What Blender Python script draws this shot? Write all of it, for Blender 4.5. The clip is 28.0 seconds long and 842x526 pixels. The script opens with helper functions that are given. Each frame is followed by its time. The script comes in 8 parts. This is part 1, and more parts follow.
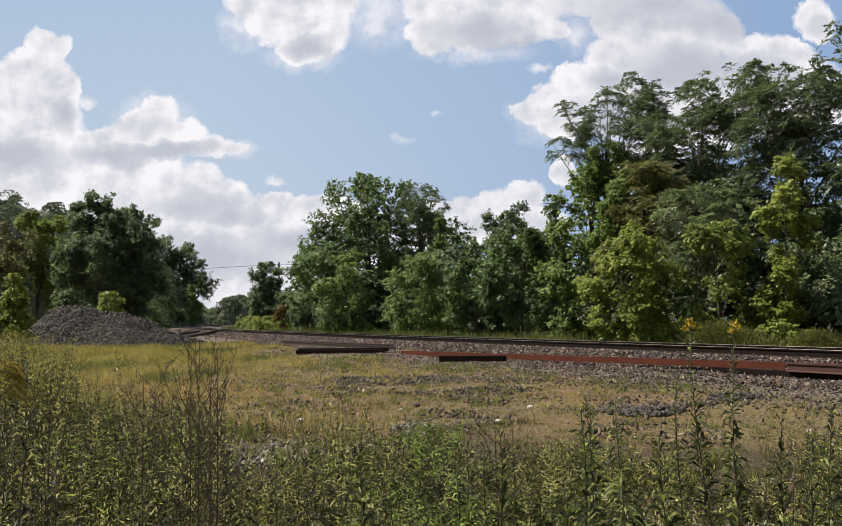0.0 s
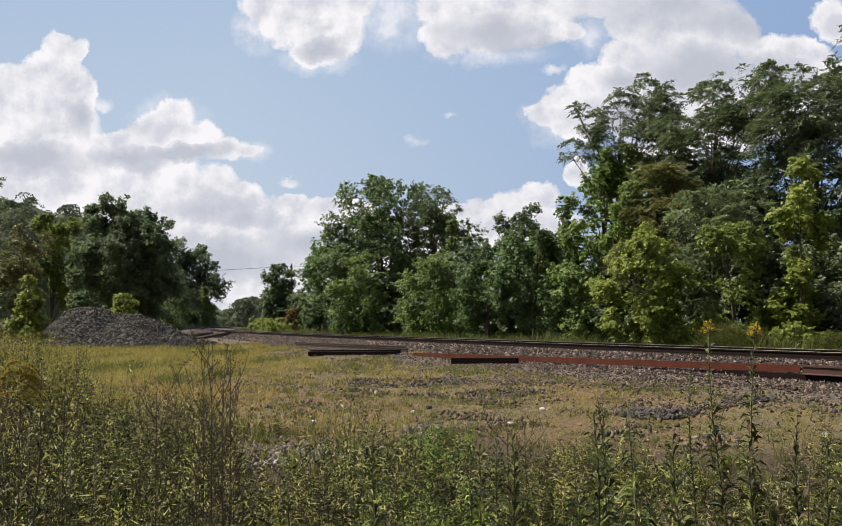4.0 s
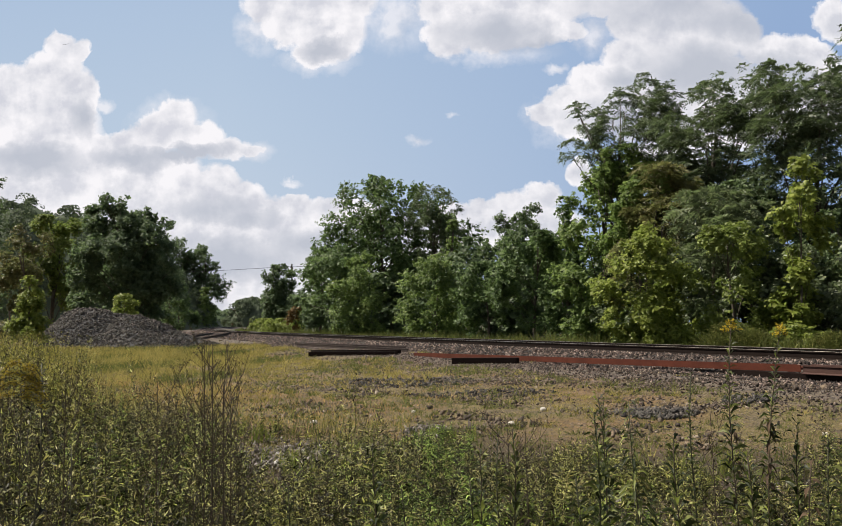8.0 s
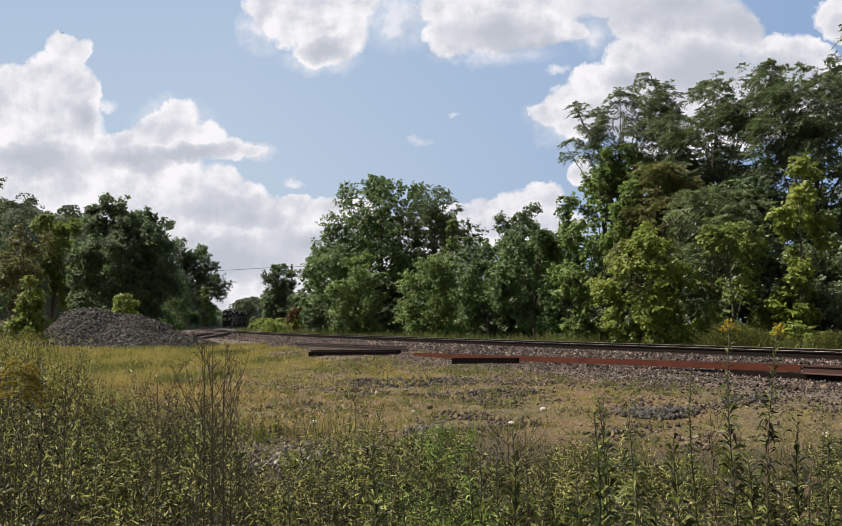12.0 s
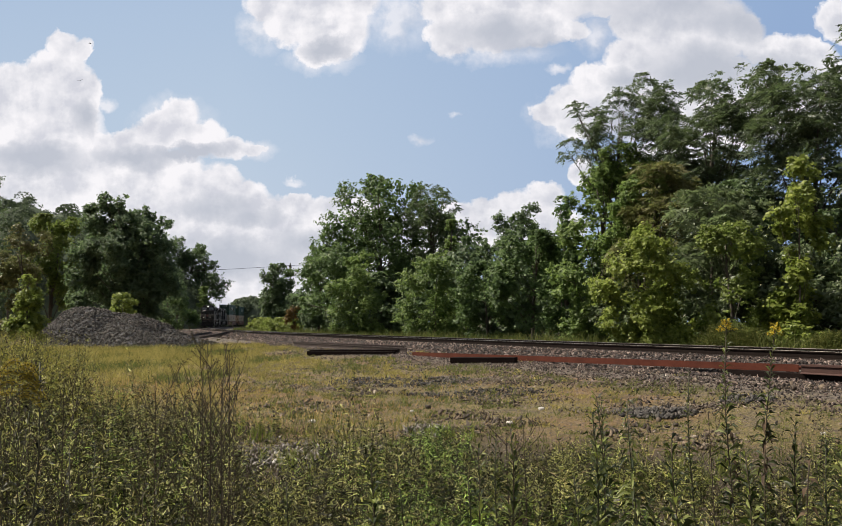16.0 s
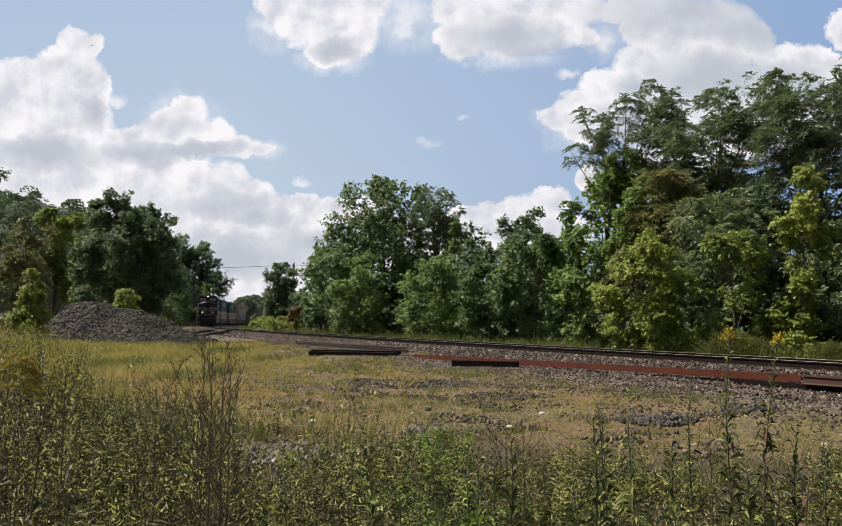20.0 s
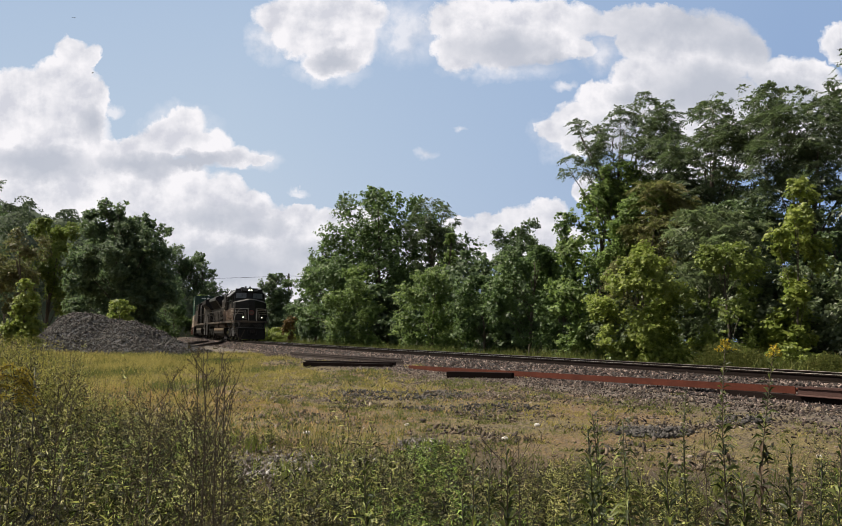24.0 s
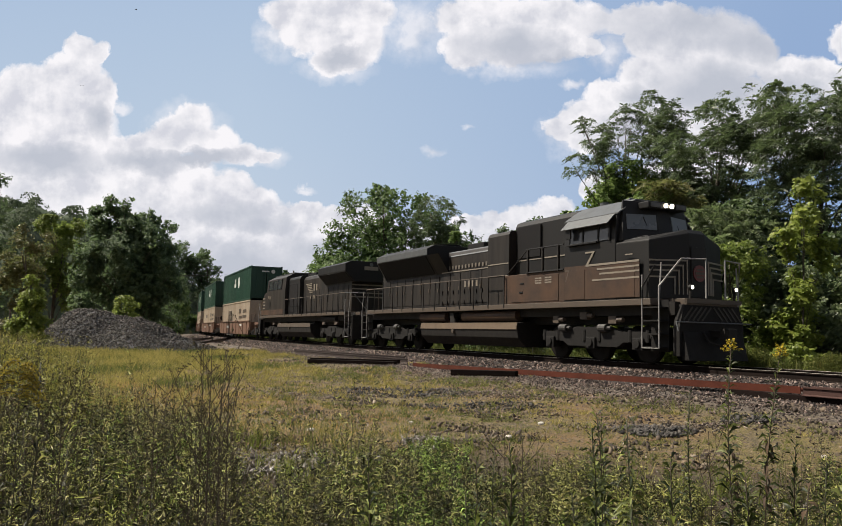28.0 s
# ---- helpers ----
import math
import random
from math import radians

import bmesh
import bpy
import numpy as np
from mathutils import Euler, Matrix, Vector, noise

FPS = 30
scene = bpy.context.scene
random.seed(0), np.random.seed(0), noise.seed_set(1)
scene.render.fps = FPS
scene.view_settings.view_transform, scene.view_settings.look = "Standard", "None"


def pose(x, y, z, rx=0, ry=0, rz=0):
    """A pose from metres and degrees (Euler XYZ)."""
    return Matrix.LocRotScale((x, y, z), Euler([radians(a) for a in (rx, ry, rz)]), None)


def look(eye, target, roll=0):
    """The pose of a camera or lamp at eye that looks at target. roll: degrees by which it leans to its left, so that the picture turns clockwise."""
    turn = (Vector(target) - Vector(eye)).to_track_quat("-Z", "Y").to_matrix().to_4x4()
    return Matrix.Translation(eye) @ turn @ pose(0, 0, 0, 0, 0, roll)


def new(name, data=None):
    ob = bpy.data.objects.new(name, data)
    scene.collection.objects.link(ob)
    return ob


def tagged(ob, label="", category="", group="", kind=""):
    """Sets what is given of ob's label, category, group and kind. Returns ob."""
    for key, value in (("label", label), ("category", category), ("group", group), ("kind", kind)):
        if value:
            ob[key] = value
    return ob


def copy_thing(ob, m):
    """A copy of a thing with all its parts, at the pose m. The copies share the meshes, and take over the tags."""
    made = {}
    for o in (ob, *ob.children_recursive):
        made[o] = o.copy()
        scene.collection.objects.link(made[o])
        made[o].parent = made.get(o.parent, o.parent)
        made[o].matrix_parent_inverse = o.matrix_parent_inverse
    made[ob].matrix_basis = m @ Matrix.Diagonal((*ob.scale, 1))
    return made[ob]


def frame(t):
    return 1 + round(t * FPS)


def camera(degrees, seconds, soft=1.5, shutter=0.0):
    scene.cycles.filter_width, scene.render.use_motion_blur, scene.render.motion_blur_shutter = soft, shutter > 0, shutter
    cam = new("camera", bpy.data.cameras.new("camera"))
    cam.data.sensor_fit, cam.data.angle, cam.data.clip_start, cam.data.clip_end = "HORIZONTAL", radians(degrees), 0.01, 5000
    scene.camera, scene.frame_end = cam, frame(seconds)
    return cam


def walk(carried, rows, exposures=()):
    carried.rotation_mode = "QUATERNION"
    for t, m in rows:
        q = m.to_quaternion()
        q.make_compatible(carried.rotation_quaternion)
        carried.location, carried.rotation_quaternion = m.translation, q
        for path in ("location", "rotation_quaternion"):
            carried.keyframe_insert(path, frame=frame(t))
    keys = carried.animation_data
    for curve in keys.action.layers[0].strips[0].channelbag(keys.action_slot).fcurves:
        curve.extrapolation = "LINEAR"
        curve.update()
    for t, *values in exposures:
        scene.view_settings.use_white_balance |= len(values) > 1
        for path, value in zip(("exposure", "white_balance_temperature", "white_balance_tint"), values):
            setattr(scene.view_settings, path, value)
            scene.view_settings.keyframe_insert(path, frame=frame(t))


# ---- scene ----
EYE = (0.0, 0.0, 1.4)
cam = camera(57.5, 28.0, soft=0.75)
# seconds, then the turn in degrees; the hand holds one place
HELD = [
    (0, 94.35, 0.34, -1.05), (0.5, 94.44, 0.31, -0.38), (1, 94.45, 0.31, -0.32),
    (1.5, 94.47, 0.30, -0.32), (2, 94.49, 0.32, -0.32), (2.5, 94.49, 0.32, -0.32),
    (3, 94.49, 0.28, -0.30), (3.5, 94.50, 0.23, -0.19), (5.5, 94.49, 0.31, -0.12),
    (8, 94.50, 0.35, -0.12), (12, 94.50, 0.35, -0.12), (15, 94.50, 0.32, -0.12),
    (15.5, 94.49, 0.29, -0.12), (16, 94.46, 0.28, -0.23), (16.5, 94.49, 0.32, 1.08),
    (17, 94.62, -0.06, 0.43), (17.5, 94.72, -0.24, -0.38), (18, 94.86, -0.56, -0.83),
    (18.5, 94.86, -0.71, -0.59), (19, 95.30, -0.79, -0.93), (19.5, 94.92, -0.89, -0.33),
    (20, 94.62, -0.92, -0.07), (20.5, 94.81, -0.96, -0.16), (22.5, 95.38, -0.62, -0.25),
    (23, 95.56, -0.69, -0.85), (23.5, 95.56, -0.75, -0.66), (24, 95.45, -1.00, -0.44),
    (24.5, 95.22, -1.02, 0.04), (25, 95.49, -1.16, 0.08), (25.5, 95.31, -1.14, -0.03),
    (26, 95.25, -1.13, -0.10), (26.5, 95.32, -1.10, -0.12), (27, 95.20, -1.09, -0.06),
    (27.5, 95.21, -1.20, -0.05), (28, 95.28, -1.31, -0.12),
]
walk(cam, [(t, pose(*EYE, rx, ry, rz)) for t, rx, ry, rz in HELD], exposures=[(0, 0.6), (28, 0.6)])

# ---------------------------------------------------------------- light
SUN_DIR = Vector((-0.58, 0.17, 0.80)).normalized()
world = bpy.data.worlds.new("sky")
scene.world = world
world.use_nodes = True
wn = world.node_tree
sky = wn.nodes.new("ShaderNodeTexSky")
sky.sky_type = "NISHITA"
sky.sun_disc = False
sky.sun_elevation = math.asin(SUN_DIR.z)
sky.sun_rotation = math.atan2(SUN_DIR.x, SUN_DIR.y)
sky.air_density, sky.dust_density, sky.ozone_density = 1.0, 2.0, 1.0
# fair-weather cumulus all over the sky
wt = wn.nodes.new("ShaderNodeTexNoise")
wt.inputs["Scale"].default_value, wt.inputs["Detail"].default_value = 3.2, 5.0
wn.links.new(wn.nodes.new("ShaderNodeTexCoord").outputs["Generated"], wt.inputs["Vector"])
wr = wn.nodes.new("ShaderNodeValToRGB")
wr.color_ramp.elements[0].position, wr.color_ramp.elements[1].position = 0.48, 0.58
wn.links.new(wt.outputs["Fac"], wr.inputs[0])
wm = wn.nodes.new("ShaderNodeMix")
wm.data_type = "RGBA"
wn.links.new(wr.outputs[0], wm.inputs[0])
wn.links.new(sky.outputs[0], wm.inputs[6])
wm.inputs[7].default_value = (8.6, 8.5, 8.7, 1)
wn.links.new(wm.outputs[2], wn.nodes["Background"].inputs[0])
wn.nodes["Background"].inputs[1].default_value = 0.042
sun = new("sun", bpy.data.lights.new("sun", "SUN"))
sun.data.energy, sun.data.angle, sun.data.color = 5.0, radians(0.6), (1.0, 0.92, 0.79)
sun.matrix_world = look(SUN_DIR * 50, (0, 0, 0))

# ---------------------------------------------------------------- track line
TX, TY, TH, TK = 8.163, 20.566, 0.4853, 0.0017
RAIL_Z = 0.72


def arc(s, lat=0.0, z=0.0):
    """A point s metres up the line, lat metres to the side of the viewer."""
    a = TH - TK * s
    x = TX - (math.cos(a) - math.cos(TH)) / TK
    y = TY + (math.sin(TH) - math.sin(a)) / TK
    return Vector((x - lat * math.cos(a), y - lat * math.sin(a), z))


def along(s):
    """The pose of a vehicle whose middle stands at s, nose towards falling s."""
    a = TH - TK * s
    p = arc(s, 0, RAIL_Z)
    return pose(p.x, p.y, p.z, 0, 0, math.degrees(math.atan2(-math.sin(a), -math.cos(a))))


# centre of the curve, for distances to the line
CX, CY, CR = TX + math.cos(TH) / TK, TY + math.sin(TH) / TK, 1 / TK


def lat_of(x, y):
    """Distance from the line, positive towards the viewer."""
    return np.hypot(x - CX, y - CY) - CR


# ---------------------------------------------------------------- materials
MATS = {}


def nodes_of(name):
    m = bpy.data.materials.new(name)
    m.use_nodes = True
    nt = m.node_tree
    return m, nt, nt.nodes["Principled BSDF"]


def nd(nt, kind, **kw):
    n = nt.nodes.new("ShaderNode" + kind)
    for k, v in kw.items():
        if k == "op":
            n.operation = v
        elif k == "blend":
            n.data_type, n.blend_type = "RGBA", v
        else:
            n.inputs[k.replace("_", " ")].default_value = v
    return n


def noise_of(nt, scale, detail=4.0, rough=0.55, coord=None):
    n = nd(nt, "TexNoise", Scale=scale, Detail=detail, Roughness=rough)
    if coord is None:
        coord = nt.nodes.new("ShaderNodeTexCoord").outputs["Object"]
    nt.links.new(coord, n.inputs["Vector"])
    return n.outputs[0]


def ramp(nt, fac, stops):
    r = nt.nodes.new("ShaderNodeValToRGB")
    els = r.color_ramp.elements
    while len(els) < len(stops):
        els.new(0.5)
    for e, (p, c) in zip(els, stops):
        e.position = p
        e.color = (*c, 1) if len(c) == 3 else c
    nt.links.new(fac, r.inputs[0])
    return r.outputs[0]


def mixc(nt, fac, a, b, blend="MIX"):
    m = nd(nt, "Mix", blend=blend)
    for sock, v in ((m.inputs[0], fac), (m.inputs[6], a), (m.inputs[7], b)):
        if isinstance(v, bpy.types.NodeSocket):
            nt.links.new(v, sock)
        elif isinstance(v, (int, float)):
            sock.default_value = v
        else:
            sock.default_value = (*v, 1)
    return m.outputs[2]


def val(nt, op, a, b=0.0, c=0.0):
    n = nd(nt, "Math", op=op)
    for s, v in zip(n.inputs, (a, b, c)):
        if isinstance(v, bpy.types.NodeSocket):
            nt.links.new(v, s)
        else:
            s.default_value = v
    return n.outputs[0]


def bump(nt, bsdf, height, strength=0.4, dist=0.02):
    b = nd(nt, "Bump", Strength=strength, Distance=dist)
    nt.links.new(height, b.inputs["Height"])
    nt.links.new(b.outputs[0], bsdf.inputs["Normal"])


def plain(name, base, dark=None, rough=0.6, metal=0.0, scale=3.0, fine=40.0, amount=0.5, bumpy=0.15, streak=False, emit=0.0):
    """A worn surface: two scales of stain, fine relief."""
    if name in MATS:
        return MATS[name]
    m, nt, b = nodes_of(name)
    dark = dark or tuple(c * 0.6 for c in base)
    co = nt.nodes.new("ShaderNodeTexCoord").outputs["Object"]
    if streak:
        mp = nd(nt, "Mapping", Scale=(1.0, 1.0, 0.12))
        nt.links.new(co, mp.inputs[0])
        co = mp.outputs[0]
    n1, n2 = noise_of(nt, scale, 5, 0.6, co), noise_of(nt, fine, 3, 0.6, co)
    f = val(nt, "MULTIPLY", ramp(nt, n1, [(0.35, (0, 0, 0)), (0.7, (1, 1, 1))]), amount)
    c = mixc(nt, f, base, dark)
    c = mixc(nt, val(nt, "MULTIPLY", n2, 0.35), c, tuple(x * 0.7 for x in dark))
    nt.links.new(c, b.inputs["Base Color"])
    r = val(nt, "MULTIPLY_ADD", n1, 0.3, rough - 0.15)
    nt.links.new(r, b.inputs["Roughness"])
    b.inputs["Metallic"].default_value = metal
    if bumpy:
        bump(nt, b, n2, bumpy, 0.01)
    if emit:
        b.inputs["Emission Color"].default_value = (1, 0.9, 0.7, 1)
        b.inputs["Emission Strength"].default_value = emit
    MATS[name] = m
    return m


def leafy(name, c1, c2, through_light=0.35, rough=0.5, dead=None, patch=0.6, gloss=0.3, own=0.65, tint=0.35):
    """Leaves: each its own tint, light shows through."""
    if name in MATS:
        return MATS[name]
    m, nt, b = nodes_of(name)
    g = nt.nodes.new("ShaderNodeNewGeometry")
    big = noise_of(nt, patch, 3)
    wide = 0.9 + 2.2 * (0.65 - own)
    f = val(nt, "MULTIPLY_ADD", g.outputs["Random Per Island"], own, val(nt, "MULTIPLY_ADD", big, wide, 0.49 - own / 2 - wide / 2))
    mid = tuple(0.7 * a + 0.3 * q for a, q in zip(c1, c2))
    stops = [(0.0, c1), (0.5, mid), (1.0, c2)] if dead is None else [(0.0, c1), (0.5, mid), (0.80, c2), (0.92, dead)]
    # untinted weeds: near-black stops put shade between leaves into the colour
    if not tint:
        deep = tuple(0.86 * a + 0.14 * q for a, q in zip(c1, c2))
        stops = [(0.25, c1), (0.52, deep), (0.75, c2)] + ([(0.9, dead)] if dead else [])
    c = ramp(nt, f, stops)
    nt.links.new(c, b.inputs["Base Color"])
    b.inputs["Roughness"].default_value = rough
    b.inputs["Specular IOR Level"].default_value = gloss
    tr = nt.nodes.new("ShaderNodeBsdfTranslucent")
    nt.links.new(mixc(nt, tint, c, (0.175, 0.265, 0.078)) if tint else mixc(nt, 1.0, c, (1.6, 1.7, 1.1), "MULTIPLY"), tr.inputs[0])
    mx = nd(nt, "MixShader")
    mx.inputs[0].default_value = through_light
    nt.links.new(b.outputs[0], mx.inputs[1])
    nt.links.new(tr.outputs[0], mx.inputs[2])
    nt.links.new(mx.outputs[0], nt.nodes["Material Output"].inputs[0])
    MATS[name] = m
    return m


# ---------------------------------------------------------------- mesh tools
class Shape:
    """Collects the verts and faces of one mesh."""

    def __init__(self):
        self.v, self.f = [], []

    def add(self, verts, faces):
        o = len(self.v)
        self.v += [tuple(p) for p in verts]
        self.f += [tuple(i + o for i in q) for q in faces]
        return self

    def box(self, x, y, z, sx, sy, sz, rz=0.0, rx=0.0, ry=0.0):
        m = Euler((rx, ry, rz)).to_matrix()
        vs = [m @ Vector((a * sx / 2, b * sy / 2, c * sz / 2)) + Vector((x, y, z)) for a in (-1, 1) for b in (-1, 1) for c in (-1, 1)]
        return self.add(vs, [(0, 1, 3, 2), (4, 6, 7, 5), (0, 4, 5, 1), (2, 3, 7, 6), (0, 2, 6, 4), (1, 5, 7, 3)])

    def prism(self, poly, axis, a, b):
        """A polygon of two coordinates drawn out from a to b along an axis."""
        def at(p, w):
            return {"x": (w, p[0], p[1]), "y": (p[0], w, p[1]), "z": (p[0], p[1], w)}[axis]
        n = len(poly)
        vs = [at(p, a) for p in poly] + [at(p, b) for p in poly]
        fs = [tuple(range(n))[::-1], tuple(range(n, 2 * n))] + [(i, (i + 1) % n, n + (i + 1) % n, n + i) for i in range(n)]
        return self.add(vs, fs)

    def cyl(self, c, r, h, axis="z", n=16, r2=None):
        r2 = r if r2 is None else r2
        vs = []
        for w, q in ((-h / 2, r), (h / 2, r2)):
            for i in range(n):
                u, v = q * math.cos(i * 2 * math.pi / n), q * math.sin(i * 2 * math.pi / n)
                p = {"x": (w, u, v), "y": (u, w, v), "z": (u, v, w)}[axis]
                vs.append((p[0] + c[0], p[1] + c[1], p[2] + c[2]))
        return self.add(vs, [tuple(range(n))[::-1], tuple(range(n, 2 * n))] + [(i, (i + 1) % n, n + (i + 1) % n, n + i) for i in range(n)])

    def tube(self, path, radii, n=6):
        path = [Vector(p) for p in path]
        if not isinstance(radii, (list, tuple)):
            radii = [radii] * len(path)
        vs, fs = [], []
        for i, p in enumerate(path):
            d = (path[min(i + 1, len(path) - 1)] - path[max(i - 1, 0)]).normalized()
            s = d.cross(Vector((0.31, 0.2, 0.93))).normalized()
            t = d.cross(s)
            for k in range(n):
                w = k * 2 * math.pi / n
                vs.append(p + (s * math.cos(w) + t * math.sin(w)) * radii[i])
        for i in range(len(path) - 1):
            for k in range(n):
                fs.append((i * n + k, i * n + (k + 1) % n, (i + 1) * n + (k + 1) % n, (i + 1) * n + k))
        fs += [tuple(range(n))[::-1], tuple(range(len(vs) - n, len(vs)))]
        return self.add(vs, fs)

    def mesh(self, name, smooth=False):
        me = bpy.data.meshes.new(name)
        me.from_pydata(self.v, [], self.f)
        me.update()
        bm = bmesh.new()
        bm.from_mesh(me)
        bmesh.ops.recalc_face_normals(bm, faces=bm.faces)
        bm.to_mesh(me)
        bm.free()
        if smooth:
            me.polygons.foreach_set("use_smooth", [True] * len(me.polygons))
        return me


def part(name, shape, material, parent=None, label="", smooth=False, bevel=0.0):
    """Links a Shape, or a mesh, as one object, under a thing if given."""
    me = shape.mesh(name, smooth) if isinstance(shape, Shape) else shape
    if bevel:
        bm = bmesh.new()
        bm.from_mesh(me)
        edges = [e for e in bm.edges if len(e.link_faces) == 2 and e.calc_face_angle(0) > 0.5]
        bmesh.ops.bevel(bm, geom=edges, offset=bevel, segments=2, profile=0.6, affect="EDGES", clamp_overlap=True)
        bm.to_mesh(me)
        bm.free()
    if not me.materials:
        me.materials.append(material)
    ob = new(name, me)
    if parent is not None:
        ob.parent = parent
    if label:
        ob["label"] = label
    return ob


def arrays(name, verts, faces, material, smooth=False):
    """A mesh from arrays, all faces with the same number of corners."""
    verts, faces = np.asarray(verts, np.float32), np.asarray(faces, np.int32)
    me = bpy.data.meshes.new(name)
    k = faces.shape[1]
    me.vertices.add(len(verts))
    me.vertices.foreach_set("co", verts.ravel())
    me.loops.add(faces.size)
    me.loops.foreach_set("vertex_index", faces.ravel())
    me.polygons.add(len(faces))
    me.polygons.foreach_set("loop_start", np.arange(0, faces.size, k, dtype=np.int32))
    if smooth:
        me.polygons.foreach_set("use_smooth", np.ones(len(faces), bool))
    me.update(calc_edges=True)
    me.materials.append(material)
    return me


def thing(name, m, label, category, group="", kind=""):
    ob = new(name)
    ob.matrix_world = m
    return tagged(ob, label, category, group, kind)


def unit(a):
    return a / np.maximum(np.linalg.norm(a, axis=-1, keepdims=True), 1e-9)


def leaf_arrays(pos, nrm, size, rng, aspect=0.6, droop=0.35):
    """Pointed, folded leaves: two faces each, laid at pos with the face towards nrm."""
    n = len(pos)
    r = unit(rng.normal(size=(n, 3)))
    d = unit(np.cross(nrm, r))
    d[:, 2] -= droop
    d = unit(d)
    w = unit(np.cross(d, nrm))
    up = np.cross(w, d)
    s = np.asarray(size).reshape(-1, 1) * np.ones((n, 1))
    v = np.stack([pos - d * s * 0.5, pos + w * s * aspect * 0.5 + up * s * 0.12, pos + d * s * 0.5, pos - w * s * aspect * 0.5 + up * s * 0.12], 1)
    i = np.arange(n)[:, None] * 4
    f = np.concatenate([i + np.array([0, 1, 2]), i + np.array([0, 2, 3])], 0)
    return v.reshape(-1, 3), f

# ---------------------------------------------------------------- ground


def lift(x, y):
    """Height of the ground: a low bank for the line, flat elsewhere."""
    lat = lat_of(x, y)
    t = np.clip((9.0 - lat) / 5.0, 0, 1)
    bank = 0.2 * t * t * (3 - 2 * t)
    rough = 0.03 * np.sin(x * 1.3 + 0.7 * y) * np.sin(0.9 * y - 0.4 * x) + 0.02 * np.sin(3.1 * x) * np.sin(2.7 * y + 1)
    near = np.clip(1 - np.hypot(x, y) / 90, 0, 1)
    return bank + rough * near


def make_ground():
    m, nt, b = nodes_of("field_earth")
    pos = nt.nodes.new("ShaderNodeNewGeometry").outputs["Position"]
    n_big, n_mid, n_fine = noise_of(nt, 0.22, 5, 0.6, pos), noise_of(nt, 1.6, 5, 0.65, pos), noise_of(nt, 26, 4, 0.7, pos)
    vor = nt.nodes.new("ShaderNodeTexVoronoi")
    vor.inputs["Scale"].default_value = 16
    nt.links.new(pos, vor.inputs["Vector"])
    # distance to the line, from the curve's centre
    sub = nd(nt, "VectorMath", op="SUBTRACT")
    nt.links.new(pos, sub.inputs[0])
    sub.inputs[1].default_value = (CX, CY, 0)
    flat = nd(nt, "VectorMath", op="MULTIPLY")
    nt.links.new(sub.outputs[0], flat.inputs[0])
    flat.inputs[1].default_value = (1, 1, 0)
    ln = nd(nt, "VectorMath", op="LENGTH")
    nt.links.new(flat.outputs[0], ln.inputs[0])
    lat = val(nt, "SUBTRACT", ln.outputs["Value"], CR)
    earth = ramp(nt, n_mid, [(0.34, (0.065, 0.041, 0.018)), (0.5, (0.21, 0.122, 0.040)), (0.68, (0.41, 0.24, 0.078))])
    straw = ramp(nt, n_fine, [(0.3, (0.085, 0.072, 0.022)), (0.7, (0.30, 0.225, 0.075))])
    gravel = ramp(nt, vor.outputs["Color"], [(0.2, (0.042, 0.033, 0.028)), (0.8, (0.19, 0.152, 0.12))])
    c = mixc(nt, ramp(nt, n_big, [(0.40, (0, 0, 0)), (0.52, (1, 1, 1))]), earth, straw)
    spots = ramp(nt, n_mid, [(0.52, (0, 0, 0)), (0.60, (1, 1, 1))])
    c = mixc(nt, val(nt, "MULTIPLY", spots, 0.45), c, gravel)
    grit = nt.nodes.new("ShaderNodeTexVoronoi")
    grit.inputs["Scale"].default_value = 34
    nt.links.new(pos, grit.inputs["Vector"])
    c = mixc(nt, ramp(nt, grit.outputs["Distance"], [(0.25, (0, 0, 0)), (0.85, (0.6, 0.6, 0.6))]), c, (0.04, 0.028, 0.016))
    # brown litter near the viewer, darkened to stand in for shade under the weeds
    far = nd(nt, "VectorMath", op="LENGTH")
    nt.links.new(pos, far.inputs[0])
    weed_shade = ramp(nt, val(nt, "MULTIPLY_ADD", n_mid, 0.12, val(nt, "MULTIPLY", far.outputs["Value"], 0.08)), [(0.72, (0.85, 0.85, 0.85)), (0.86, (0, 0, 0))])
    c = mixc(nt, weed_shade, c, ramp(nt, n_fine, [(0.35, (0.014, 0.011, 0.008)), (0.7, (0.06, 0.042, 0.025))]))
    # small stones pressed into the earth, thick in some places
    peb = nt.nodes.new("ShaderNodeTexVoronoi")
    peb.inputs["Scale"].default_value = 19
    nt.links.new(pos, peb.inputs["Vector"])
    tone = ramp(nt, peb.outputs["Color"], [(0.0, (0.025, 0.018, 0.014)), (0.6, (0.12, 0.085, 0.058)), (0.9, (0.30, 0.225, 0.155)), (1.0, (0.45, 0.38, 0.30))])
    here = val(nt, "MULTIPLY", ramp(nt, peb.outputs["Distance"], [(0.34, (1, 1, 1)), (0.46, (0, 0, 0))]), ramp(nt, n_mid, [(0.38, (0.15, 0.15, 0.15)), (0.56, (0.95, 0.95, 0.95))]))
    c = mixc(nt, here, c, tone)
    edge = val(nt, "MULTIPLY_ADD", n_mid, 5.0, lat)
    near_line = ramp(nt, val(nt, "MULTIPLY", edge, 0.1), [(0.72, (1, 1, 1)), (0.88, (0, 0, 0))])
    c = mixc(nt, near_line, c, gravel)
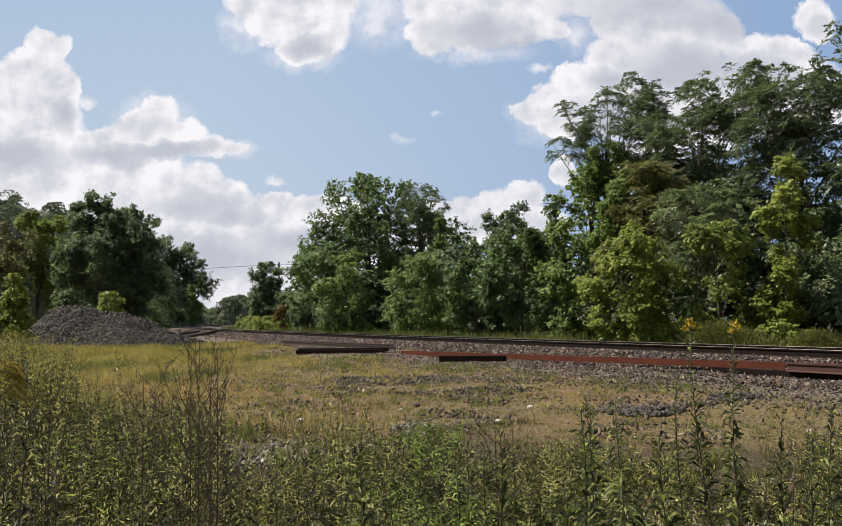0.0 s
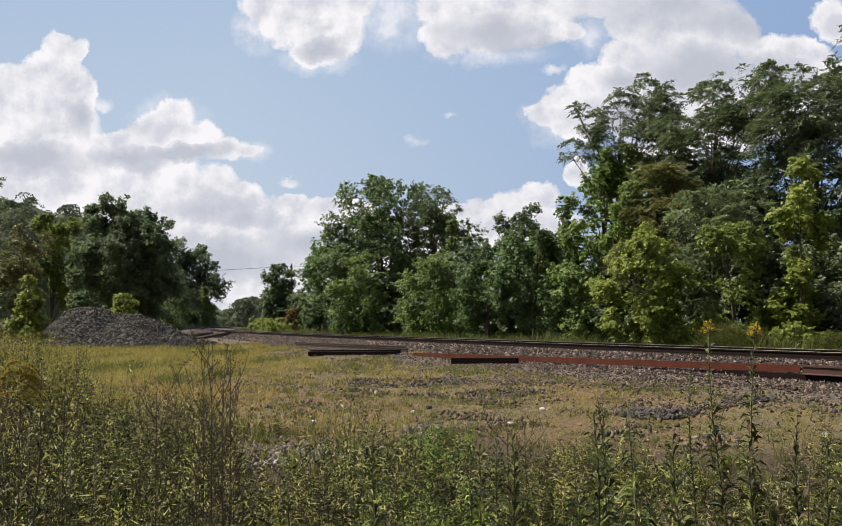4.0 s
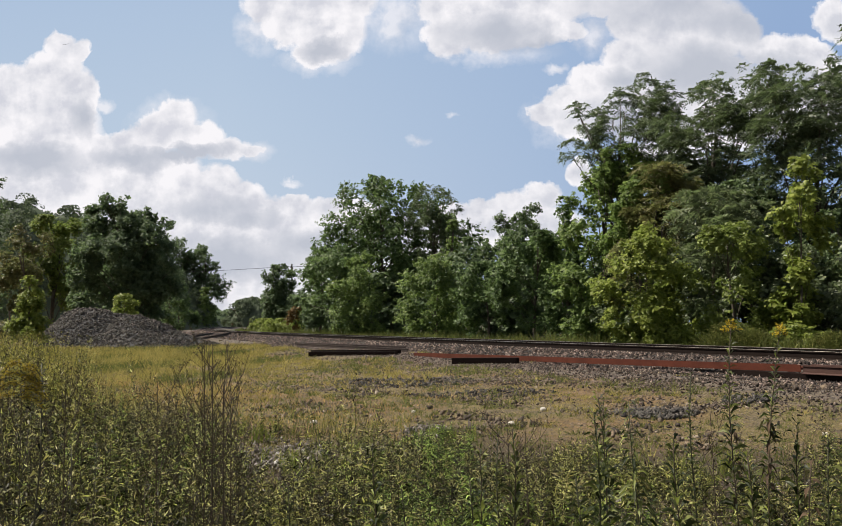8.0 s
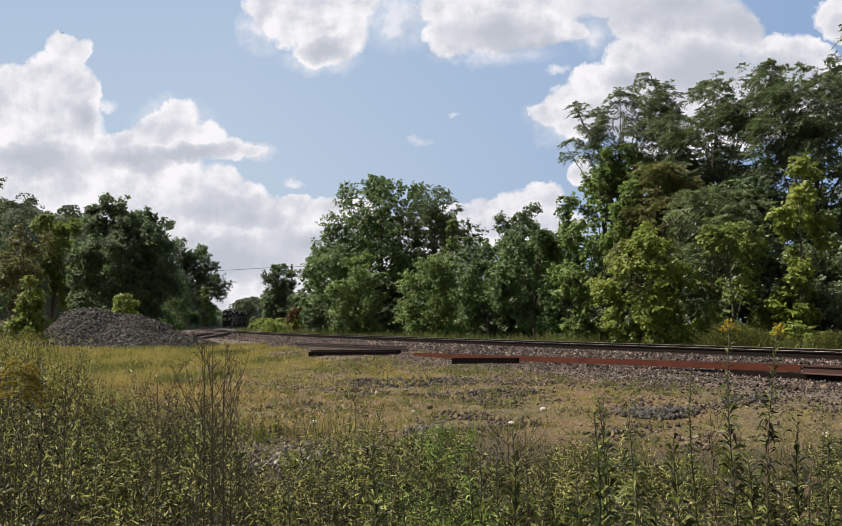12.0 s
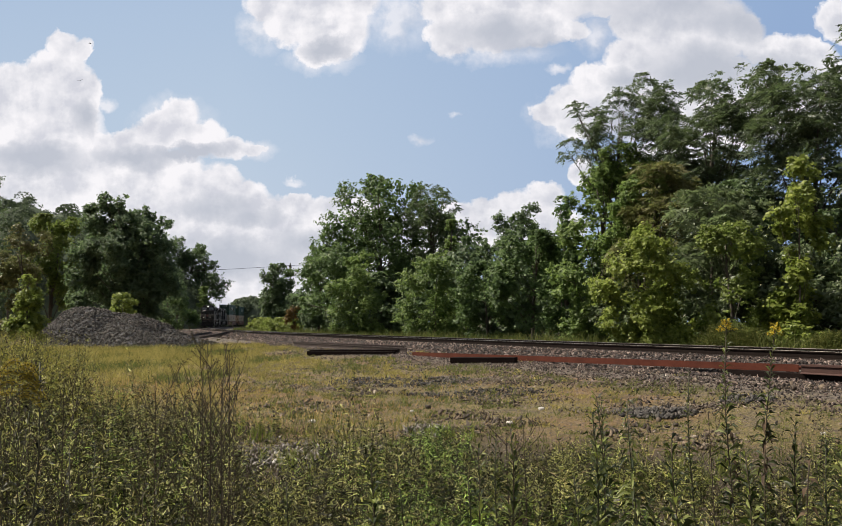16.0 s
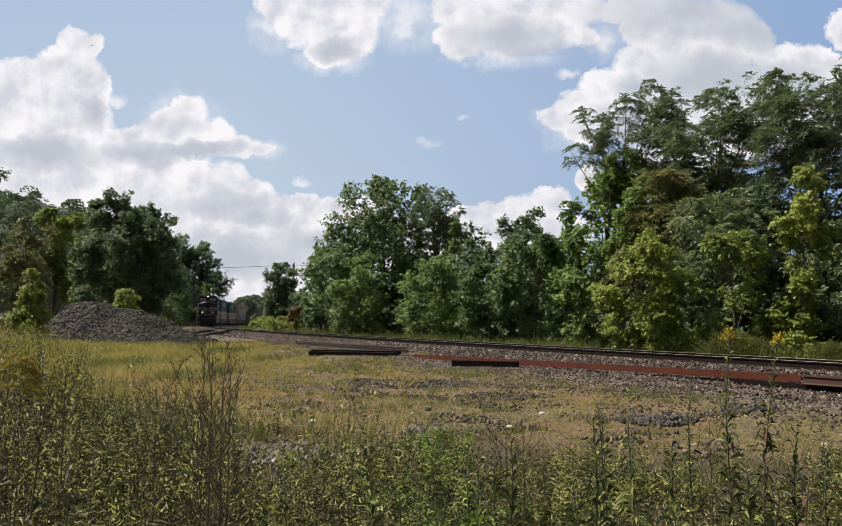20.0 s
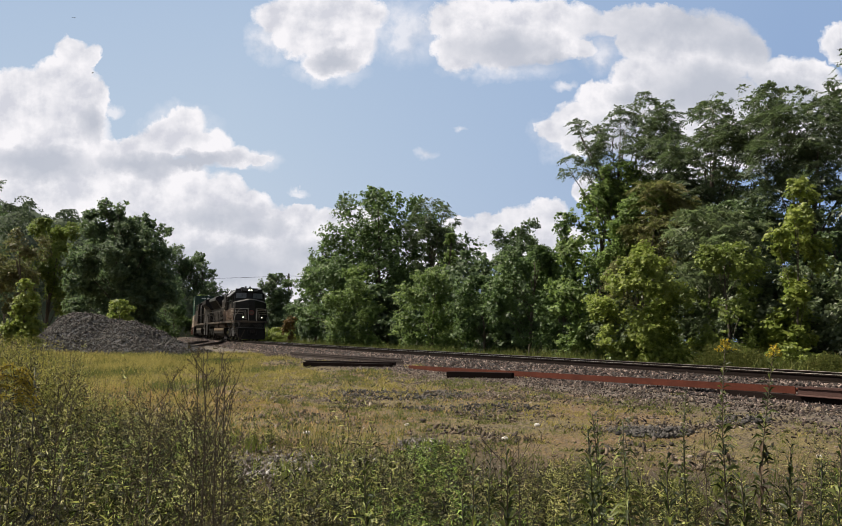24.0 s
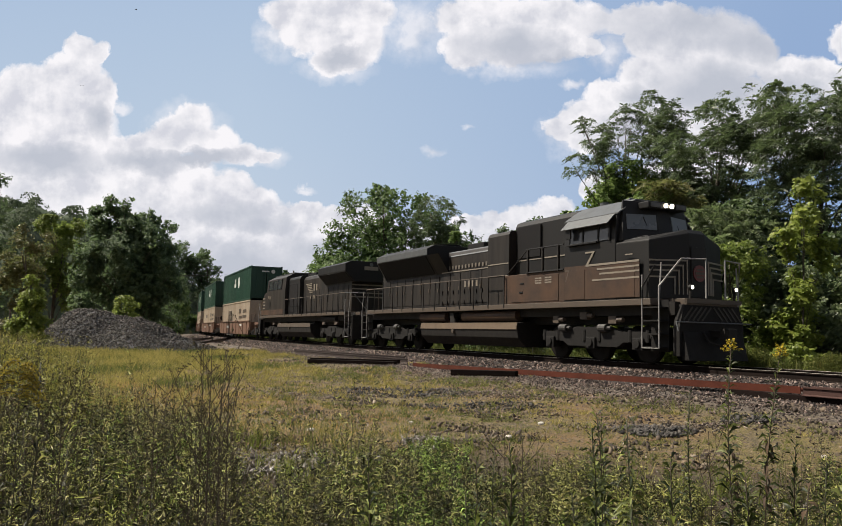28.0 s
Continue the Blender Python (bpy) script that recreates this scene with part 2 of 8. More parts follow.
    beyond = ramp(nt, val(nt, "MULTIPLY_ADD", lat, 0.05, 0.5), [(0.24, (1, 1, 1)), (0.33, (0, 0, 0))])
    c = mixc(nt, beyond, c, (0.045, 0.05, 0.018))
    nt.links.new(c, b.inputs["Base Color"])
    b.inputs["Roughness"].default_value = 0.95
    h = val(nt, "ADD", val(nt, "MULTIPLY_ADD", here, 0.7, val(nt, "MULTIPLY", vor.outputs["Distance"], 0.5)), n_fine)
    bump(nt, b, h, 1.0, 0.05)
    # one sheet, fine near the viewer and wide at the horizon
    g = np.sinh(np.linspace(-1, 1, 169) * 6.2)
    g = g / g[-1] * 3000
    xs, ys = np.meshgrid(g, g + 18)
    z = lift(xs, ys)
    v = np.stack([xs, ys, z], -1).reshape(-1, 3)
    n = len(g)
    i, j = np.meshgrid(np.arange(n - 1), np.arange(n - 1))
    a = (j * n + i).ravel()
    f = np.stack([a, a + 1, a + n + 1, a + n], 1)
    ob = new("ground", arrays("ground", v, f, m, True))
    tagged(ob, "dry field of dirt, straw-coloured grass and gravel", "ground", kind="structure")


make_ground()


def rocks(name, centres, sizes, material, seed, parent=None, label=""):
    """Broken stones: angular eight-faced pieces, all in one mesh."""
    rng = np.random.default_rng(seed)
    n = len(centres)
    base = np.array([(1, 0, -0.6), (-0.5, 0.87, -0.6), (-0.5, -0.87, -0.6), (0.95, 0.2, 0.6), (-0.6, 0.7, 0.6), (-0.4, -0.8, 0.6)])
    p = base[None] * rng.uniform(0.6, 1.1, (n, 6, 1)) + rng.normal(0, 0.2, (n, 6, 3))
    p *= np.array([1.2, 0.74, 0.46])
    q = unit(rng.normal(size=(n, 4)))
    w, x, y, z = q.T
    rm = np.stack([1 - 2 * (y * y + z * z), 2 * (x * y - z * w), 2 * (x * z + y * w), 2 * (x * y + z * w), 1 - 2 * (x * x + z * z), 2 * (y * z - x * w),
                   2 * (x * z - y * w), 2 * (y * z + x * w), 1 - 2 * (x * x + y * y)], 1).reshape(n, 3, 3)
    p = np.einsum("nij,nkj->nki", rm, p) * np.asarray(sizes).reshape(-1, 1, 1) * 0.5 + np.asarray(centres)[:, None]
    tri = np.array([(0, 2, 1), (3, 4, 5), (0, 1, 4), (0, 4, 3), (1, 2, 5), (1, 5, 4), (2, 0, 3), (2, 3, 5)])
    f = (np.arange(n)[:, None, None] * 6 + tri[None]).reshape(-1, 3)
    return part(name, arrays(name, p.reshape(-1, 3), f, material), material, parent, label)


def stone_mat(name, stops, rough=0.9):
    if name in MATS:
        return MATS[name]
    m, nt, b = nodes_of(name)
    g = nt.nodes.new("ShaderNodeNewGeometry").outputs["Random Per Island"]
    c = ramp(nt, g, stops)
    c = mixc(nt, val(nt, "MULTIPLY", noise_of(nt, 40, 3), 0.4), c, (0.036, 0.030, 0.027))
    nt.links.new(c, b.inputs["Base Color"])
    b.inputs["Roughness"].default_value = rough
    MATS[name] = m
    return m


BALLAST = stone_mat("ballast_stone", [(0.0, (0.010, 0.007, 0.006)), (0.5, (0.042, 0.027, 0.022)), (0.82, (0.15, 0.103, 0.085)), (1.0, (0.36, 0.28, 0.24))])
PILE_STONE = stone_mat("pile_stone", [(0.0, (0.022, 0.02, 0.018)), (0.6, (0.062, 0.056, 0.05)), (1.0, (0.15, 0.135, 0.12))])
S_MIN, S_MAX = -34.0, 640.0


def bed_height(lat):
    """Cross section of the ballast."""
    a = np.abs(lat)
    return np.where(a < 1.55, 0.5 - 0.02 * (a < 0.72), np.clip(0.5 - (a - 1.55) * 0.30 / 1.15, 0.1, 1))


def make_track():
    bed = plain("ballast_bed", (0.034, 0.024, 0.020), (0.014, 0.010, 0.009), 0.95, fine=22, scale=6, amount=0.8, bumpy=0.9)
    lats = np.array([-3.1, -2.7, -1.55, -0.7, 0, 0.7, 1.55, 2.1, 2.7, 3.2])
    hs = np.array([0.05, 0.2, 0.5, 0.5, 0.48, 0.5, 0.5, 0.36, 0.2, 0.03])
    ss = np.concatenate([np.arange(S_MIN, 90, 0.5), np.arange(90, S_MAX, 3)])
    a = TH - TK * ss
    ax, ay = TX - (np.cos(a) - math.cos(TH)) / TK, TY + (math.sin(TH) - np.sin(a)) / TK
    rng = np.random.default_rng(4)
    v = np.stack([ax[:, None] - lats * np.cos(a)[:, None], ay[:, None] - lats * np.sin(a)[:, None], hs + rng.normal(0, 0.012, (len(ss), len(lats)))], -1)
    n = len(lats)
    i, j = np.meshgrid(np.arange(n - 1), np.arange(len(ss) - 1))
    q = (j * n + i).ravel()
    ob = part("railway_bed", arrays("railway_bed", v.reshape(-1, 3), np.stack([q, q + 1, q + n + 1, q + n], 1), bed, True), bed)
    tagged(ob, "raised bed of grey-brown crushed stone ballast", "track bed", kind="structure")
    # stones on it, dense where the line passes the viewer
    cs, zs = [], []
    for lo, hi, per, size in ((-12, 6, 760, 0.1), (6, 24, 440, 0.118), (24, 50, 230, 0.14), (50, 110, 70, 0.2)):
        k = int((hi - lo) * per)
        s, lat = rng.uniform(lo, hi, k), rng.uniform(-1.0, 3.4, k)
        a = TH - TK * s
        x, y = TX - (np.cos(a) - math.cos(TH)) / TK - lat * np.cos(a), TY + (math.sin(TH) - np.sin(a)) / TK - lat * np.sin(a)
        keep = (np.abs(np.abs(lat) - 0.75) > 0.12)
        z = np.maximum(bed_height(lat), lift(x, y)) + 0.01
        cs.append(np.stack([x, y, z], 1)[keep])
        zs.append((rng.uniform(0.6, 1.4, k) * size)[keep])
    # thinner spread between the bed and the field
    k = 12000
    s, lat = rng.uniform(-9, 34, k), 3.0 + np.abs(rng.normal(0, 2.2, k))
    a = TH - TK * s
    x, y = TX - (np.cos(a) - math.cos(TH)) / TK - lat * np.cos(a), TY + (math.sin(TH) - np.sin(a)) / TK - lat * np.sin(a)
    cs.append(np.stack([x, y, lift(x, y) + 0.012], 1))
    zs.append(rng.uniform(0.035, 0.085, k))
    st = rocks("ballast_stones", np.concatenate(cs), np.concatenate(zs), BALLAST, 5)
    tagged(st, "loose grey and brown crushed stone along the track", "ballast", kind="stuff")
    # rails
    steel = plain("rail_web", (0.016, 0.010, 0.008), (0.008, 0.006, 0.005), 0.8, metal=0.0, scale=5, fine=60)
    steel.node_tree.nodes["Principled BSDF"].inputs["Specular IOR Level"].default_value = 0.1
    head = plain("rail_head", (0.34, 0.31, 0.27), (0.18, 0.15, 0.12), 0.3, metal=0.9, scale=8, amount=0.3, bumpy=0.02)
    track = thing("railway_track", pose(0, 0, 0), "single railway track on timber ties, rails polished on top", "railway track", kind="structure")
    foot = [(-0.075, 0), (0.075, 0), (0.075, 0.012), (0.014, 0.03), (0.014, 0.142), (0.037, 0.152), (0.037, 0.182), (-0.037, 0.182), (-0.037, 0.152), (-0.014, 0.142), (-0.014, 0.03), (-0.075, 0.012)]
    top = [(-0.036, 0.18), (0.036, 0.18), (0.033, 0.187), (0.022, 0.19), (-0.022, 0.19), (-0.033, 0.187)]
    for side in (-1, 1):
        rail = None
        for nm, prof, mat in (("rail", foot, steel), ("running_surface", top, head)):
            sh = Shape()
            k = len(prof)
            for s in np.concatenate([np.arange(S_MIN, 130, 2.0), np.arange(130, S_MAX, 6.0)]):
                sh.v += [tuple(arc(float(s), side * 0.7535 + px, RAIL_Z - 0.19 + pz)) for px, pz in prof]
            m = len(sh.v) // k
            sh.f = [(r * k + c, r * k + (c + 1) % k, (r + 1) * k + (c + 1) % k, (r + 1) * k + c) for r in range(m - 1) for c in range(k)]
            ob = part(nm, sh, mat, rail or track, "polished steel running surface" if rail else "rusty steel rail")
            rail = rail or ob
    tie = plain("tie_timber", (0.085, 0.065, 0.05), (0.04, 0.032, 0.027), 0.9, scale=4, fine=30, bumpy=0.6)
    sh = Shape().box(0, 0, 0, 2.6, 0.23, 0.18)
    me = sh.mesh("tie")
    far = Shape()
    for i in range(1200):
        s = -30 + i * 0.55
        p, a = arc(s, 0, RAIL_Z - 0.19 - 0.105), TH - TK * s
        if i < 280:
            ob = part("tie", me, tie, track)
            ob.matrix_basis = Matrix.Translation(p) @ Euler((0, 0, a)).to_matrix().to_4x4()
        else:
            far.box(p.x, p.y, p.z, 2.6, 0.23, 0.18, a)
    part("far_ties", far, tie, track)["kind"] = "stuff"


make_track()


def make_pile():
    """A long heap of crushed stone beside the line."""
    rng = np.random.default_rng(11)
    cx, cy = -18.3, 46.5
    run = [-5.2, -4.6, -4.0, -3.2, -2.2, -0.9, 0.1, 1.4, 2.6, 4.1, 5.5, 7.2]
    ridge = [0.0, 0.75, 1.5, 2.3, 2.5, 2.4, 2.05, 2.02, 1.65, 0.95, 0.55, 0.0]

    def top(x, y):
        h = np.interp(x, run, ridge)
        h2 = np.interp(x, [-2.5, 0, 2, 4.5, 6], [0, 1.0, 1.15, 0.7, 0])
        z = np.maximum(h - np.hypot(0.35, y - 0.2) * 0.62 + 0.2, h2 - np.hypot(0.3, y + 1.7 + 0.2 * np.sin(x)) * 0.6 + 0.15)
        z = z + 0.07 * np.sin(x * 2.1 + 1) * np.sin(y * 1.7) + 0.04 * np.sin(x * 5.3) * np.sin(y * 4.1 + x)
        return np.maximum(z, 0.0)
    xs, ys = np.meshgrid(np.linspace(-7, 7.5, 80), np.linspace(-5, 5, 56))
    z = top(xs, ys) - 0.06
    v = np.stack([xs, ys, z], -1).reshape(-1, 3)
    i, j = np.meshgrid(np.arange(79), np.arange(55))
    a = (j * 80 + i).ravel()
    mat = plain("pile_heap", (0.10, 0.098, 0.10), (0.05, 0.05, 0.052), 0.95, scale=4, fine=14, amount=0.8, bumpy=1.0)
    pile = thing("stone_pile", pose(cx, cy, 0.0, 0, 0, -8), "long heap of dark grey crushed stone beside the track", "stone pile")
    part("mound", arrays("mound", v, np.stack([a, a + 1, a + 81, a + 80], 1), mat, True), mat, pile)
    n = 20000
    x, y = rng.uniform(-7, 7.5, n), rng.uniform(-4.6, 3.0, n)
    h = top(x, y)
    k = h > 0.06
    rocks("crushed_stone", np.stack([x, y, h - 0.02], 1)[k], (rng.uniform(0.07, 0.18, n) * rng.uniform(0.7, 1.3, n))[k], PILE_STONE, 12, pile)["kind"] = "stuff"


make_pile()

# ---------------------------------------------------------------- trees
BARK = plain("bark", (0.11, 0.09, 0.07), (0.05, 0.042, 0.035), 0.95, scale=3, fine=18, bumpy=0.8, streak=True)
GREEN = leafy("leaf_green", (0.040, 0.074, 0.026), (0.205, 0.295, 0.10), 0.42, 0.5, None, 0.6, 0.3)
DARK = leafy("leaf_dark", (0.042, 0.068, 0.033), (0.195, 0.265, 0.125), 0.42, 0.5, None, 0.6, 0.35)
LIGHT = leafy("leaf_light", (0.062, 0.104, 0.028), (0.31, 0.41, 0.11), 0.46, 0.5, None, 0.6, 0.32)
YELLOW = leafy("leaf_yellow", (0.13, 0.165, 0.028), (0.44, 0.49, 0.11), 0.52, 0.45)
# both tones lifted to imitate haze over the farther trees
DEEP = leafy("leaf_deep", (0.068, 0.104, 0.060), (0.20, 0.26, 0.135), 0.45, 0.55, None, 0.6, 0.22)
BRIGHT = leafy("leaf_bright", (0.095, 0.13, 0.026), (0.37, 0.43, 0.10), 0.5, 0.48, None, 0.6, 0.35)
GREYISH = leafy("leaf_grey_green", (0.070, 0.095, 0.050), (0.29, 0.335, 0.175), 0.46, 0.45, None, 0.6, 0.5)
BRONZE = leafy("leaf_bronze", (0.085, 0.085, 0.034), (0.30, 0.27, 0.10), 0.42, 0.5, None, 0.6, 0.35)
FEATHER = leafy("leaf_feather", (0.046, 0.064, 0.036), (0.178, 0.222, 0.115), 0.36, 0.45, None, 0.6, 0.5)
# far woods: distance haze is mixed into this greyer, flatter leaf colour
HAZY = leafy("leaf_haze_tint", (0.066, 0.086, 0.060), (0.13, 0.155, 0.10), 0.25, 0.7, None, 0.05, 0.1)
BROWNISH = leafy("leaf_brownish", (0.092, 0.095, 0.040), (0.28, 0.235, 0.10), 0.35)
RUST = leafy("leaf_rust", (0.12, 0.06, 0.02), (0.24, 0.12, 0.03), 0.3)


def frond_arrays(pos, out, length, rng, pairs=5):
    """Feathered leaves: an arching midrib with pairs of leaflets and one at the tip."""
    n = len(pos)
    d = unit(out)
    side = unit(np.cross(d, np.array([0, 0, 1.0])) + rng.normal(0, 0.5, (n, 3)))
    ln = length * rng.uniform(0.6, 1.2, (n, 1))
    vs = []
    for k in range(2 * pairs + 1):
        t = 0.22 + 0.73 * (k // 2) / pairs
        sgn = (1, -1)[k % 2] if k < 2 * pairs else 0
        root = pos + d * ln * t + np.array([0, 0, -1.0]) * ln * 0.62 * t * t
        way = unit(side * sgn * 0.9 + d * (0.45 if sgn else 1.0) + np.array([0, 0, -0.5]) + rng.normal(0, 0.2, (n, 3)))
        ll = ln * 0.36 * math.sin(0.7 + 1.9 * t)
        w = unit(np.cross(way, np.cross(side, d))) * ll * 0.2
        vs.append(np.stack([root, root + way * ll * 0.45 + w, root + way * ll, root + way * ll * 0.45 - w], 1))
    v = np.stack(vs, 1).reshape(-1, 3)
    i = np.arange(n * (2 * pairs + 1))[:, None] * 4
    return v, np.concatenate([i + np.array([0, 1, 2]), i + np.array([0, 2, 3])], 0)


def tree(name, label, x, y, height, radius, leaves, leaf, mat, seed, low=0.12, shape="round", frond=False, gaps=0.0, group="", lean=0.0, z0=0.1, trunk=None, nb=30, crown=None):
    rng = np.random.default_rng(seed)
    ob = thing(name, pose(x, y, z0), label, "bush" if "bush" in name else "tree", group)
    trunk = trunk or max(0.05, height * 0.018)
    # crown of many uneven clumps
    v = low + (1 - low) * rng.beta(1.25, 1.1, nb)
    v[:2] = (0.93, 0.985)
    prof = {"round": np.sqrt(np.clip(1 - ((v - 0.48) / 0.53) ** 2, 0.02, 1)), "cone": np.clip((1.06 - v) * 1.35, 0.08, 1) * np.clip(v * 5, 0.3, 1),
            "tall": np.clip(0.55 + 0.45 * np.sin(v * 5.2), 0.2, 1) * np.clip((1.05 - v) * 3, 0.2, 1), "wide": np.clip(1.1 - (v - 0.2) ** 2 * 1.2, 0.1, 1) * np.clip((1.05 - v) * 3, 0.25, 1)}[shape]
    an = rng.uniform(0, 2 * np.pi, nb) + np.arange(nb) * 2.4
    rr = radius * prof * np.sqrt(rng.uniform(0.12, 0.85, nb))
    c = np.stack([rr * np.cos(an) + lean * v * height, rr * np.sin(an), v * height], 1)
    br = radius * rng.uniform(0.24, 0.46, nb) * np.clip(prof + 0.25, 0.4, 1)
    c[:, 2] = np.minimum(c[:, 2], height - br * 0.55)
    if crown:
        # set clumps, each with smaller ones round it
        q = np.array(crown)
        depth = rng.uniform(-0.55, 0.55, len(q)) * radius
        c, br = np.column_stack([q[:, 0], depth, q[:, 1]]), q[:, 2] * (0.62 if frond else 1.0)
        more = rng.integers(0, len(q), 2 * len(q))
        d = unit(rng.normal(size=(len(more), 3)))
        c = np.concatenate([c, c[more] + d * br[more, None] * np.array([0.8, 1.6, 0.7])])
        br = np.concatenate([br, br[more] * rng.uniform(0.45, 0.8, len(more))])
        c[:, 2] = np.clip(c[:, 2], 0.3, height - br * 0.6)
        if height < 12:
            # low branches sweep the ground
            k = 10
            c = np.concatenate([c, np.column_stack([rng.uniform(-0.75, 0.75, k) * radius, rng.uniform(-0.8, 0.1, k) * radius, rng.uniform(0.4, 0.9, k)])])
            br = np.concatenate([br, np.full(k, 0.3 * radius)])
        nb = len(c)
    # wood
    sh = Shape()
    tops = height * (0.78 if crown else 0.9)
    spine = [Vector((lean * height * t * t + 0.15 * trunk * 8 * math.sin(t * 5 + seed), 0.1 * trunk * 8 * math.cos(t * 4 + seed), t * tops)) for t in np.linspace(0, 1, 9)]
    spine[0].z -= 0.25
    sh.tube(spine, [trunk * (1.25 if i == 0 else 1 - 0.85 * i / 8) for i in range(9)], 8)
    for i in range(0, nb, 2 if crown is None else 3):
        b = Vector(c[i])
        t = max(0.08, b.z / height - 0.22 - 0.1 * rng.random())
        p = spine[min(8, int(t / 0.9 * 8))]
        mid = p.lerp(b, 0.5) + Vector((0, 0, 0.06 * height * rng.random()))
        r0 = trunk * 0.26 * (1 - 0.6 * t)
        sh.tube([p, mid, b], [r0, r0 * 0.7, r0 * 0.3], 5)
        for _ in range(2):
            e = b + Vector(rng.normal(0, 1, 3)).normalized() * float(br[i]) * 0.8
            sh.tube([b.lerp(mid, 0.2), e], [r0 * 0.4, r0 * 0.12], 4)
    part("trunk", sh, BARK, ob, smooth=True)
    # rising shoots set with leaves
    per = 7 if frond else 12
    ns = max(leaves // per, 4)
    w = br ** 2
    pick = rng.choice(nb, ns, p=w / w.sum())
    oh = c[pick] * np.array([1.0, 1.0, 0.0])
    oh = unit(oh - np.array([lean * height * 0.5, 0, 0]))
    ball = unit(rng.normal(size=(ns, 3))) * rng.random((ns, 1)) ** 0.4
    d = unit(rng.normal(0, 0.5, (ns, 3)) + ball * 0.7 + oh * 0.35 + np.array([0, 0, 0.45]))
    st = c[pick] + ball * br[pick, None] * 0.72
    ln = np.clip(br[pick] * rng.uniform(0.25, 0.7, ns), leaf * 1.5, leaf * 5)
    if gaps:
        e = st + d * ln[:, None] * 0.7
        nz = np.sin(e[:, 0] * 2.1 + seed) * np.sin(e[:, 2] * 1.9 + seed) * np.sin(e[:, 1] * 1.7)
        k = nz > -1 + gaps
        st, d, ln, oh = st[k], d[k], ln[k], oh[k]
    ns = len(st)
    if frond:
        e = st + d * ln[:, None] * 0.9
        e[:, 2] = np.clip(e[:, 2], 0.1, height)
        p = np.repeat(e, per, 0) - np.repeat(d, per, 0) * rng.uniform(0, 0.12, (ns * per, 1))
        a = np.tile(np.arange(per) * 2.399, ns) + np.repeat(rng.uniform(0, 6.3, ns), per)
        out = np.column_stack([np.cos(a), np.sin(a), rng.uniform(-0.5, 1.0, ns * per)]) + np.repeat(d, per, 0) * 0.5
        vv, ff = frond_arrays(p, out, leaf, rng)
    else:
        m = ns * per
        t = np.clip(np.tile(np.linspace(0.12, 1, per), ns) + rng.normal(0, 0.05, m), 0.05, 1.05)[:, None]
        dd, q = np.repeat(d, per, 0), np.repeat(ln, per)[:, None]
        p = np.repeat(st, per, 0) + dd * q * t + np.array([0, 0, -0.12]) * q * t * t
        p = p + unit(rng.normal(size=(m, 3))) * leaf * (0.75 - 0.35 * t)
        p[:, 2] = np.clip(p[:, 2], 0.06, height)
        nr = unit(dd * 0.35 + np.repeat(oh, per, 0) * 0.35 + np.array([0, 0, 0.7]) + rng.normal(0, 0.45, (m, 3)))
        vv, ff = leaf_arrays(p, nr, leaf * rng.uniform(0.65, 1.3, m) * (1.12 - 0.45 * t[:, 0]), rng, 0.74)
    part("crown", arrays("crown", vv, ff, mat), mat, ob)
    return ob


# clumps of the crowns that stand out: sideways, height, radius
CROWNS = {}


def crown(key, x, y, *clumps):
    CROWNS[key] = (x, y, clumps)


crown("R1", 11.4, 42, (1.4, 14.3, 0.8), (0.3, 13.6, 0.7), (2.3, 13.4, 0.7), (-0.3, 12.8, 0.9), (1.2, 12.5, 1.2), (-1.8, 12.5, 0.7), (-2.6, 12.5, 0.4), (-0.9, 11.7, 1.0), (2.4, 12.0, 0.7), (0.5, 11.1, 1.3), (1.9, 10.8, 1.0), (-3.0, 10.5, 0.4), (-2.2, 10.5, 0.4), (-0.4, 10.2, 1.0), (1.3, 9.8, 1.2), (0.2, 9.0, 1.1), (1.9, 8.8, 1.1))
crown("R2", 14.5, 37, (0.3, 13.0, 0.8), (1.5, 12.9, 0.6), (-0.5, 11.8, 0.9), (0.8, 11.8, 1.2), (-1.3, 11.0, 0.9), (-0.0, 10.5, 1.3), (1.6, 11.0, 1.0), (-1.6, 9.7, 0.9), (-1.5, 9.1, 0.6), (-0.6, 8.9, 1.3), (1.2, 9.1, 1.3), (-1.2, 7.8, 1.2), (0.4, 7.3, 1.3), (1.7, 7.5, 1.3), (-1.6, 8.4, 0.9), (-1.5, 7.3, 1.1), (2.4, 12.2, 0.9), (2.6, 10.0, 1.2), (2.6, 8.4, 1.2), (-1.8, 6.2, 1.2), (0.2, 5.8, 1.3), (-0.9, 9.7, 1.2), (-0.8, 8.0, 1.3), (0.5, 8.5, 1.3))
crown("R3", 17.4, 33, (-1.8, 11.9, 0.7), (-0.6, 11.9, 0.8), (0.8, 12.8, 0.7), (1.6, 11.8, 1.2), (-1.3, 10.7, 1.0), (0.1, 10.6, 1.3), (-1.9, 9.2, 1.2), (-0.5, 9.0, 1.4), (1.2, 9.4, 1.4), (2.4, 10.6, 1.4), (-1.7, 7.6, 1.3), (0.1, 7.1, 1.4), (1.8, 7.5, 1.4), (-1.1, 5.9, 1.3), (0.8, 5.2, 1.4))
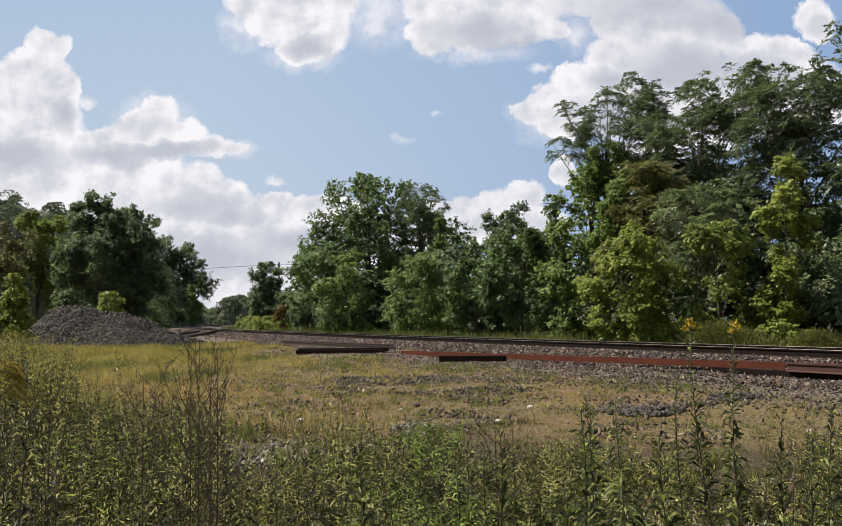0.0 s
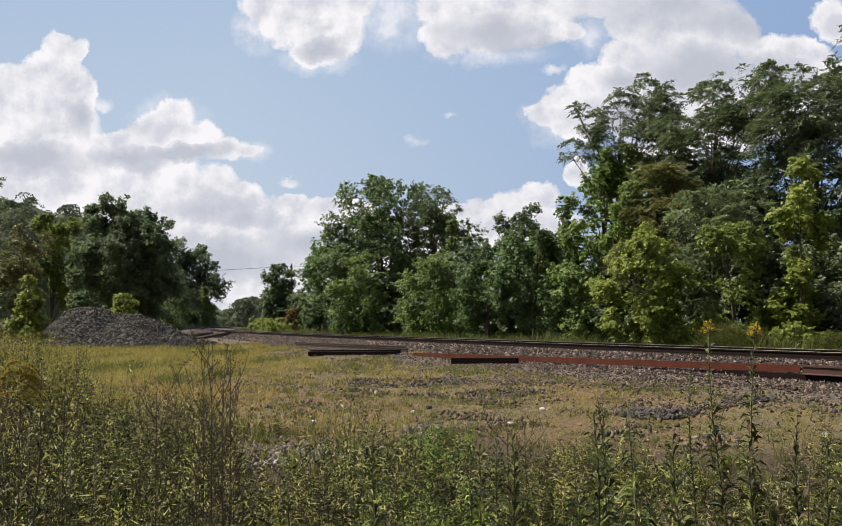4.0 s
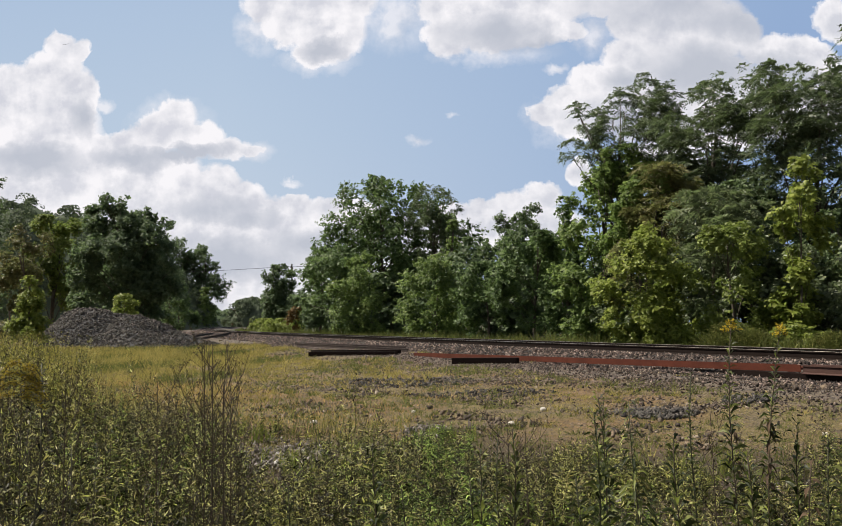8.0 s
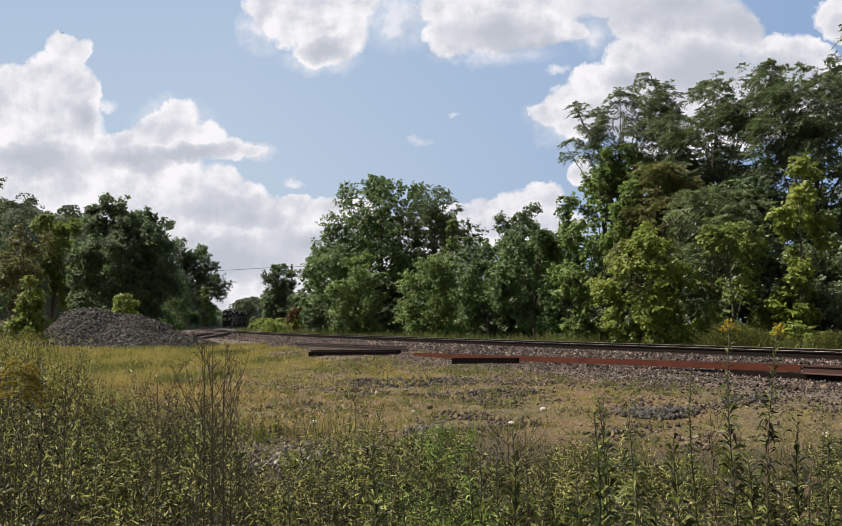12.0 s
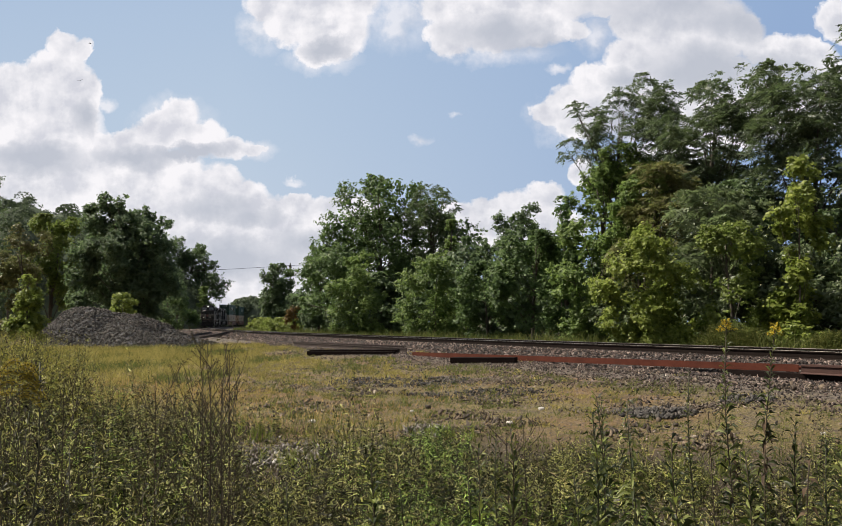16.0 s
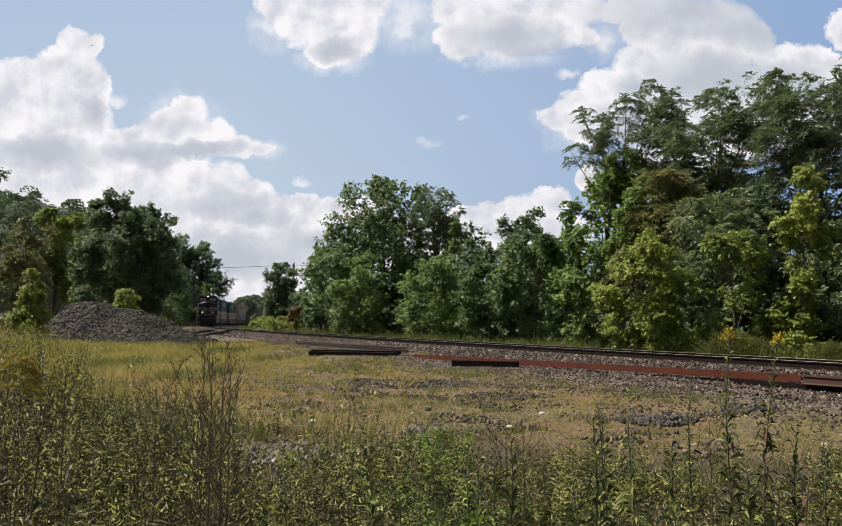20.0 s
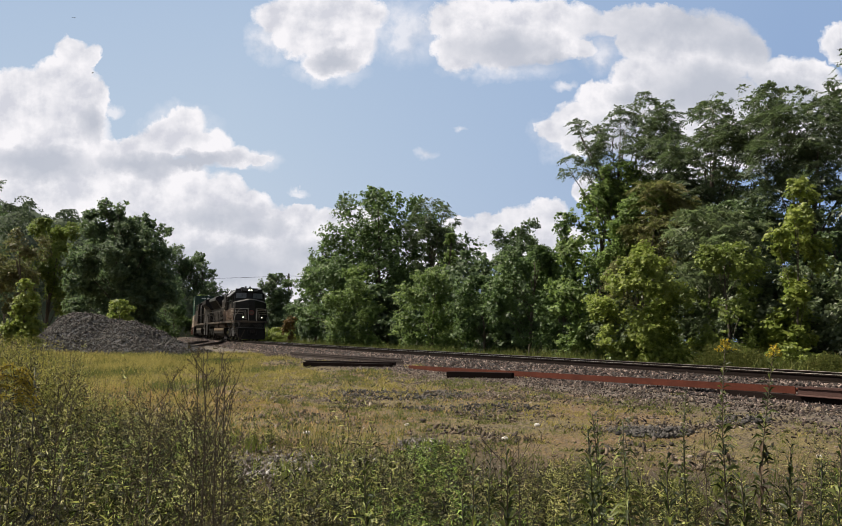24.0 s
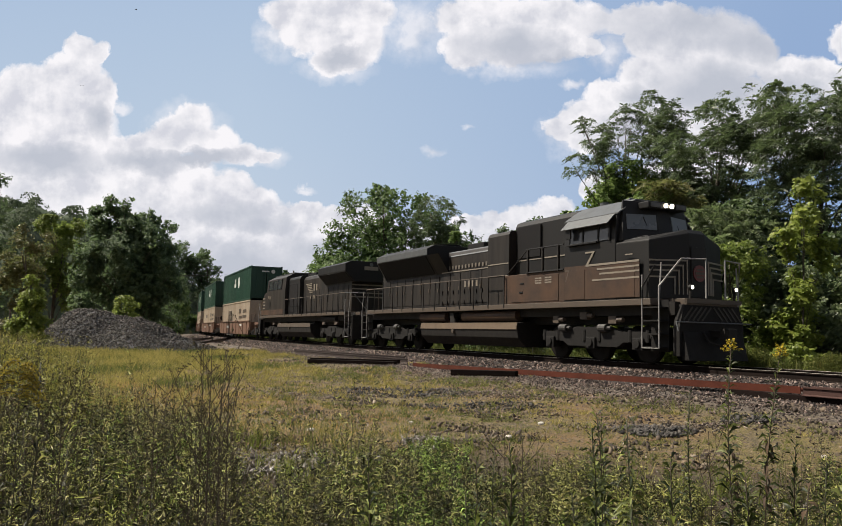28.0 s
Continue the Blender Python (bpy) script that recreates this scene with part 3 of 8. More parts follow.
crown("R4", 13.5, 27, (-0.3, 6.6, 0.3), (0.1, 6.4, 0.3), (-0.1, 5.8, 0.4), (0.2, 5.4, 0.3), (-0.8, 5.1, 0.3), (0.4, 4.7, 0.5), (-0.3, 4.5, 0.4), (0.7, 4.1, 0.4), (0.1, 3.5, 0.4), (0.0, 3.0, 0.4), (0.3, 2.4, 0.6), (-0.3, 1.8, 0.7), (0.2, 1.1, 0.7))
crown("R5", 9.8, 41, (-0.0, 10.0, 0.4), (1.0, 9.7, 0.7), (1.7, 10.1, 0.7), (2.5, 9.2, 0.9), (2.7, 7.6, 1.2), (2.9, 6.0, 1.2), (0.6, 9.0, 1.0), (-0.6, 8.8, 0.6), (0.4, 8.5, 1.0), (1.8, 8.7, 0.9), (-1.4, 7.7, 0.5), (-0.2, 7.1, 1.1), (1.4, 7.1, 1.1), (-1.7, 5.9, 0.9), (-0.3, 5.3, 1.3), (1.5, 5.0, 1.3), (-2.0, 3.6, 1.1), (-0.3, 2.7, 1.4), (1.4, 2.7, 1.1), (-0.9, 1.3, 1.1))
crown("R6", 8.9, 30, (0.1, 4.9, 0.4), (-0.4, 4.2, 0.5), (0.6, 4.1, 0.5), (-0.9, 3.4, 0.6), (0.2, 3.2, 0.8), (1.1, 3.2, 0.6), (-1.3, 2.4, 0.7), (-0.1, 1.9, 0.9), (1.2, 2.1, 0.7), (-1.5, 1.3, 0.6), (-0.1, 1.1, 0.7), (1.1, 1.2, 0.6))
crown("R7", 10.8, 37, (0.2, 8.3, 0.5), (-0.4, 7.6, 0.6), (0.6, 7.5, 0.6), (-0.8, 6.7, 0.7), (0.2, 6.6, 0.8), (1.0, 6.3, 0.7), (-1.0, 5.5, 0.8), (0.1, 5.3, 0.9), (1.1, 5.0, 0.8), (0.0, 4.2, 0.9))
crown("R10", 7.5, 58, (0.8, 9.6, 0.6), (0.3, 8.7, 0.8), (1.3, 8.5, 0.7), (-1.2, 8.5, 0.7), (-0.6, 7.7, 1.2), (1.7, 7.4, 0.9), (-1.8, 6.6, 1.0), (0.6, 5.8, 1.4), (-1.0, 5.0, 1.4))
crown("C1", -3.1, 70, (-1.3, 13.8, 1.7), (0.9, 13.5, 1.5), (-2.8, 12.0, 1.7), (2.9, 12.8, 1.5), (-4.3, 10.3, 1.7), (-0.8, 10.8, 2.4), (2.1, 10.8, 2.2), (-5.3, 8.1, 1.7), (-2.8, 7.8, 2.4), (0.6, 7.3, 2.7), (4.1, 9.3, 2.2), (5.1, 7.3, 2.0), (-5.7, 5.4, 1.7), (-3.3, 4.9, 2.4), (0.1, 3.9, 2.4), (3.6, 4.3, 2.4), (6.5, 5.3, 1.5), (-5.7, 2.9, 1.5), (-1.8, 1.9, 2.0), (2.1, 1.9, 2.0), (6.0, 2.4, 1.7), (6.2, 8.8, 2.0), (7.4, 6.8, 1.9), (5.2, 10.6, 1.8), (4.3, 12.0, 1.3), (-3.6, 12.9, 1.0), (-1.5, 9.0, 2.3), (1.6, 8.6, 2.2), (-0.2, 12.4, 1.6), (-3.8, 6.4, 2.0), (2.4, 6.0, 2.2), (-1.6, 5.6, 2.2), (-3.6, 3.2, 1.8), (1.0, 5.0, 2.0))
crown("C1b", 1.3, 66, (-0.1, 12.7, 0.8), (-0.8, 11.9, 0.9), (0.8, 11.9, 0.7), (1.5, 11.1, 0.6), (-1.5, 10.9, 0.9), (0.0, 10.6, 1.2), (1.0, 9.6, 1.2), (-1.0, 9.4, 1.3), (0.2, 8.2, 1.4), (1.8, 8.6, 1.0), (-0.6, 6.8, 1.4), (1.4, 6.6, 1.3))
crown("C2", 1.3, 55, (-0.0, 6.0, 0.5), (-0.6, 5.0, 1.0), (0.6, 4.6, 1.0), (-1.4, 3.7, 1.2), (0.6, 3.1, 1.3), (1.7, 2.9, 1.0), (-2.1, 2.2, 1.1), (-0.2, 1.6, 1.3), (1.5, 1.6, 1.1))
crown("C3", -4.6, 60, (0.8, 6.3, 0.6), (-0.3, 5.8, 0.8), (0.3, 4.6, 1.2), (-0.9, 3.7, 1.2), (1.2, 3.1, 1.0), (-1.3, 2.1, 1.2), (0.3, 1.8, 1.3))
crown("L1", -28.2, 75, (-2.6, 13.7, 0.4), (-0.5, 14.0, 0.4), (-0.8, 13.1, 0.5), (-2.4, 12.7, 0.7), (0.0, 12.2, 0.7), (-1.6, 12.5, 0.7), (-3.7, 12.0, 0.9), (1.3, 11.9, 0.8), (2.4, 11.2, 0.8), (3.5, 11.2, 0.3), (3.2, 10.4, 0.6), (-1.6, 11.6, 1.2), (0.5, 10.9, 1.3), (-0.5, 11.9, 0.8), (-2.9, 10.9, 1.2), (-3.9, 10.6, 1.3), (2.4, 9.8, 1.2), (1.6, 10.6, 1.0), (-2.4, 9.5, 1.5), (-1.0, 9.8, 1.4), (0.3, 8.7, 1.6), (-4.2, 8.2, 1.5), (3.2, 8.5, 1.2), (1.9, 8.2, 1.4), (-1.6, 6.9, 1.9), (0.3, 6.4, 1.7), (2.1, 6.6, 1.6), (-2.9, 7.7, 1.5), (-4.2, 5.6, 1.6), (3.9, 6.9, 1.0), (3.7, 5.3, 1.2), (0.3, 4.8, 2.0), (-2.4, 4.5, 1.7), (2.9, 4.2, 1.4), (-4.5, 3.4, 1.3), (1.6, 2.9, 1.3), (-1.0, 3.2, 1.4))
crown("L2", -37.9, 80, (-0.3, 12.5, 0.7), (1.4, 12.2, 0.8), (-1.2, 11.5, 0.8), (0.2, 11.2, 1.1), (1.9, 11.2, 0.9), (-0.6, 9.8, 1.1), (1.4, 9.5, 1.2), (-2.0, 9.0, 0.9), (-0.3, 7.8, 1.1), (1.6, 7.5, 1.0), (-2.0, 6.7, 1.0), (0.2, 5.6, 1.1), (1.9, 4.7, 0.9), (-1.4, 3.9, 1.1), (1.1, 3.6, 1.0))
crown("L3", -60.4, 215, (-9.4, 23.1, 2.4), (-7.6, 20.4, 2.8), (-6.8, 24.2, 2.1), (-2.3, 22.2, 2.1), (-0.0, 20.0, 2.1), (-5.3, 20.4, 3.1), (-3.8, 18.1, 3.1), (1.5, 17.3, 1.9), (-1.5, 16.6, 3.5), (-6.8, 15.8, 3.5), (4.2, 13.5, 2.3), (6.3, 12.3, 1.9), (2.3, 12.0, 3.1), (-0.0, 13.5, 3.1), (-3.8, 12.8, 4.2), (-6.8, 10.5, 3.8), (5.3, 9.4, 2.4), (-4.5, 6.7, 3.8))
crown("L4", -35.4, 69, (-0.5, 9.5, 0.7), (0.7, 9.6, 0.7), (1.7, 9.0, 0.5), (-1.0, 8.6, 0.7), (0.2, 8.4, 1.0), (1.5, 8.1, 0.6), (-2.4, 7.4, 0.9), (-0.5, 6.9, 1.0), (-1.4, 5.5, 1.2), (0.2, 5.5, 1.0), (-2.9, 5.0, 1.2), (-1.0, 3.5, 1.2), (0.5, 3.5, 1.0))
crown("P1", -18.9, 105, (-1.0, 9.1, 0.6), (0.5, 9.6, 0.6), (-0.3, 8.4, 1.1), (-1.5, 7.6, 0.8), (1.2, 8.2, 0.7), (-0.6, 6.7, 1.2), (1.1, 6.3, 1.1), (-1.7, 5.6, 1.0), (0.1, 4.7, 1.3), (-1.4, 3.3, 1.1), (1.6, 3.8, 1.1), (0.1, 2.8, 1.1), (-1.7, 2.1, 1.0), (1.6, 2.1, 1.0), (-2.0, 4.7, 1.1), (-0.3, 5.7, 1.2), (1.2, 5.0, 1.1), (-1.2, 4.3, 1.1), (0.5, 3.6, 1.1))


def known(key, name, label, height, radius, leaves, leaf, mat, seed, group, frond=False, gaps=0.0):
    x, y, clumps = CROWNS[key]
    return tree(name, label, x, y, height, radius, leaves, leaf, mat, seed, 0.1, "round", frond, gaps, group, crown=clumps, trunk=0.05 if height < 8 else None)


WOODS = "trees along the railway"
known("R1", "tree", "tall feathery-leaved tree with an open crown", 15.3, 2.4, 4400, 0.45, FEATHER, 1, WOODS, True)
known("R2", "tree", "tall dark tree with feathered leaves", 13.9, 2.6, 6200, 0.52, FEATHER, 2, WOODS, True)
known("R3", "tree", "broad dark tree with feathered leaves", 13.7, 3.2, 5000, 0.54, FEATHER, 3, WOODS, True)
known("R4", "tree", "slender yellow-green sycamore sapling with large leaves", 7.3, 1.3, 6000, 0.23, YELLOW, 4, WOODS)
known("R5", "tree", "mid-green maple with a pointed crown", 10.8, 2.6, 20000, 0.25, LIGHT, 5, WOODS)
known("R6", "tree", "bright green young maple at the wood's edge", 5.3, 2.0, 15000, 0.18, YELLOW, 6, WOODS)
known("R7", "tree", "mid-green maple between taller feathery trees", 8.6, 1.7, 12000, 0.2, LIGHT, 33, WOODS)
known("R10", "tree", "green tree with a knobbly top", 10.3, 2.7, 14000, 0.23, DARK, 11, WOODS)
known("C1", "tree", "large spreading cottonwood with glinting leaves", 15.0, 6.0, 43000, 0.32, GREEN, 14, WOODS)
known("C1b", "tree", "feathery locust tree rising above the crown", 13.6, 2.0, 2600, 0.5, FEATHER, 15, WOODS, True)
known("C2", "tree", "light green sapling with a pointed top", 6.6, 2.5, 13000, 0.21, LIGHT, 16, WOODS)
known("C3", "tree", "light green sapling leaning into the light", 7.1, 2.2, 11000, 0.22, LIGHT, 17, WOODS)
tree("tree", "pale green young tree with sparse leaves", 11.8, 29, 5.0, 1.5, 6500, 0.17, BRIGHT, 7, 0.06, "round", False, 0.25, WOODS, nb=26)
tree("tree", "dark green tree filling the wood's edge", 14.6, 34, 7.6, 2.4, 9000, 0.2, DARK, 8, 0.03, "round", False, 0.0, WOODS)
tree("tree", "dark green tree with dense low branches", 17.0, 31, 5.8, 2.6, 9000, 0.19, DARK, 9, 0.02, "wide", False, 0.0, WOODS)
tree("tree", "mid-green bushy maple tree", 6.7, 44, 6.5, 2.5, 12000, 0.21, GREEN, 10, 0.02, "round", False, 0.0, WOODS)
tree("tree", "green maple among the woods", 9.0, 47, 9.0, 1.7, 8000, 0.23, GREEN, 12, 0.05, "cone", False, 0.0, WOODS)
tree("tree", "low green tree at the wood's edge", 4.4, 50, 5.2, 2.0, 8000, 0.22, GREEN, 13, 0.02, "round", False, 0.0, WOODS)
tree("tree", "dark green tree at the end of the wood", -9.6, 75, 7.8, 2.6, 11000, 0.26, DEEP, 18, 0.03, "round", False, 0.0, WOODS)
known("P1", "tree", "small dense tree beside the line", 9.4, 2.3, 13000, 0.36, DARK, 19, WOODS)
tree("tree", "yellowish green tree top", 2.8, 62, 9.6, 2.0, 7000, 0.26, LIGHT, 20, 0.05, "tall", False, 0.0, WOODS)
tree("tree", "young feathery-leaved tree with brownish fronds", 11.2, 35.6, 8.5, 1.7, 2100, 0.5, BRONZE, 190, 0.35, "round", True, 0.0, WOODS, nb=22)
tree("tree", "young grey-green tree with long feathered leaves", 12.5, 32.2, 6.7, 1.9, 2300, 0.6, GREYISH, 191, 0.25, "round", True, 0.0, WOODS, nb=22)
# dark understorey that closes the wood
for i, (x, y, h, r) in enumerate(((13, 45, 7, 4), (19, 40, 7.5, 4), (4, 60, 8, 4), (0, 72, 8, 4.5), (23, 34, 8, 4.5), (-8, 84, 8, 4), (8, 52, 7, 3), (22, 27, 8, 3), (26, 24, 9, 4), (16, 47, 7.5, 3.6), (20.5, 39, 8, 3.6), (12.5, 48, 7, 3), (-3.4, 79, 6, 4), (-3.0, 65, 5.5, 2.8), (3.5, 76, 6, 4), (9.5, 60, 7, 4))):
    tree("tree", "dark tree deep in the woods", x, y, h, r, 3600, 0.5, DARK, 40 + i, 0.02, "wide", False, 0.0, WOODS)
for i, (x, y, h, r) in enumerate(((14.6, 29.5, 4.2, 1.9), (16.8, 28, 4.8, 2.1), (13.2, 30.5, 3.4, 1.7), (12, 35, 5, 2.4), (18.6, 26.5, 5.0, 2.0), (11.2, 34, 2.8, 1.7), (10.4, 38, 3.2, 2.0), (15.5, 36, 4.2, 2.2))):
    tree("tree", "grey-green tree low at the wood's edge", x, y, h, r, 5200, 0.23, GREYISH, 80 + i, 0.02, "wide", False, 0.0, WOODS)
FAR_SIDE = "trees behind the stone pile"
known("L1", "tree", "large dark green tree with a ragged top", 14.6, 3.6, 40000, 0.32, DEEP, 21, FAR_SIDE)
known("L2", "tree", "broad green tree with lighter leaves", 12.6, 3.6, 19000, 0.3, BRIGHT, 22, FAR_SIDE)
known("L3", "tree", "dark green tree beside the curve", 26.0, 6.5, 24000, 0.56, DEEP, 23, FAR_SIDE)
tree("tree", "dark tree far up the line", -49, 150, 12.5, 3.6, 6000, 0.5, DEEP, 24, 0.03, "round", False, 0.0, FAR_SIDE)
known("L4", "tree", "olive-brown tree with dry leaves", 10.4, 3.0, 13000, 0.24, BROWNISH, 25, FAR_SIDE)
tree("tree", "tall dark tree on the slope", -57.4, 100, 21.4, 4.2, 14000, 0.3, DEEP, 34, 0.45, "round", False, 0.0, FAR_SIDE)
tree("sapling", "yellow-green sapling beside the stone pile", -21.25, 42, 4.0, 0.92, 5600, 0.19, YELLOW, 26, 0.12, "cone", False, 0.0, FAR_SIDE, nb=40)
tree("sapling", "small yellow-green sapling behind the stone pile", -19.9, 52, 3.4, 0.85, 3000, 0.2, YELLOW, 27, 0.04, "round", False, 0.1, FAR_SIDE)
tree("sapling", "young green tree behind the stone pile", -43.6, 140, 8.6, 3.0, 5000, 0.42, GREEN, 28, 0.02, "cone", False, 0.0, FAR_SIDE)
tree("sapling", "light green pointed tree where the line curves away", -57.0, 205, 11.2, 3.0, 4000, 0.55, LIGHT, 29, 0.02, "cone", False, 0.0, FAR_SIDE)
for i, (x, y, h, r) in enumerate(((-32, 86, 6, 3), (-44, 74, 10, 5), (-34, 92, 11, 5), (-44, 60, 8, 4))):
    tree("tree", "dark green tree in the thicket", x, y, h, r, 5500, 0.4, DEEP, 60 + i, 0.02, "wide", False, 0.0, FAR_SIDE)
tree("bush", "low yellow-green bush by the rails", -19.0, 93, 2.0, 1.7, 3200, 0.26, YELLOW, 30, 0.02, "wide", False, 0.0, "bushes by the rails")
tree("bush", "low tangled yellow-green bush", -14.0, 80, 1.9, 2.2, 4500, 0.24, YELLOW, 31, 0.02, "wide", False, 0.0, "bushes by the rails")
tree("bush", "bush with rust-red leaves", -11.9, 74, 3.0, 0.8, 1500, 0.2, RUST, 32, 0.1, "round", False, 0.1, "bushes by the rails")


def far_wood(name, label, x, y, rx, ry, h, n, leaf, mat, seed):
    """A wooded rise too far off to tell the trees apart."""
    rng = np.random.default_rng(seed)
    xs, ys = np.meshgrid(np.linspace(-1, 1, 40), np.linspace(-1, 1, 30))

    def top(u, v):
        r = np.clip(1 - u * u - v * v, 0, 1) ** 0.6
        return h * r * (0.88 + 0.07 * np.sin(u * 31 + seed) * np.sin(v * 17) + 0.05 * np.sin(u * 67 + v * 23))
    vv = np.stack([xs * rx, ys * ry, top(xs, ys) * 0.97 - 0.8], -1).reshape(-1, 3)
    i, j = np.meshgrid(np.arange(39), np.arange(29))
    a = (j * 40 + i).ravel()
    ob = new(name, arrays(name, vv, np.stack([a, a + 1, a + 41, a + 40], 1), mat, True))
    ob.matrix_world = pose(x, y, 0)
    tagged(ob, label, "woods", kind="stuff")
    # rounded crowns, each covered with leaves
    k = max(n // 90, 12)
    u, v = rng.uniform(-0.1 if h > 20 else -1, 1, k), rng.uniform(-1, 0.2, k)
    q = u * u + v * v < 0.98
    u, v = u[q], v[q]
    r = rng.uniform(0.6, 1.5, len(u)) * min(2.0, h * 0.16)
    i = np.repeat(np.arange(len(u)), 90)
    nr = unit(rng.normal(size=(len(i), 3)) + np.array([0, -0.35, 0.8]))
    p = np.column_stack([u * rx, v * ry, top(u, v) - r * 0.62])[i] + nr * r[i, None] * np.array([1.15, 1.15, 0.8]) * rng.uniform(0.86, 1.05, (len(i), 1))
    lv, lf = leaf_arrays(p, unit(nr + rng.normal(0, 0.35, nr.shape)), leaf * rng.uniform(0.5, 1.3, len(p)), rng, 0.8)
    part("canopy", arrays("canopy", lv, lf, mat), mat, ob)["kind"] = "stuff"


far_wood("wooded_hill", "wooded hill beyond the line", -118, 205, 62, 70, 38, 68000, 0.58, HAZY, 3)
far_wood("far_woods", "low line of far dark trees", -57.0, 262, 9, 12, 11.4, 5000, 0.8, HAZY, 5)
far_wood("far_woods", "low line of far dark trees", -36, 290, 24, 20, 9, 5000, 1.0, DEEP, 6)
far_wood("far_woods", "low line of far dark trees", -120, 330, 50, 30, 14, 5000, 1.2, DARK, 7)
# clouds as soft ovals: across, up, half width, half height
CUMULUS_WEST = [
    (-0.474, 0.368, 0.030, 0.030), (-0.449, 0.365, 0.020, 0.023), (-0.483, 0.334, 0.047, 0.042), (-0.430, 0.312, 0.018, 0.024),
    (-0.450, 0.301, 0.038, 0.045), (-0.543, 0.304, 0.057, 0.050), (-0.515, 0.312, 0.045, 0.034), (-0.477, 0.257, 0.072, 0.060),
    (-0.540, 0.236, 0.098, 0.091), (-0.420, 0.241, 0.030, 0.023), (-0.314, 0.275, 0.032, 0.030), (-0.338, 0.257, 0.042, 0.032),
    (-0.377, 0.241, 0.045, 0.024), (-0.288, 0.246, 0.044, 0.030), (-0.252, 0.230, 0.042, 0.018), (-0.220, 0.225, 0.024, 0.009),
    (-0.376, 0.214, 0.098, 0.034),
]
CUMULUS_LOW = [
    (-0.308, 0.196, 0.034, 0.026), (-0.269, 0.184, 0.044, 0.029), (-0.230, 0.165, 0.044, 0.026), (-0.208, 0.151, 0.036, 0.026),
    (-0.382, 0.178, 0.128, 0.053), (-0.510, 0.185, 0.113, 0.060), (-0.159, 0.159, 0.036, 0.018), (-0.124, 0.152, 0.036, 0.021),
    (-0.183, 0.139, 0.068, 0.034), (-0.085, 0.139, 0.053, 0.034), (-0.317, 0.121, 0.196, 0.060), (-0.183, 0.100, 0.166, 0.060),
    (-0.056, 0.086, 0.113, 0.068), (-0.210, 0.040, 0.227, 0.053),
]
CUMULUS_MIDDLE = [
    (-0.159, 0.404, 0.054, 0.042), (-0.107, 0.396, 0.051, 0.050), (-0.129, 0.365, 0.044, 0.027), (-0.170, 0.430, 0.068, 0.030),
    (-0.101, 0.430, 0.060, 0.030), (0.050, 0.387, 0.042, 0.038), (0.104, 0.384, 0.068, 0.032), (0.158, 0.400, 0.060, 0.042),
    (0.203, 0.392, 0.033, 0.020), (0.072, 0.426, 0.083, 0.038), (0.166, 0.430, 0.091, 0.034), (0.164, 0.165, 0.030, 0.023),
    (0.128, 0.158, 0.032, 0.019), (0.102, 0.150, 0.042, 0.019), (0.060, 0.147, 0.038, 0.014), (0.127, 0.125, 0.106, 0.034),
    (0.042, 0.121, 0.045, 0.030),
]
CUMULUS_EAST = [
    (0.306, 0.404, 0.054, 0.045), (0.287, 0.353, 0.045, 0.032), (0.247, 0.317, 0.050, 0.032), (0.201, 0.289, 0.039, 0.027),
    (0.178, 0.280, 0.026, 0.020), (0.217, 0.260, 0.039, 0.024), (0.300, 0.297, 0.113, 0.064), (0.366, 0.389, 0.106, 0.064),
    (0.296, 0.430, 0.083, 0.026), (0.438, 0.387, 0.033, 0.033), (0.473, 0.358, 0.045, 0.027), (0.520, 0.355, 0.045, 0.027),
    (0.385, 0.293, 0.159, 0.076), (0.507, 0.297, 0.121, 0.072), (0.216, 0.196, 0.020, 0.023), (0.333, 0.214, 0.060, 0.045),
    (0.565, 0.404, 0.033, 0.033),
]
THIN_CLOUD = [
    (0.007, 0.241, 0.023, 0.010), (0.053, 0.275, 0.010, 0.005), (-0.411, 0.293, 0.018, 0.012), (-0.163, 0.189, 0.014, 0.006),
    (0.186, 0.334, 0.021, 0.009), (-0.205, 0.400, 0.045, 0.049), (-0.025, 0.410, 0.068, 0.064), (0.238, 0.387, 0.045, 0.042),
    (-0.029, 0.389, 0.045, 0.030), (-0.065, 0.404, 0.038, 0.045), (-0.129, 0.352, 0.068, 0.026), (0.107, 0.359, 0.106, 0.023),
    (-0.321, 0.268, 0.068, 0.045), (-0.213, 0.225, 0.038, 0.017), (0.196, 0.268, 0.060, 0.045),
]
CLOUD_BASES = [
    (-0.261, 0.153, 0.072, 0.021), (-0.215, 0.141, 0.053, 0.015), (-0.438, 0.275, 0.020, 0.034),
    (-0.511, 0.217, 0.098, 0.026), (-0.253, 0.086, 0.174, 0.038), (-0.127, 0.103, 0.091, 0.030), (0.339, 0.422, 0.159, 0.045),
    (0.379, 0.334, 0.106, 0.053), (0.292, 0.268, 0.068, 0.042), (0.479, 0.326, 0.083, 0.038), (0.108, 0.389, 0.091, 0.032),
    (0.158, 0.368, 0.068, 0.018), (-0.119, 0.365, 0.045, 0.020), (-0.305, 0.227, 0.083, 0.014), (-0.376, 0.221, 0.068, 0.020),
    (0.286, 0.323, 0.045, 0.023), (0.432, 0.404, 0.068, 0.045),
]

# ---------------------------------------------------------------- clouds


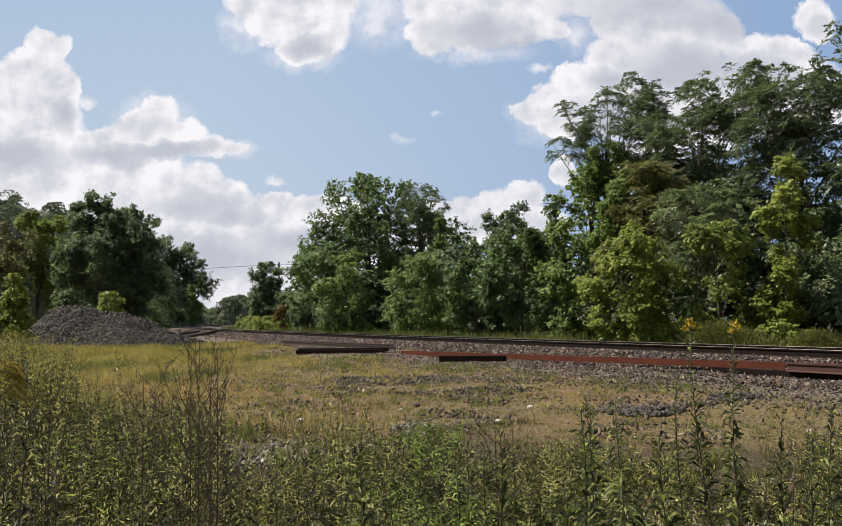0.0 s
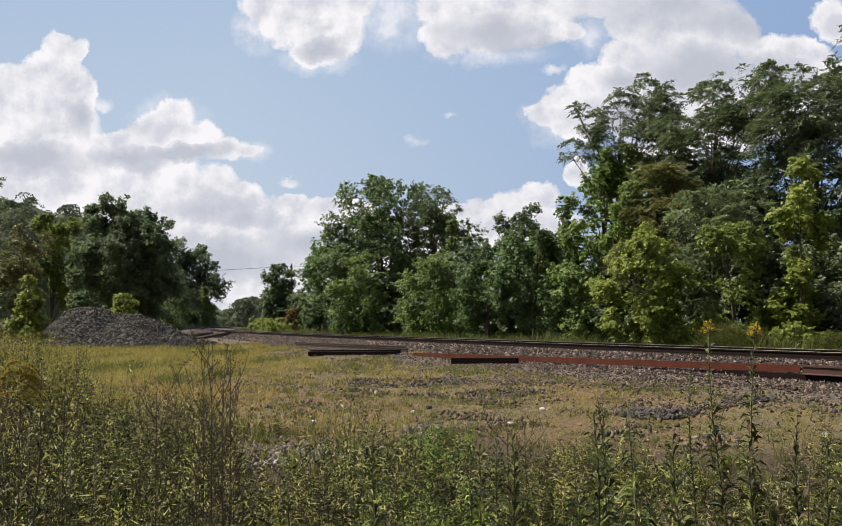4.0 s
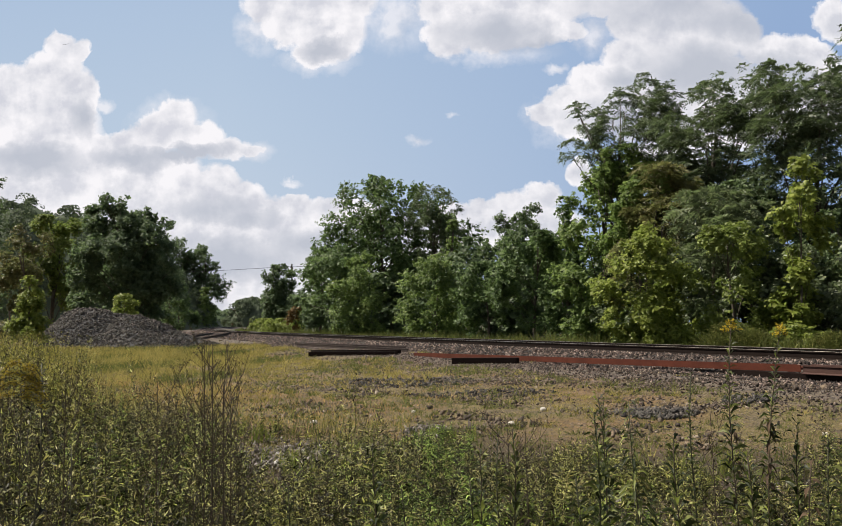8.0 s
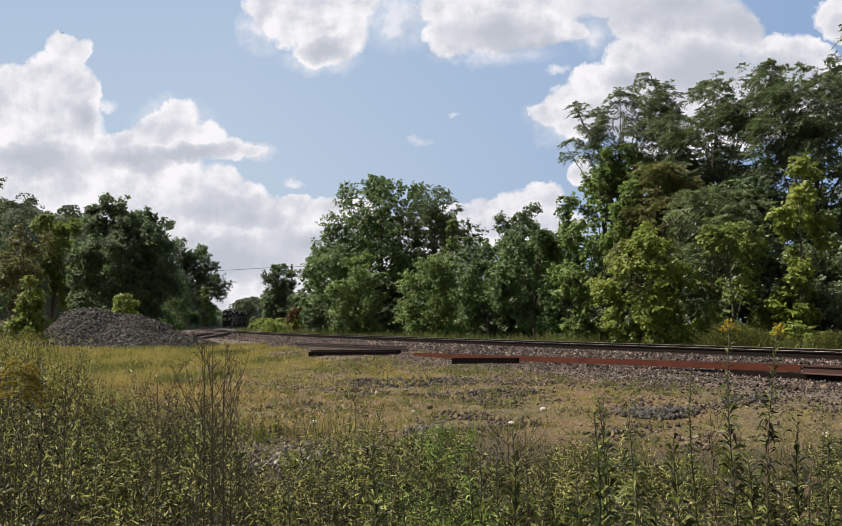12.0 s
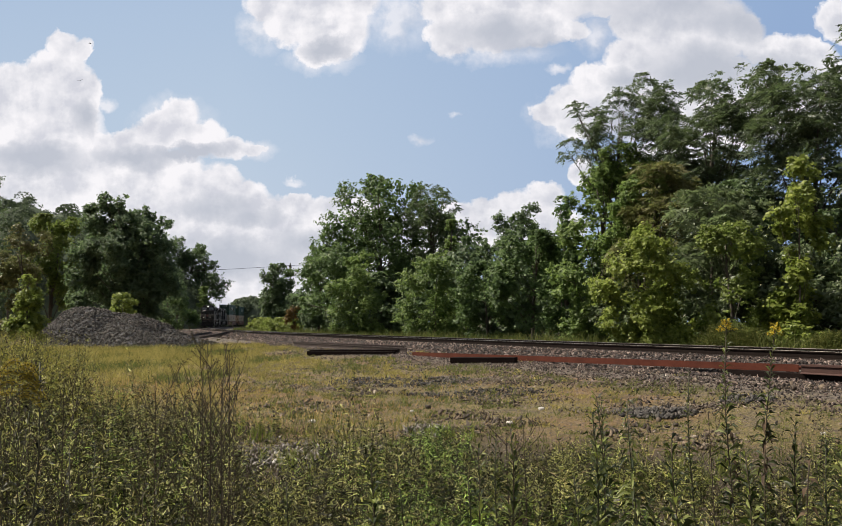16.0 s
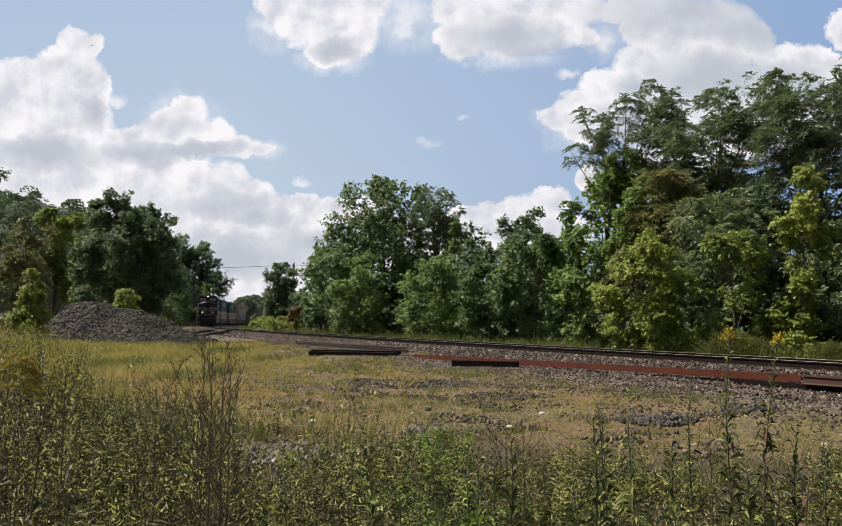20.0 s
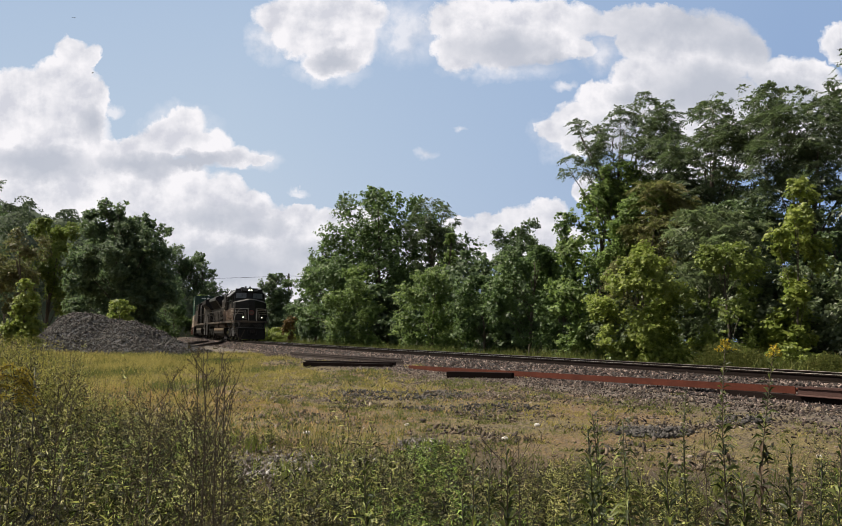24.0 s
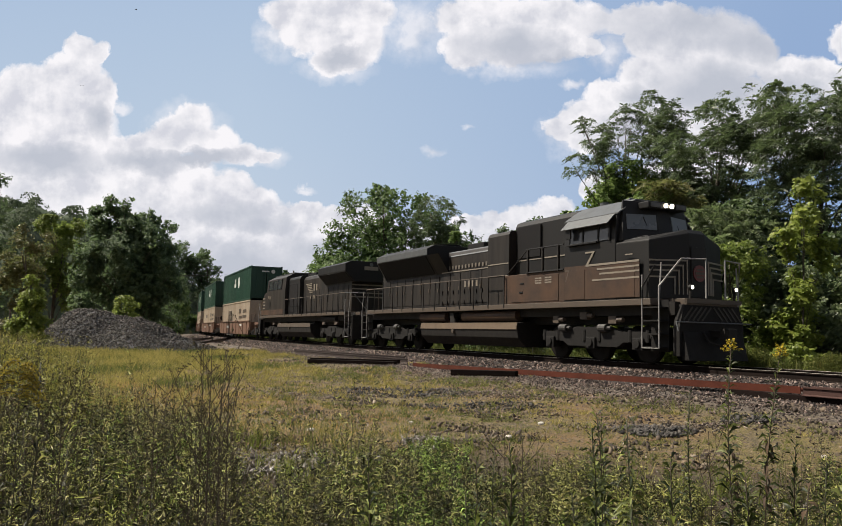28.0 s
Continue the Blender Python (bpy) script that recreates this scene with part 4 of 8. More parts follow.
def make_clouds():
    """A sheet of drifting cumulus far behind everything."""
    m = bpy.data.materials.new("cumulus")
    m.use_nodes = True
    nt = m.node_tree
    nt.nodes.clear()
    out = nt.nodes.new("ShaderNodeOutputMaterial")
    co = nt.nodes.new("ShaderNodeTexCoord").outputs["Object"]
    sc = nd(nt, "VectorMath", op="MULTIPLY")
    nt.links.new(co, sc.inputs[0])
    sc.inputs[1].default_value = (1 / 2500, 0, 1 / 2500)
    uv = sc.outputs[0]
    warp = nd(nt, "TexNoise", Scale=9.0, Detail=7.0, Roughness=0.62)
    nt.links.new(uv, warp.inputs["Vector"])
    off = nd(nt, "VectorMath", op="SUBTRACT")
    nt.links.new(warp.outputs["Color"], off.inputs[0])
    off.inputs[1].default_value = (0.5, 0.5, 0.5)
    sc2 = nd(nt, "VectorMath", op="MULTIPLY_ADD")
    nt.links.new(off.outputs[0], sc2.inputs[0])
    sc2.inputs[1].default_value = (0.034, 0.0, 0.034)
    nt.links.new(uv, sc2.inputs[2])
    curl = nd(nt, "TexNoise", Scale=52.0, Detail=6.0, Roughness=0.62)
    nt.links.new(uv, curl.inputs["Vector"])
    off2 = nd(nt, "VectorMath", op="SUBTRACT")
    nt.links.new(curl.outputs["Color"], off2.inputs[0])
    off2.inputs[1].default_value = (0.5, 0.5, 0.5)
    sc3 = nd(nt, "VectorMath", op="MULTIPLY_ADD")
    nt.links.new(off2.outputs[0], sc3.inputs[0])
    sc3.inputs[1].default_value = (0.024, 0.0, 0.024)
    nt.links.new(sc2.outputs[0], sc3.inputs[2])
    p = sc3.outputs[0]

    def heads(where, scale):
        """Round cauliflower heads."""
        vo = nt.nodes.new("ShaderNodeTexVoronoi")
        vo.feature = "SMOOTH_F1"
        vo.inputs["Scale"].default_value = scale
        nt.links.new(where, vo.inputs["Vector"])
        return vo.outputs["Distance"]

    def blobs(items):
        acc = None
        for u, v, ru, rv in items:
            mp = nd(nt, "Mapping", Location=(-u / ru, 0, -v / rv), Scale=(1 / ru, 1, 1 / rv))
            nt.links.new(p, mp.inputs[0])
            g = nt.nodes.new("ShaderNodeTexGradient")
            g.gradient_type = "SPHERICAL"
            nt.links.new(mp.outputs[0], g.inputs[0])
            acc = g.outputs["Fac"] if acc is None else val(nt, "MAXIMUM", acc, g.outputs["Fac"])
        return acc
    body = blobs(CUMULUS_WEST + CUMULUS_LOW + CUMULUS_MIDDLE + CUMULUS_EAST)
    wisp = blobs(THIN_CLOUD)
    shade = blobs(CLOUD_BASES)
    fine = noise_of(nt, 26, 6, 0.6, uv)
    billow = noise_of(nt, 11, 6, 0.55, uv)
    d = val(nt, "ADD", body, val(nt, "MULTIPLY", val(nt, "MULTIPLY_ADD", fine, 0.9, -0.45), val(nt, "MINIMUM", val(nt, "MULTIPLY", body, 4.0), 1.0)))
    alpha = ramp(nt, d, [(0.03, (0, 0, 0)), (0.10, (0.5, 0.5, 0.5)), (0.22, (1, 1, 1))])
    torn = val(nt, "MULTIPLY", wisp, val(nt, "MULTIPLY_ADD", fine, 2.6, -0.55))
    alpha = val(nt, "MAXIMUM", alpha, ramp(nt, torn, [(0.06, (0, 0, 0)), (0.7, (0.7, 0.7, 0.7))]))
    # relief: the billows' sides towards the sun are brighter
    to_sun = nd(nt, "VectorMath", op="ADD")
    nt.links.new(uv, to_sun.inputs[0])
    to_sun.inputs[1].default_value = (-0.010, 0.0, 0.016)
    b1, b2 = noise_of(nt, 13, 6, 0.58, uv), noise_of(nt, 13, 6, 0.58, to_sun.outputs[0])
    lit = val(nt, "MULTIPLY_ADD", val(nt, "SUBTRACT", b1, b2), 3.4, 0.58)
    shift = nd(nt, "VectorMath", op="ADD")
    nt.links.new(p, shift.inputs[0])
    shift.inputs[1].default_value = (-0.009, 0.0, 0.014)
    lit = val(nt, "ADD", lit, val(nt, "MULTIPLY", val(nt, "SUBTRACT", heads(p, 24), heads(shift.outputs[0], 24)), 1.0))
    rim = val(nt, "MULTIPLY_ADD", val(nt, "MINIMUM", d, 0.6), -0.6, 0.24)
    tone = val(nt, "ADD", val(nt, "ADD", lit, rim), val(nt, "MULTIPLY_ADD", billow, 0.5, -0.25))
    white = ramp(nt, tone, [(0.1, (0.67, 0.68, 0.75)), (0.40, (0.79, 0.79, 0.84)), (0.85, (0.96, 0.94, 0.97))])
    col = mixc(nt, ramp(nt, val(nt, "MULTIPLY", shade, val(nt, "MULTIPLY_ADD", billow, 2.6, -0.35)), [(0.0, (0, 0, 0)), (0.3, (0.55, 0.55, 0.55)), (0.8, (0.95, 0.95, 0.95))]), white, (0.52, 0.55, 0.63))
    # thin bright haze fills the blue between the clouds
    sep = nt.nodes.new("ShaderNodeSeparateXYZ")
    nt.links.new(uv, sep.inputs[0])
    veil = ramp(nt, val(nt, "MULTIPLY", sep.outputs[2], 2.0), [(0.1, (0.58, 0.66, 0.765)), (0.5, (0.495, 0.605, 0.75)), (0.9, (0.425, 0.545, 0.725))])
    veil = mixc(nt, ramp(nt, val(nt, "ADD", sep.outputs[0], 0.5), [(0.25, (0, 0, 0)), (1.0, (1, 1, 1))]), veil, (0.30, 0.425, 0.655))
    col = mixc(nt, alpha, veil, col)
    em = nt.nodes.new("ShaderNodeEmission")
    nt.links.new(col, em.inputs[0])
    em.inputs[1].default_value = 0.65
    nt.links.new(em.outputs[0], out.inputs[0])
    me = Shape().add([(-2600, 2500, -60), (2600, 2500, -60), (2600, 2500, 1700), (-2600, 2500, 1700)], [(0, 1, 2, 3)]).mesh("cloud_backdrop")
    ob = part("cloud_backdrop", me, m)
    ob.visible_shadow = False
    return tagged(ob, "bright cumulus clouds drifting over a blue sky", "clouds", kind="structure")

# ---------------------------------------------------------------- train
# vehicles: y towards the front, x to the right hand, z from the top of the rail
CLOUDS = make_clouds()
SPEED = 13.15
TRAIN = []
SOOT = plain("soot_black_paint", (0.006, 0.006, 0.0065), (0.014, 0.012, 0.010), 0.55, scale=1.5, fine=30, streak=True, bumpy=0.05)
HOOD = plain("dark_grey_paint", (0.034, 0.027, 0.022), (0.004, 0.0036, 0.0033), 0.55, scale=1.8, fine=22, amount=0.9, streak=True, bumpy=0.05)
WARM = plain("warm_grey_paint", (0.082, 0.044, 0.025), (0.030, 0.022, 0.018), 0.6, scale=1.1, fine=26, amount=0.8, bumpy=0.05)
STRIPE = plain("pale_stripe_paint", (0.25, 0.215, 0.17), (0.12, 0.10, 0.08), 0.5, scale=3, amount=0.4)
SILL = plain("dusty_sill_paint", (0.085, 0.062, 0.043), (0.045, 0.035, 0.028), 0.6, scale=2, fine=40)
ROOFING = plain("bare_roof_metal", (0.12, 0.125, 0.125), (0.06, 0.06, 0.06), 0.45, metal=0.3, scale=2)
RAILING = plain("worn_railing_paint", (0.30, 0.29, 0.275), (0.13, 0.125, 0.115), 0.6, scale=5)
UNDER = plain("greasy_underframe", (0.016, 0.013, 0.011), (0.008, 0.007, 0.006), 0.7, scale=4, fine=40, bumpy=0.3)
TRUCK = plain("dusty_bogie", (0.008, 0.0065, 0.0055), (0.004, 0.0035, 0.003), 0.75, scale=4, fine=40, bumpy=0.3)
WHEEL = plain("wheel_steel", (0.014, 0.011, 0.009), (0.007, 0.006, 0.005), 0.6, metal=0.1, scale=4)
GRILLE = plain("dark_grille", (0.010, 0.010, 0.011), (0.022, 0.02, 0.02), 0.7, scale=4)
LETTER = plain("worn_lettering", (0.19, 0.165, 0.13), (0.07, 0.06, 0.05), 0.6, scale=7, amount=0.8)
FADED = plain("faded_stripe_paint", (0.045, 0.038, 0.03), (0.02, 0.017, 0.014), 0.7, scale=4)
DAMPER = plain("greasy_cylinder", (0.05, 0.047, 0.043), (0.015, 0.014, 0.013), 0.6, scale=6)
for _m in (UNDER, TRUCK, WHEEL, GRILLE):
    _m.node_tree.nodes["Principled BSDF"].inputs["Specular IOR Level"].default_value = 0.12
RED = plain("red_emblem_paint", (0.13, 0.022, 0.022), (0.06, 0.012, 0.012), 0.4, scale=8, amount=0.3)
CABGLASS = plain("cab_window_glass", (0.05, 0.055, 0.06), (0.03, 0.03, 0.035), 0.2, scale=1, amount=0.3, bumpy=0.0)
CABGLASS.node_tree.nodes["Principled BSDF"].inputs["Coat Weight"].default_value = 0.6
LAMP = plain("lit_headlight", (0.9, 0.85, 0.7), (0.9, 0.8, 0.6), 0.3, emit=3.0, bumpy=0.0)
TANK_TOP = plain("fuel_tank_paint", (0.15, 0.105, 0.065), (0.08, 0.056, 0.038), 0.55, scale=2, fine=30)


for paint in (SOOT, HOOD, WARM, UNDER, TRUCK):
    paint.node_tree.nodes["Principled BSDF"].inputs["Specular IOR Level"].default_value = 0.3


def both(fn):
    for sx in (1, -1):
        fn(sx)


WHEEL_MESH = {}


def wheelset_mesh(r):
    if r not in WHEEL_MESH:
        sh = Shape()
        sh.cyl((0.055, 0, 0), r * 0.93, 0.03, "x", 24).cyl((0, 0, 0), r, 0.1, "x", 28).cyl((-0.06, 0, 0), r + 0.028, 0.03, "x", 28).cyl((0.1, 0, 0), r * 0.32, 0.1, "x", 14)
        WHEEL_MESH[r] = sh.mesh("wheel")
    return WHEEL_MESH[r]


def bogie(parent, y0, axles, r, half, frame_z, mat):
    sh = Shape()
    for sx in (1, -1):
        x = sx * 1.08
        sh.prism([(y0 - half, frame_z + 0.06), (y0 - half + 0.18, frame_z - 0.1), (y0 - half * 0.55, frame_z - 0.12), (y0 - half * 0.45, frame_z - 0.26), (y0 + half * 0.45, frame_z - 0.26), (y0 + half * 0.55, frame_z - 0.12),
                  (y0 + half - 0.18, frame_z - 0.1), (y0 + half, frame_z + 0.06), (y0 + half - 0.1, frame_z + 0.2), (y0 + half * 0.5, frame_z + 0.2), (y0 + half * 0.3, frame_z + 0.34), (y0 - half * 0.3, frame_z + 0.34), (y0 - half * 0.5, frame_z + 0.2), (y0 - half + 0.1, frame_z + 0.2)], "x", x - 0.09, x + 0.09)
    sh.box(0, y0, frame_z, 2.0, 0.5, 0.3)
    sh.box(0, y0, 0.66, 1.1, half * 2 - 0.3, 0.62)
    b = part("bogie", sh, mat, parent, "dusty cast steel bogie", bevel=0.012)
    for a in axles:
        for sx in (1, -1):
            w = part("wheel", wheelset_mesh(r), WHEEL, b)
            w.matrix_basis = Matrix.Translation((sx * 0.76, a, r)) @ (Matrix.Identity(4) if sx > 0 else Matrix.Rotation(math.pi, 4, "Z"))
            part("axle_box", Shape().box(sx * 1.16, a, r, 0.16, 0.42, 0.34).cyl((sx * 1.25, a, r), 0.13, 0.08, "x", 12), mat, b, bevel=0.02)
            for k in (-0.36, 0.36):
                part("spring", Shape().cyl((sx * 1.12, a + k, r + 0.22), 0.09, 0.34, "z", 10), mat, b)
        part("axle", Shape().cyl((0, a, r), 0.085, 1.5, "x", 12), WHEEL, b)
    return b


def damper(parent, y, z, sx=1):
    part("brake_cylinder", Shape().cyl((sx * 1.22, y, z), 0.12, 0.34, "y", 12).cyl((sx * 1.22, y + 0.24, z), 0.06, 0.2, "y", 8), DAMPER, parent)


def handrail(parent, pts, name="handrail", mat=None, r=0.02):
    part(name, Shape().tube(pts, r, 6), mat or SILL, parent)


def steps(parent, y, sy, mat):
    """Corner steps with their two stiles, sy: the end they stand at."""
    for sx in (1, -1):
        sh = Shape()
        for i in range(4):
            sh.box(sx * 1.33, y + sy * 0.34, 0.46 + i * 0.36, 0.36, 0.6, 0.04)
        sh.box(sx * 1.14, y + sy * 0.34, 1.05, 0.04, 0.66, 1.4)
        part("step", sh, mat, parent)
        for k, top in ((0.02, 2.45), (0.66, 2.75)):
            handrail(parent, [(sx * 1.5, y + sy * k, 0.44), (sx * 1.5, y + sy * k, 1.75), (sx * (1.5 if k < 0.1 else 1.42), y + sy * k * 1.02, top)], "step_rail", RAILING, 0.022)
        handrail(parent, [(sx * 1.5, y + sy * 0.02, 0.44), (sx * 1.5, y + sy * 0.66, 0.44)], "step_rail", RAILING, 0.018)


def rail_run(parent, y0, y1, n, deck=1.79, top=2.82, x=1.5):
    """A side handrail on single posts."""
    for sx in (1, -1):
        handrail(parent, [(sx * x, y0, top), (sx * x, (y0 + y1) / 2, top), (sx * x, y1, top)])
        for i in range(n):
            y = y0 + (y1 - y0) * i / (n - 1)
            part("rail_post", Shape().box(sx * x, y, (deck + top) / 2 - 0.06, 0.035, 0.045, top - deck + 0.12), UNDER, parent)


def coupler(parent, sy, reach):
    sh = Shape().box(0, sy * (reach - 0.55), 0.85, 0.22, 0.7, 0.2).box(0, sy * (reach - 0.14), 0.85, 0.34, 0.26, 0.3).box(0.14, sy * (reach - 0.03), 0.85, 0.1, 0.1, 0.26)
    part("coupler", sh, UNDER, parent, bevel=0.02)
    for k in (-0.4, 0.4):
        part("air_hose", Shape().tube([(k, sy * (reach - 0.62), 0.9), (k, sy * (reach - 0.42), 0.62), (k * 0.6, sy * (reach - 0.2), 0.55)], 0.03, 6), UNDER, parent)


def bars(parent, x, y0, y1, z, h, n, mat, name="lettering"):
    """Writing that is drawn as plain bars on a side."""
    w = (y1 - y0) / n
    for i in range(n):
        part(name, Shape().box(x, y0 + (i + 0.5) * w, z, 0.008, w * 0.42, h), mat, parent, "pale bar of lettering")


def doors(parent, x, ys, z0, z1, mat):
    """Raised hood doors with their latches."""
    for y0, y1 in ys:
        for sx in (1, -1):
            d = part("hood_door", Shape().box(sx * x, (y0 + y1) / 2, (z0 + z1) / 2, 0.03, y1 - y0 - 0.05, z1 - z0), mat, parent, bevel=0.008)
            part("latch", Shape().box(sx * (x + 0.02), y1 - 0.1, (z0 + z1) / 2, 0.03, 0.05, 0.16), SILL, d)


def hood_section(w, z0, z1, shoulder=0.28):
    return [(-w, z0), (w, z0), (w, z1 - shoulder), (w - shoulder * 0.35, z1 - shoulder * 0.3), (w - shoulder, z1), (-w + shoulder, z1), (-w + shoulder * 0.35, z1 - shoulder * 0.3), (-w, z1 - shoulder)]


def flared(w, wide, z_low, z_flare, z_eave, z_top):
    """Section of a radiator cab whose sides flare out at the top."""
    r = [(w, z_low), (wide, z_flare), (wide, z_eave), (wide - 0.35, z_top)]
    return r + [(-a, b) for a, b in r[::-1]]


def fuel_tank(parent, y0, y1, ztop, mat):
    p = [(1.44, ztop - 0.03), (1.47, ztop - 0.22), (1.42, 0.62), (1.1, 0.3), (-1.1, 0.3), (-1.42, 0.62), (-1.47, ztop - 0.22), (-1.44, ztop - 0.03), (-1.2, ztop), (1.2, ztop)]
    t = part("fuel_tank", Shape().prism(p, "y", y0, y1), UNDER, parent, "dark fuel tank with a dusty upper edge", bevel=0.02)
    for sx in (1, -1):
        part("tank_panel", Shape().box(sx * 1.462, (y0 + y1) / 2, ztop - 0.13, 0.03, y1 - y0 - 0.04, 0.24, ry=sx * -0.12), mat, t, "dusty tan panel")
        part("filler", Shape().cyl((sx * 1.46, (y0 + y1) / 2 - 0.8, ztop - 0.32), 0.09, 0.12, "x", 12), SILL, t)
    part("tank_hanger", Shape().box(0, y0 + 0.8, ztop + 0.25, 2.0, 0.5, 0.5).box(0, y1 - 0.8, ztop + 0.25, 2.0, 0.5, 0.5), UNDER, t)


def lengthen_front(loco):
    """A roomier cab."""
    for ob in loco.children_recursive:
        if ob.type == "MESH" and not ob.name.startswith(("bogie", "wheel", "axle", "spring", "brake_cyl", "step", "front_rail")):
            for v in ob.data.vertices:
                v.co.y += 0.25 * min(max((v.co.y - 6.0) / 2.4, 0), 1)


def lead_locomotive():
    L = thing("locomotive", pose(0, 0, 0), "black and grey six-axle diesel locomotive with pale stripes, headlights lit", "locomotive", "train")
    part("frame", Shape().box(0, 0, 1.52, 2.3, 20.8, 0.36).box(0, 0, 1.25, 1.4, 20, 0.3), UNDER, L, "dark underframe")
    part("walkway", Shape().box(0, 0.12, 1.7, 3.0, 19.5, 0.18).box(0, 10.22, 1.7, 1.9, 0.84, 0.18).box(0, -10.1, 1.7, 1.9, 1.1, 0.18), SILL, L, "dusty walkway edge", bevel=0.015)
    # long hood
    hood = part("hood", Shape().prism(hood_section(0.95, 1.79, 4.16), "y", -3.0, 1.3), HOOD, L, bevel=0.02)
    doors(hood, 0.96, [(-2.9 + i * 0.84, -2.06 + i * 0.84) for i in range(5)], 1.95, 3.2, HOOD)
    part("exhaust", Shape().box(0, -1.1, 4.3, 0.7, 1.3, 0.3), SOOT, hood, bevel=0.04)
    for sx in (1, -1):
        part("hood_roof", Shape().box(sx * 0.84, -0.85, 4.02, 0.02, 4.2, 0.34, ry=sx * -0.75), ROOFING, hood, "pale dusty hood shoulder")
    rear = part("rear_hood", Shape().prism(hood_section(0.95, 1.79, 3.6, 0.1), "y", -9.0, -2.95), HOOD, L, bevel=0.02)
    doors(rear, 0.96, [(-8.9 + i * 0.84, -8.06 + i * 0.84) for i in range(7)], 1.95, 3.15, HOOD)
    rad = part("radiator", Shape().prism(flared(0.97, 1.5, 3.25, 4.05, 4.34, 4.52), "y", -8.5, -3.2), SOOT, L, bevel=0.02)
    both(lambda sx: part("radiator_grille", Shape().box(sx * 1.255, -5.9, 3.65, 0.02, 5.1, 0.92, ry=sx * 0.585), GRILLE, rad))
    both(lambda sx: part("radiator_edge", Shape().box(sx * 1.505, -5.85, 4.2, 0.03, 5.3, 0.27), ROOFING, rad, "dusty grey radiator edge", bevel=0.01))
    both(lambda sx: part("end_panel", Shape().prism([(sx * 0.98, 3.2), (sx * 1.5, 4.06), (sx * 1.5, 4.34), (sx * 0.98, 4.34)], "y", -8.56, -8.5), ROOFING, rad, "pale grey end panel"))
    for i in range(3):
        part("radiator_fan", Shape().cyl((0, -7.6 + i * 1.7, 4.58), 0.68, 0.12, "z", 24), GRILLE, rad)
    both(lambda sx: part("flare_front", Shape().prism([(sx * 0.96, 3.25), (sx * 1.5, 4.05), (sx * 0.96, 4.1)], "y", -3.2, -2.2), SOOT, rad))
    # tall electrical cabinet and the step behind the cab
    part("brake_grid_box", Shape().prism(hood_section(1.22, 1.79, 4.5, 0.16), "y", 1.28, 2.72), HOOD, L, bevel=0.02)
    part("cabinet_core", Shape().prism(hood_section(0.92, 1.79, 4.8, 0.2), "y", 2.7, 6.3), SOOT, L, bevel=0.02)
    both(lambda sx: part("air_intake", Shape().box(sx * 0.95, 3.6, 4.0, 0.06, 1.4, 1.1), GRILLE, L))
    cab_low = part("inverter_cabinet", Shape().box(0, 4.5, 2.3, 2.86, 3.46, 1.02), WARM, L, "warm grey lower cabinet", bevel=0.02)
    for sx in (1, -1):
        for k in range(2):
            for r in range(3):
                part("vent", Shape().box(sx * 1.44, 4.75 + k * 0.55 + 0.16 * 0, 2.62 - r * 0.08, 0.02, 0.16, 0.045).box(sx * 1.44, 4.95 + k * 0.55, 2.62 - r * 0.08, 0.02, 0.16, 0.045), STRIPE, cab_low)
        part("cabinet_door", Shape().box(sx * 1.436, 4.6, 2.28, 0.02, 2.7, 0.86), WARM, cab_low, bevel=0.006)
        part("nameplate", Shape().box(sx * 1.45, 3.9, 2.48, 0.02, 0.22, 0.05), SOOT, cab_low)
        part("nameplate", Shape().box(sx * 1.45, 3.85, 2.18, 0.02, 0.2, 0.06), SOOT, cab_low)
        for z in (2.83, 3.63):
            handrail(L, [(sx * 1.45, 4.15, z), (sx * 1.45, 6.2, z)], "platform_rail", SOOT, 0.028)
        for y in (4.25, 5.1, 5.95):
            part("rail_post", Shape().box(sx * 1.45, y, 3.22, 0.07, 0.07, 0.85), UNDER, L)
        handrail(L, [(sx * 1.4, 2.9, 2.85), (sx * 1.45, 4.2, 3.62)], "platform_rail", UNDER, 0.02)
        for z in (3.02, 2.86):
            part("stripe", Shape().box(sx * 0.935, 4.5, z + (0.35 if z > 2.9 else -0.0), 0.012, 3.3, 0.045), STRIPE, L, "pale painted stripe")
    # cab
    cab = part("cab", Shape().prism([(-1.46, 1.79), (1.46, 1.79), (1.46, 3.52), (1.4, 4.28), (0.72, 4.74), (-0.72, 4.74), (-1.4, 4.28), (-1.46, 3.52)], "y", 6.25, 8.42), SOOT, L, "black cab with grey sunshade", bevel=0.03)
    part("roof", Shape().prism([(1.42, 4.3), (0.74, 4.76), (-0.74, 4.76), (-1.42, 4.3), (-1.42, 4.34), (-0.74, 4.8), (0.74, 4.8), (1.42, 4.34)], "y", 6.2, 8.5), ROOFING, cab, "dusty grey roof")
    for sx in (1, -1):
        part("lower_side", Shape().box(sx * 1.462, 7.85, 2.36, 0.02, 3.15, 1.04), WARM, cab, "warm grey lower panel")
        part("sunshade", Shape().box(sx * 1.56, 7.36, 4.16, 0.42, 2.0, 0.03, ry=sx * 0.8), ROOFING, cab, "grey folding sunshade", bevel=0.005)
        w = part("side_window", Shape().box(sx * 1.44, 7.35, 3.88, 0.04, 1.7, 0.62, ry=sx * -0.08), CABGLASS, cab, "dark side window")
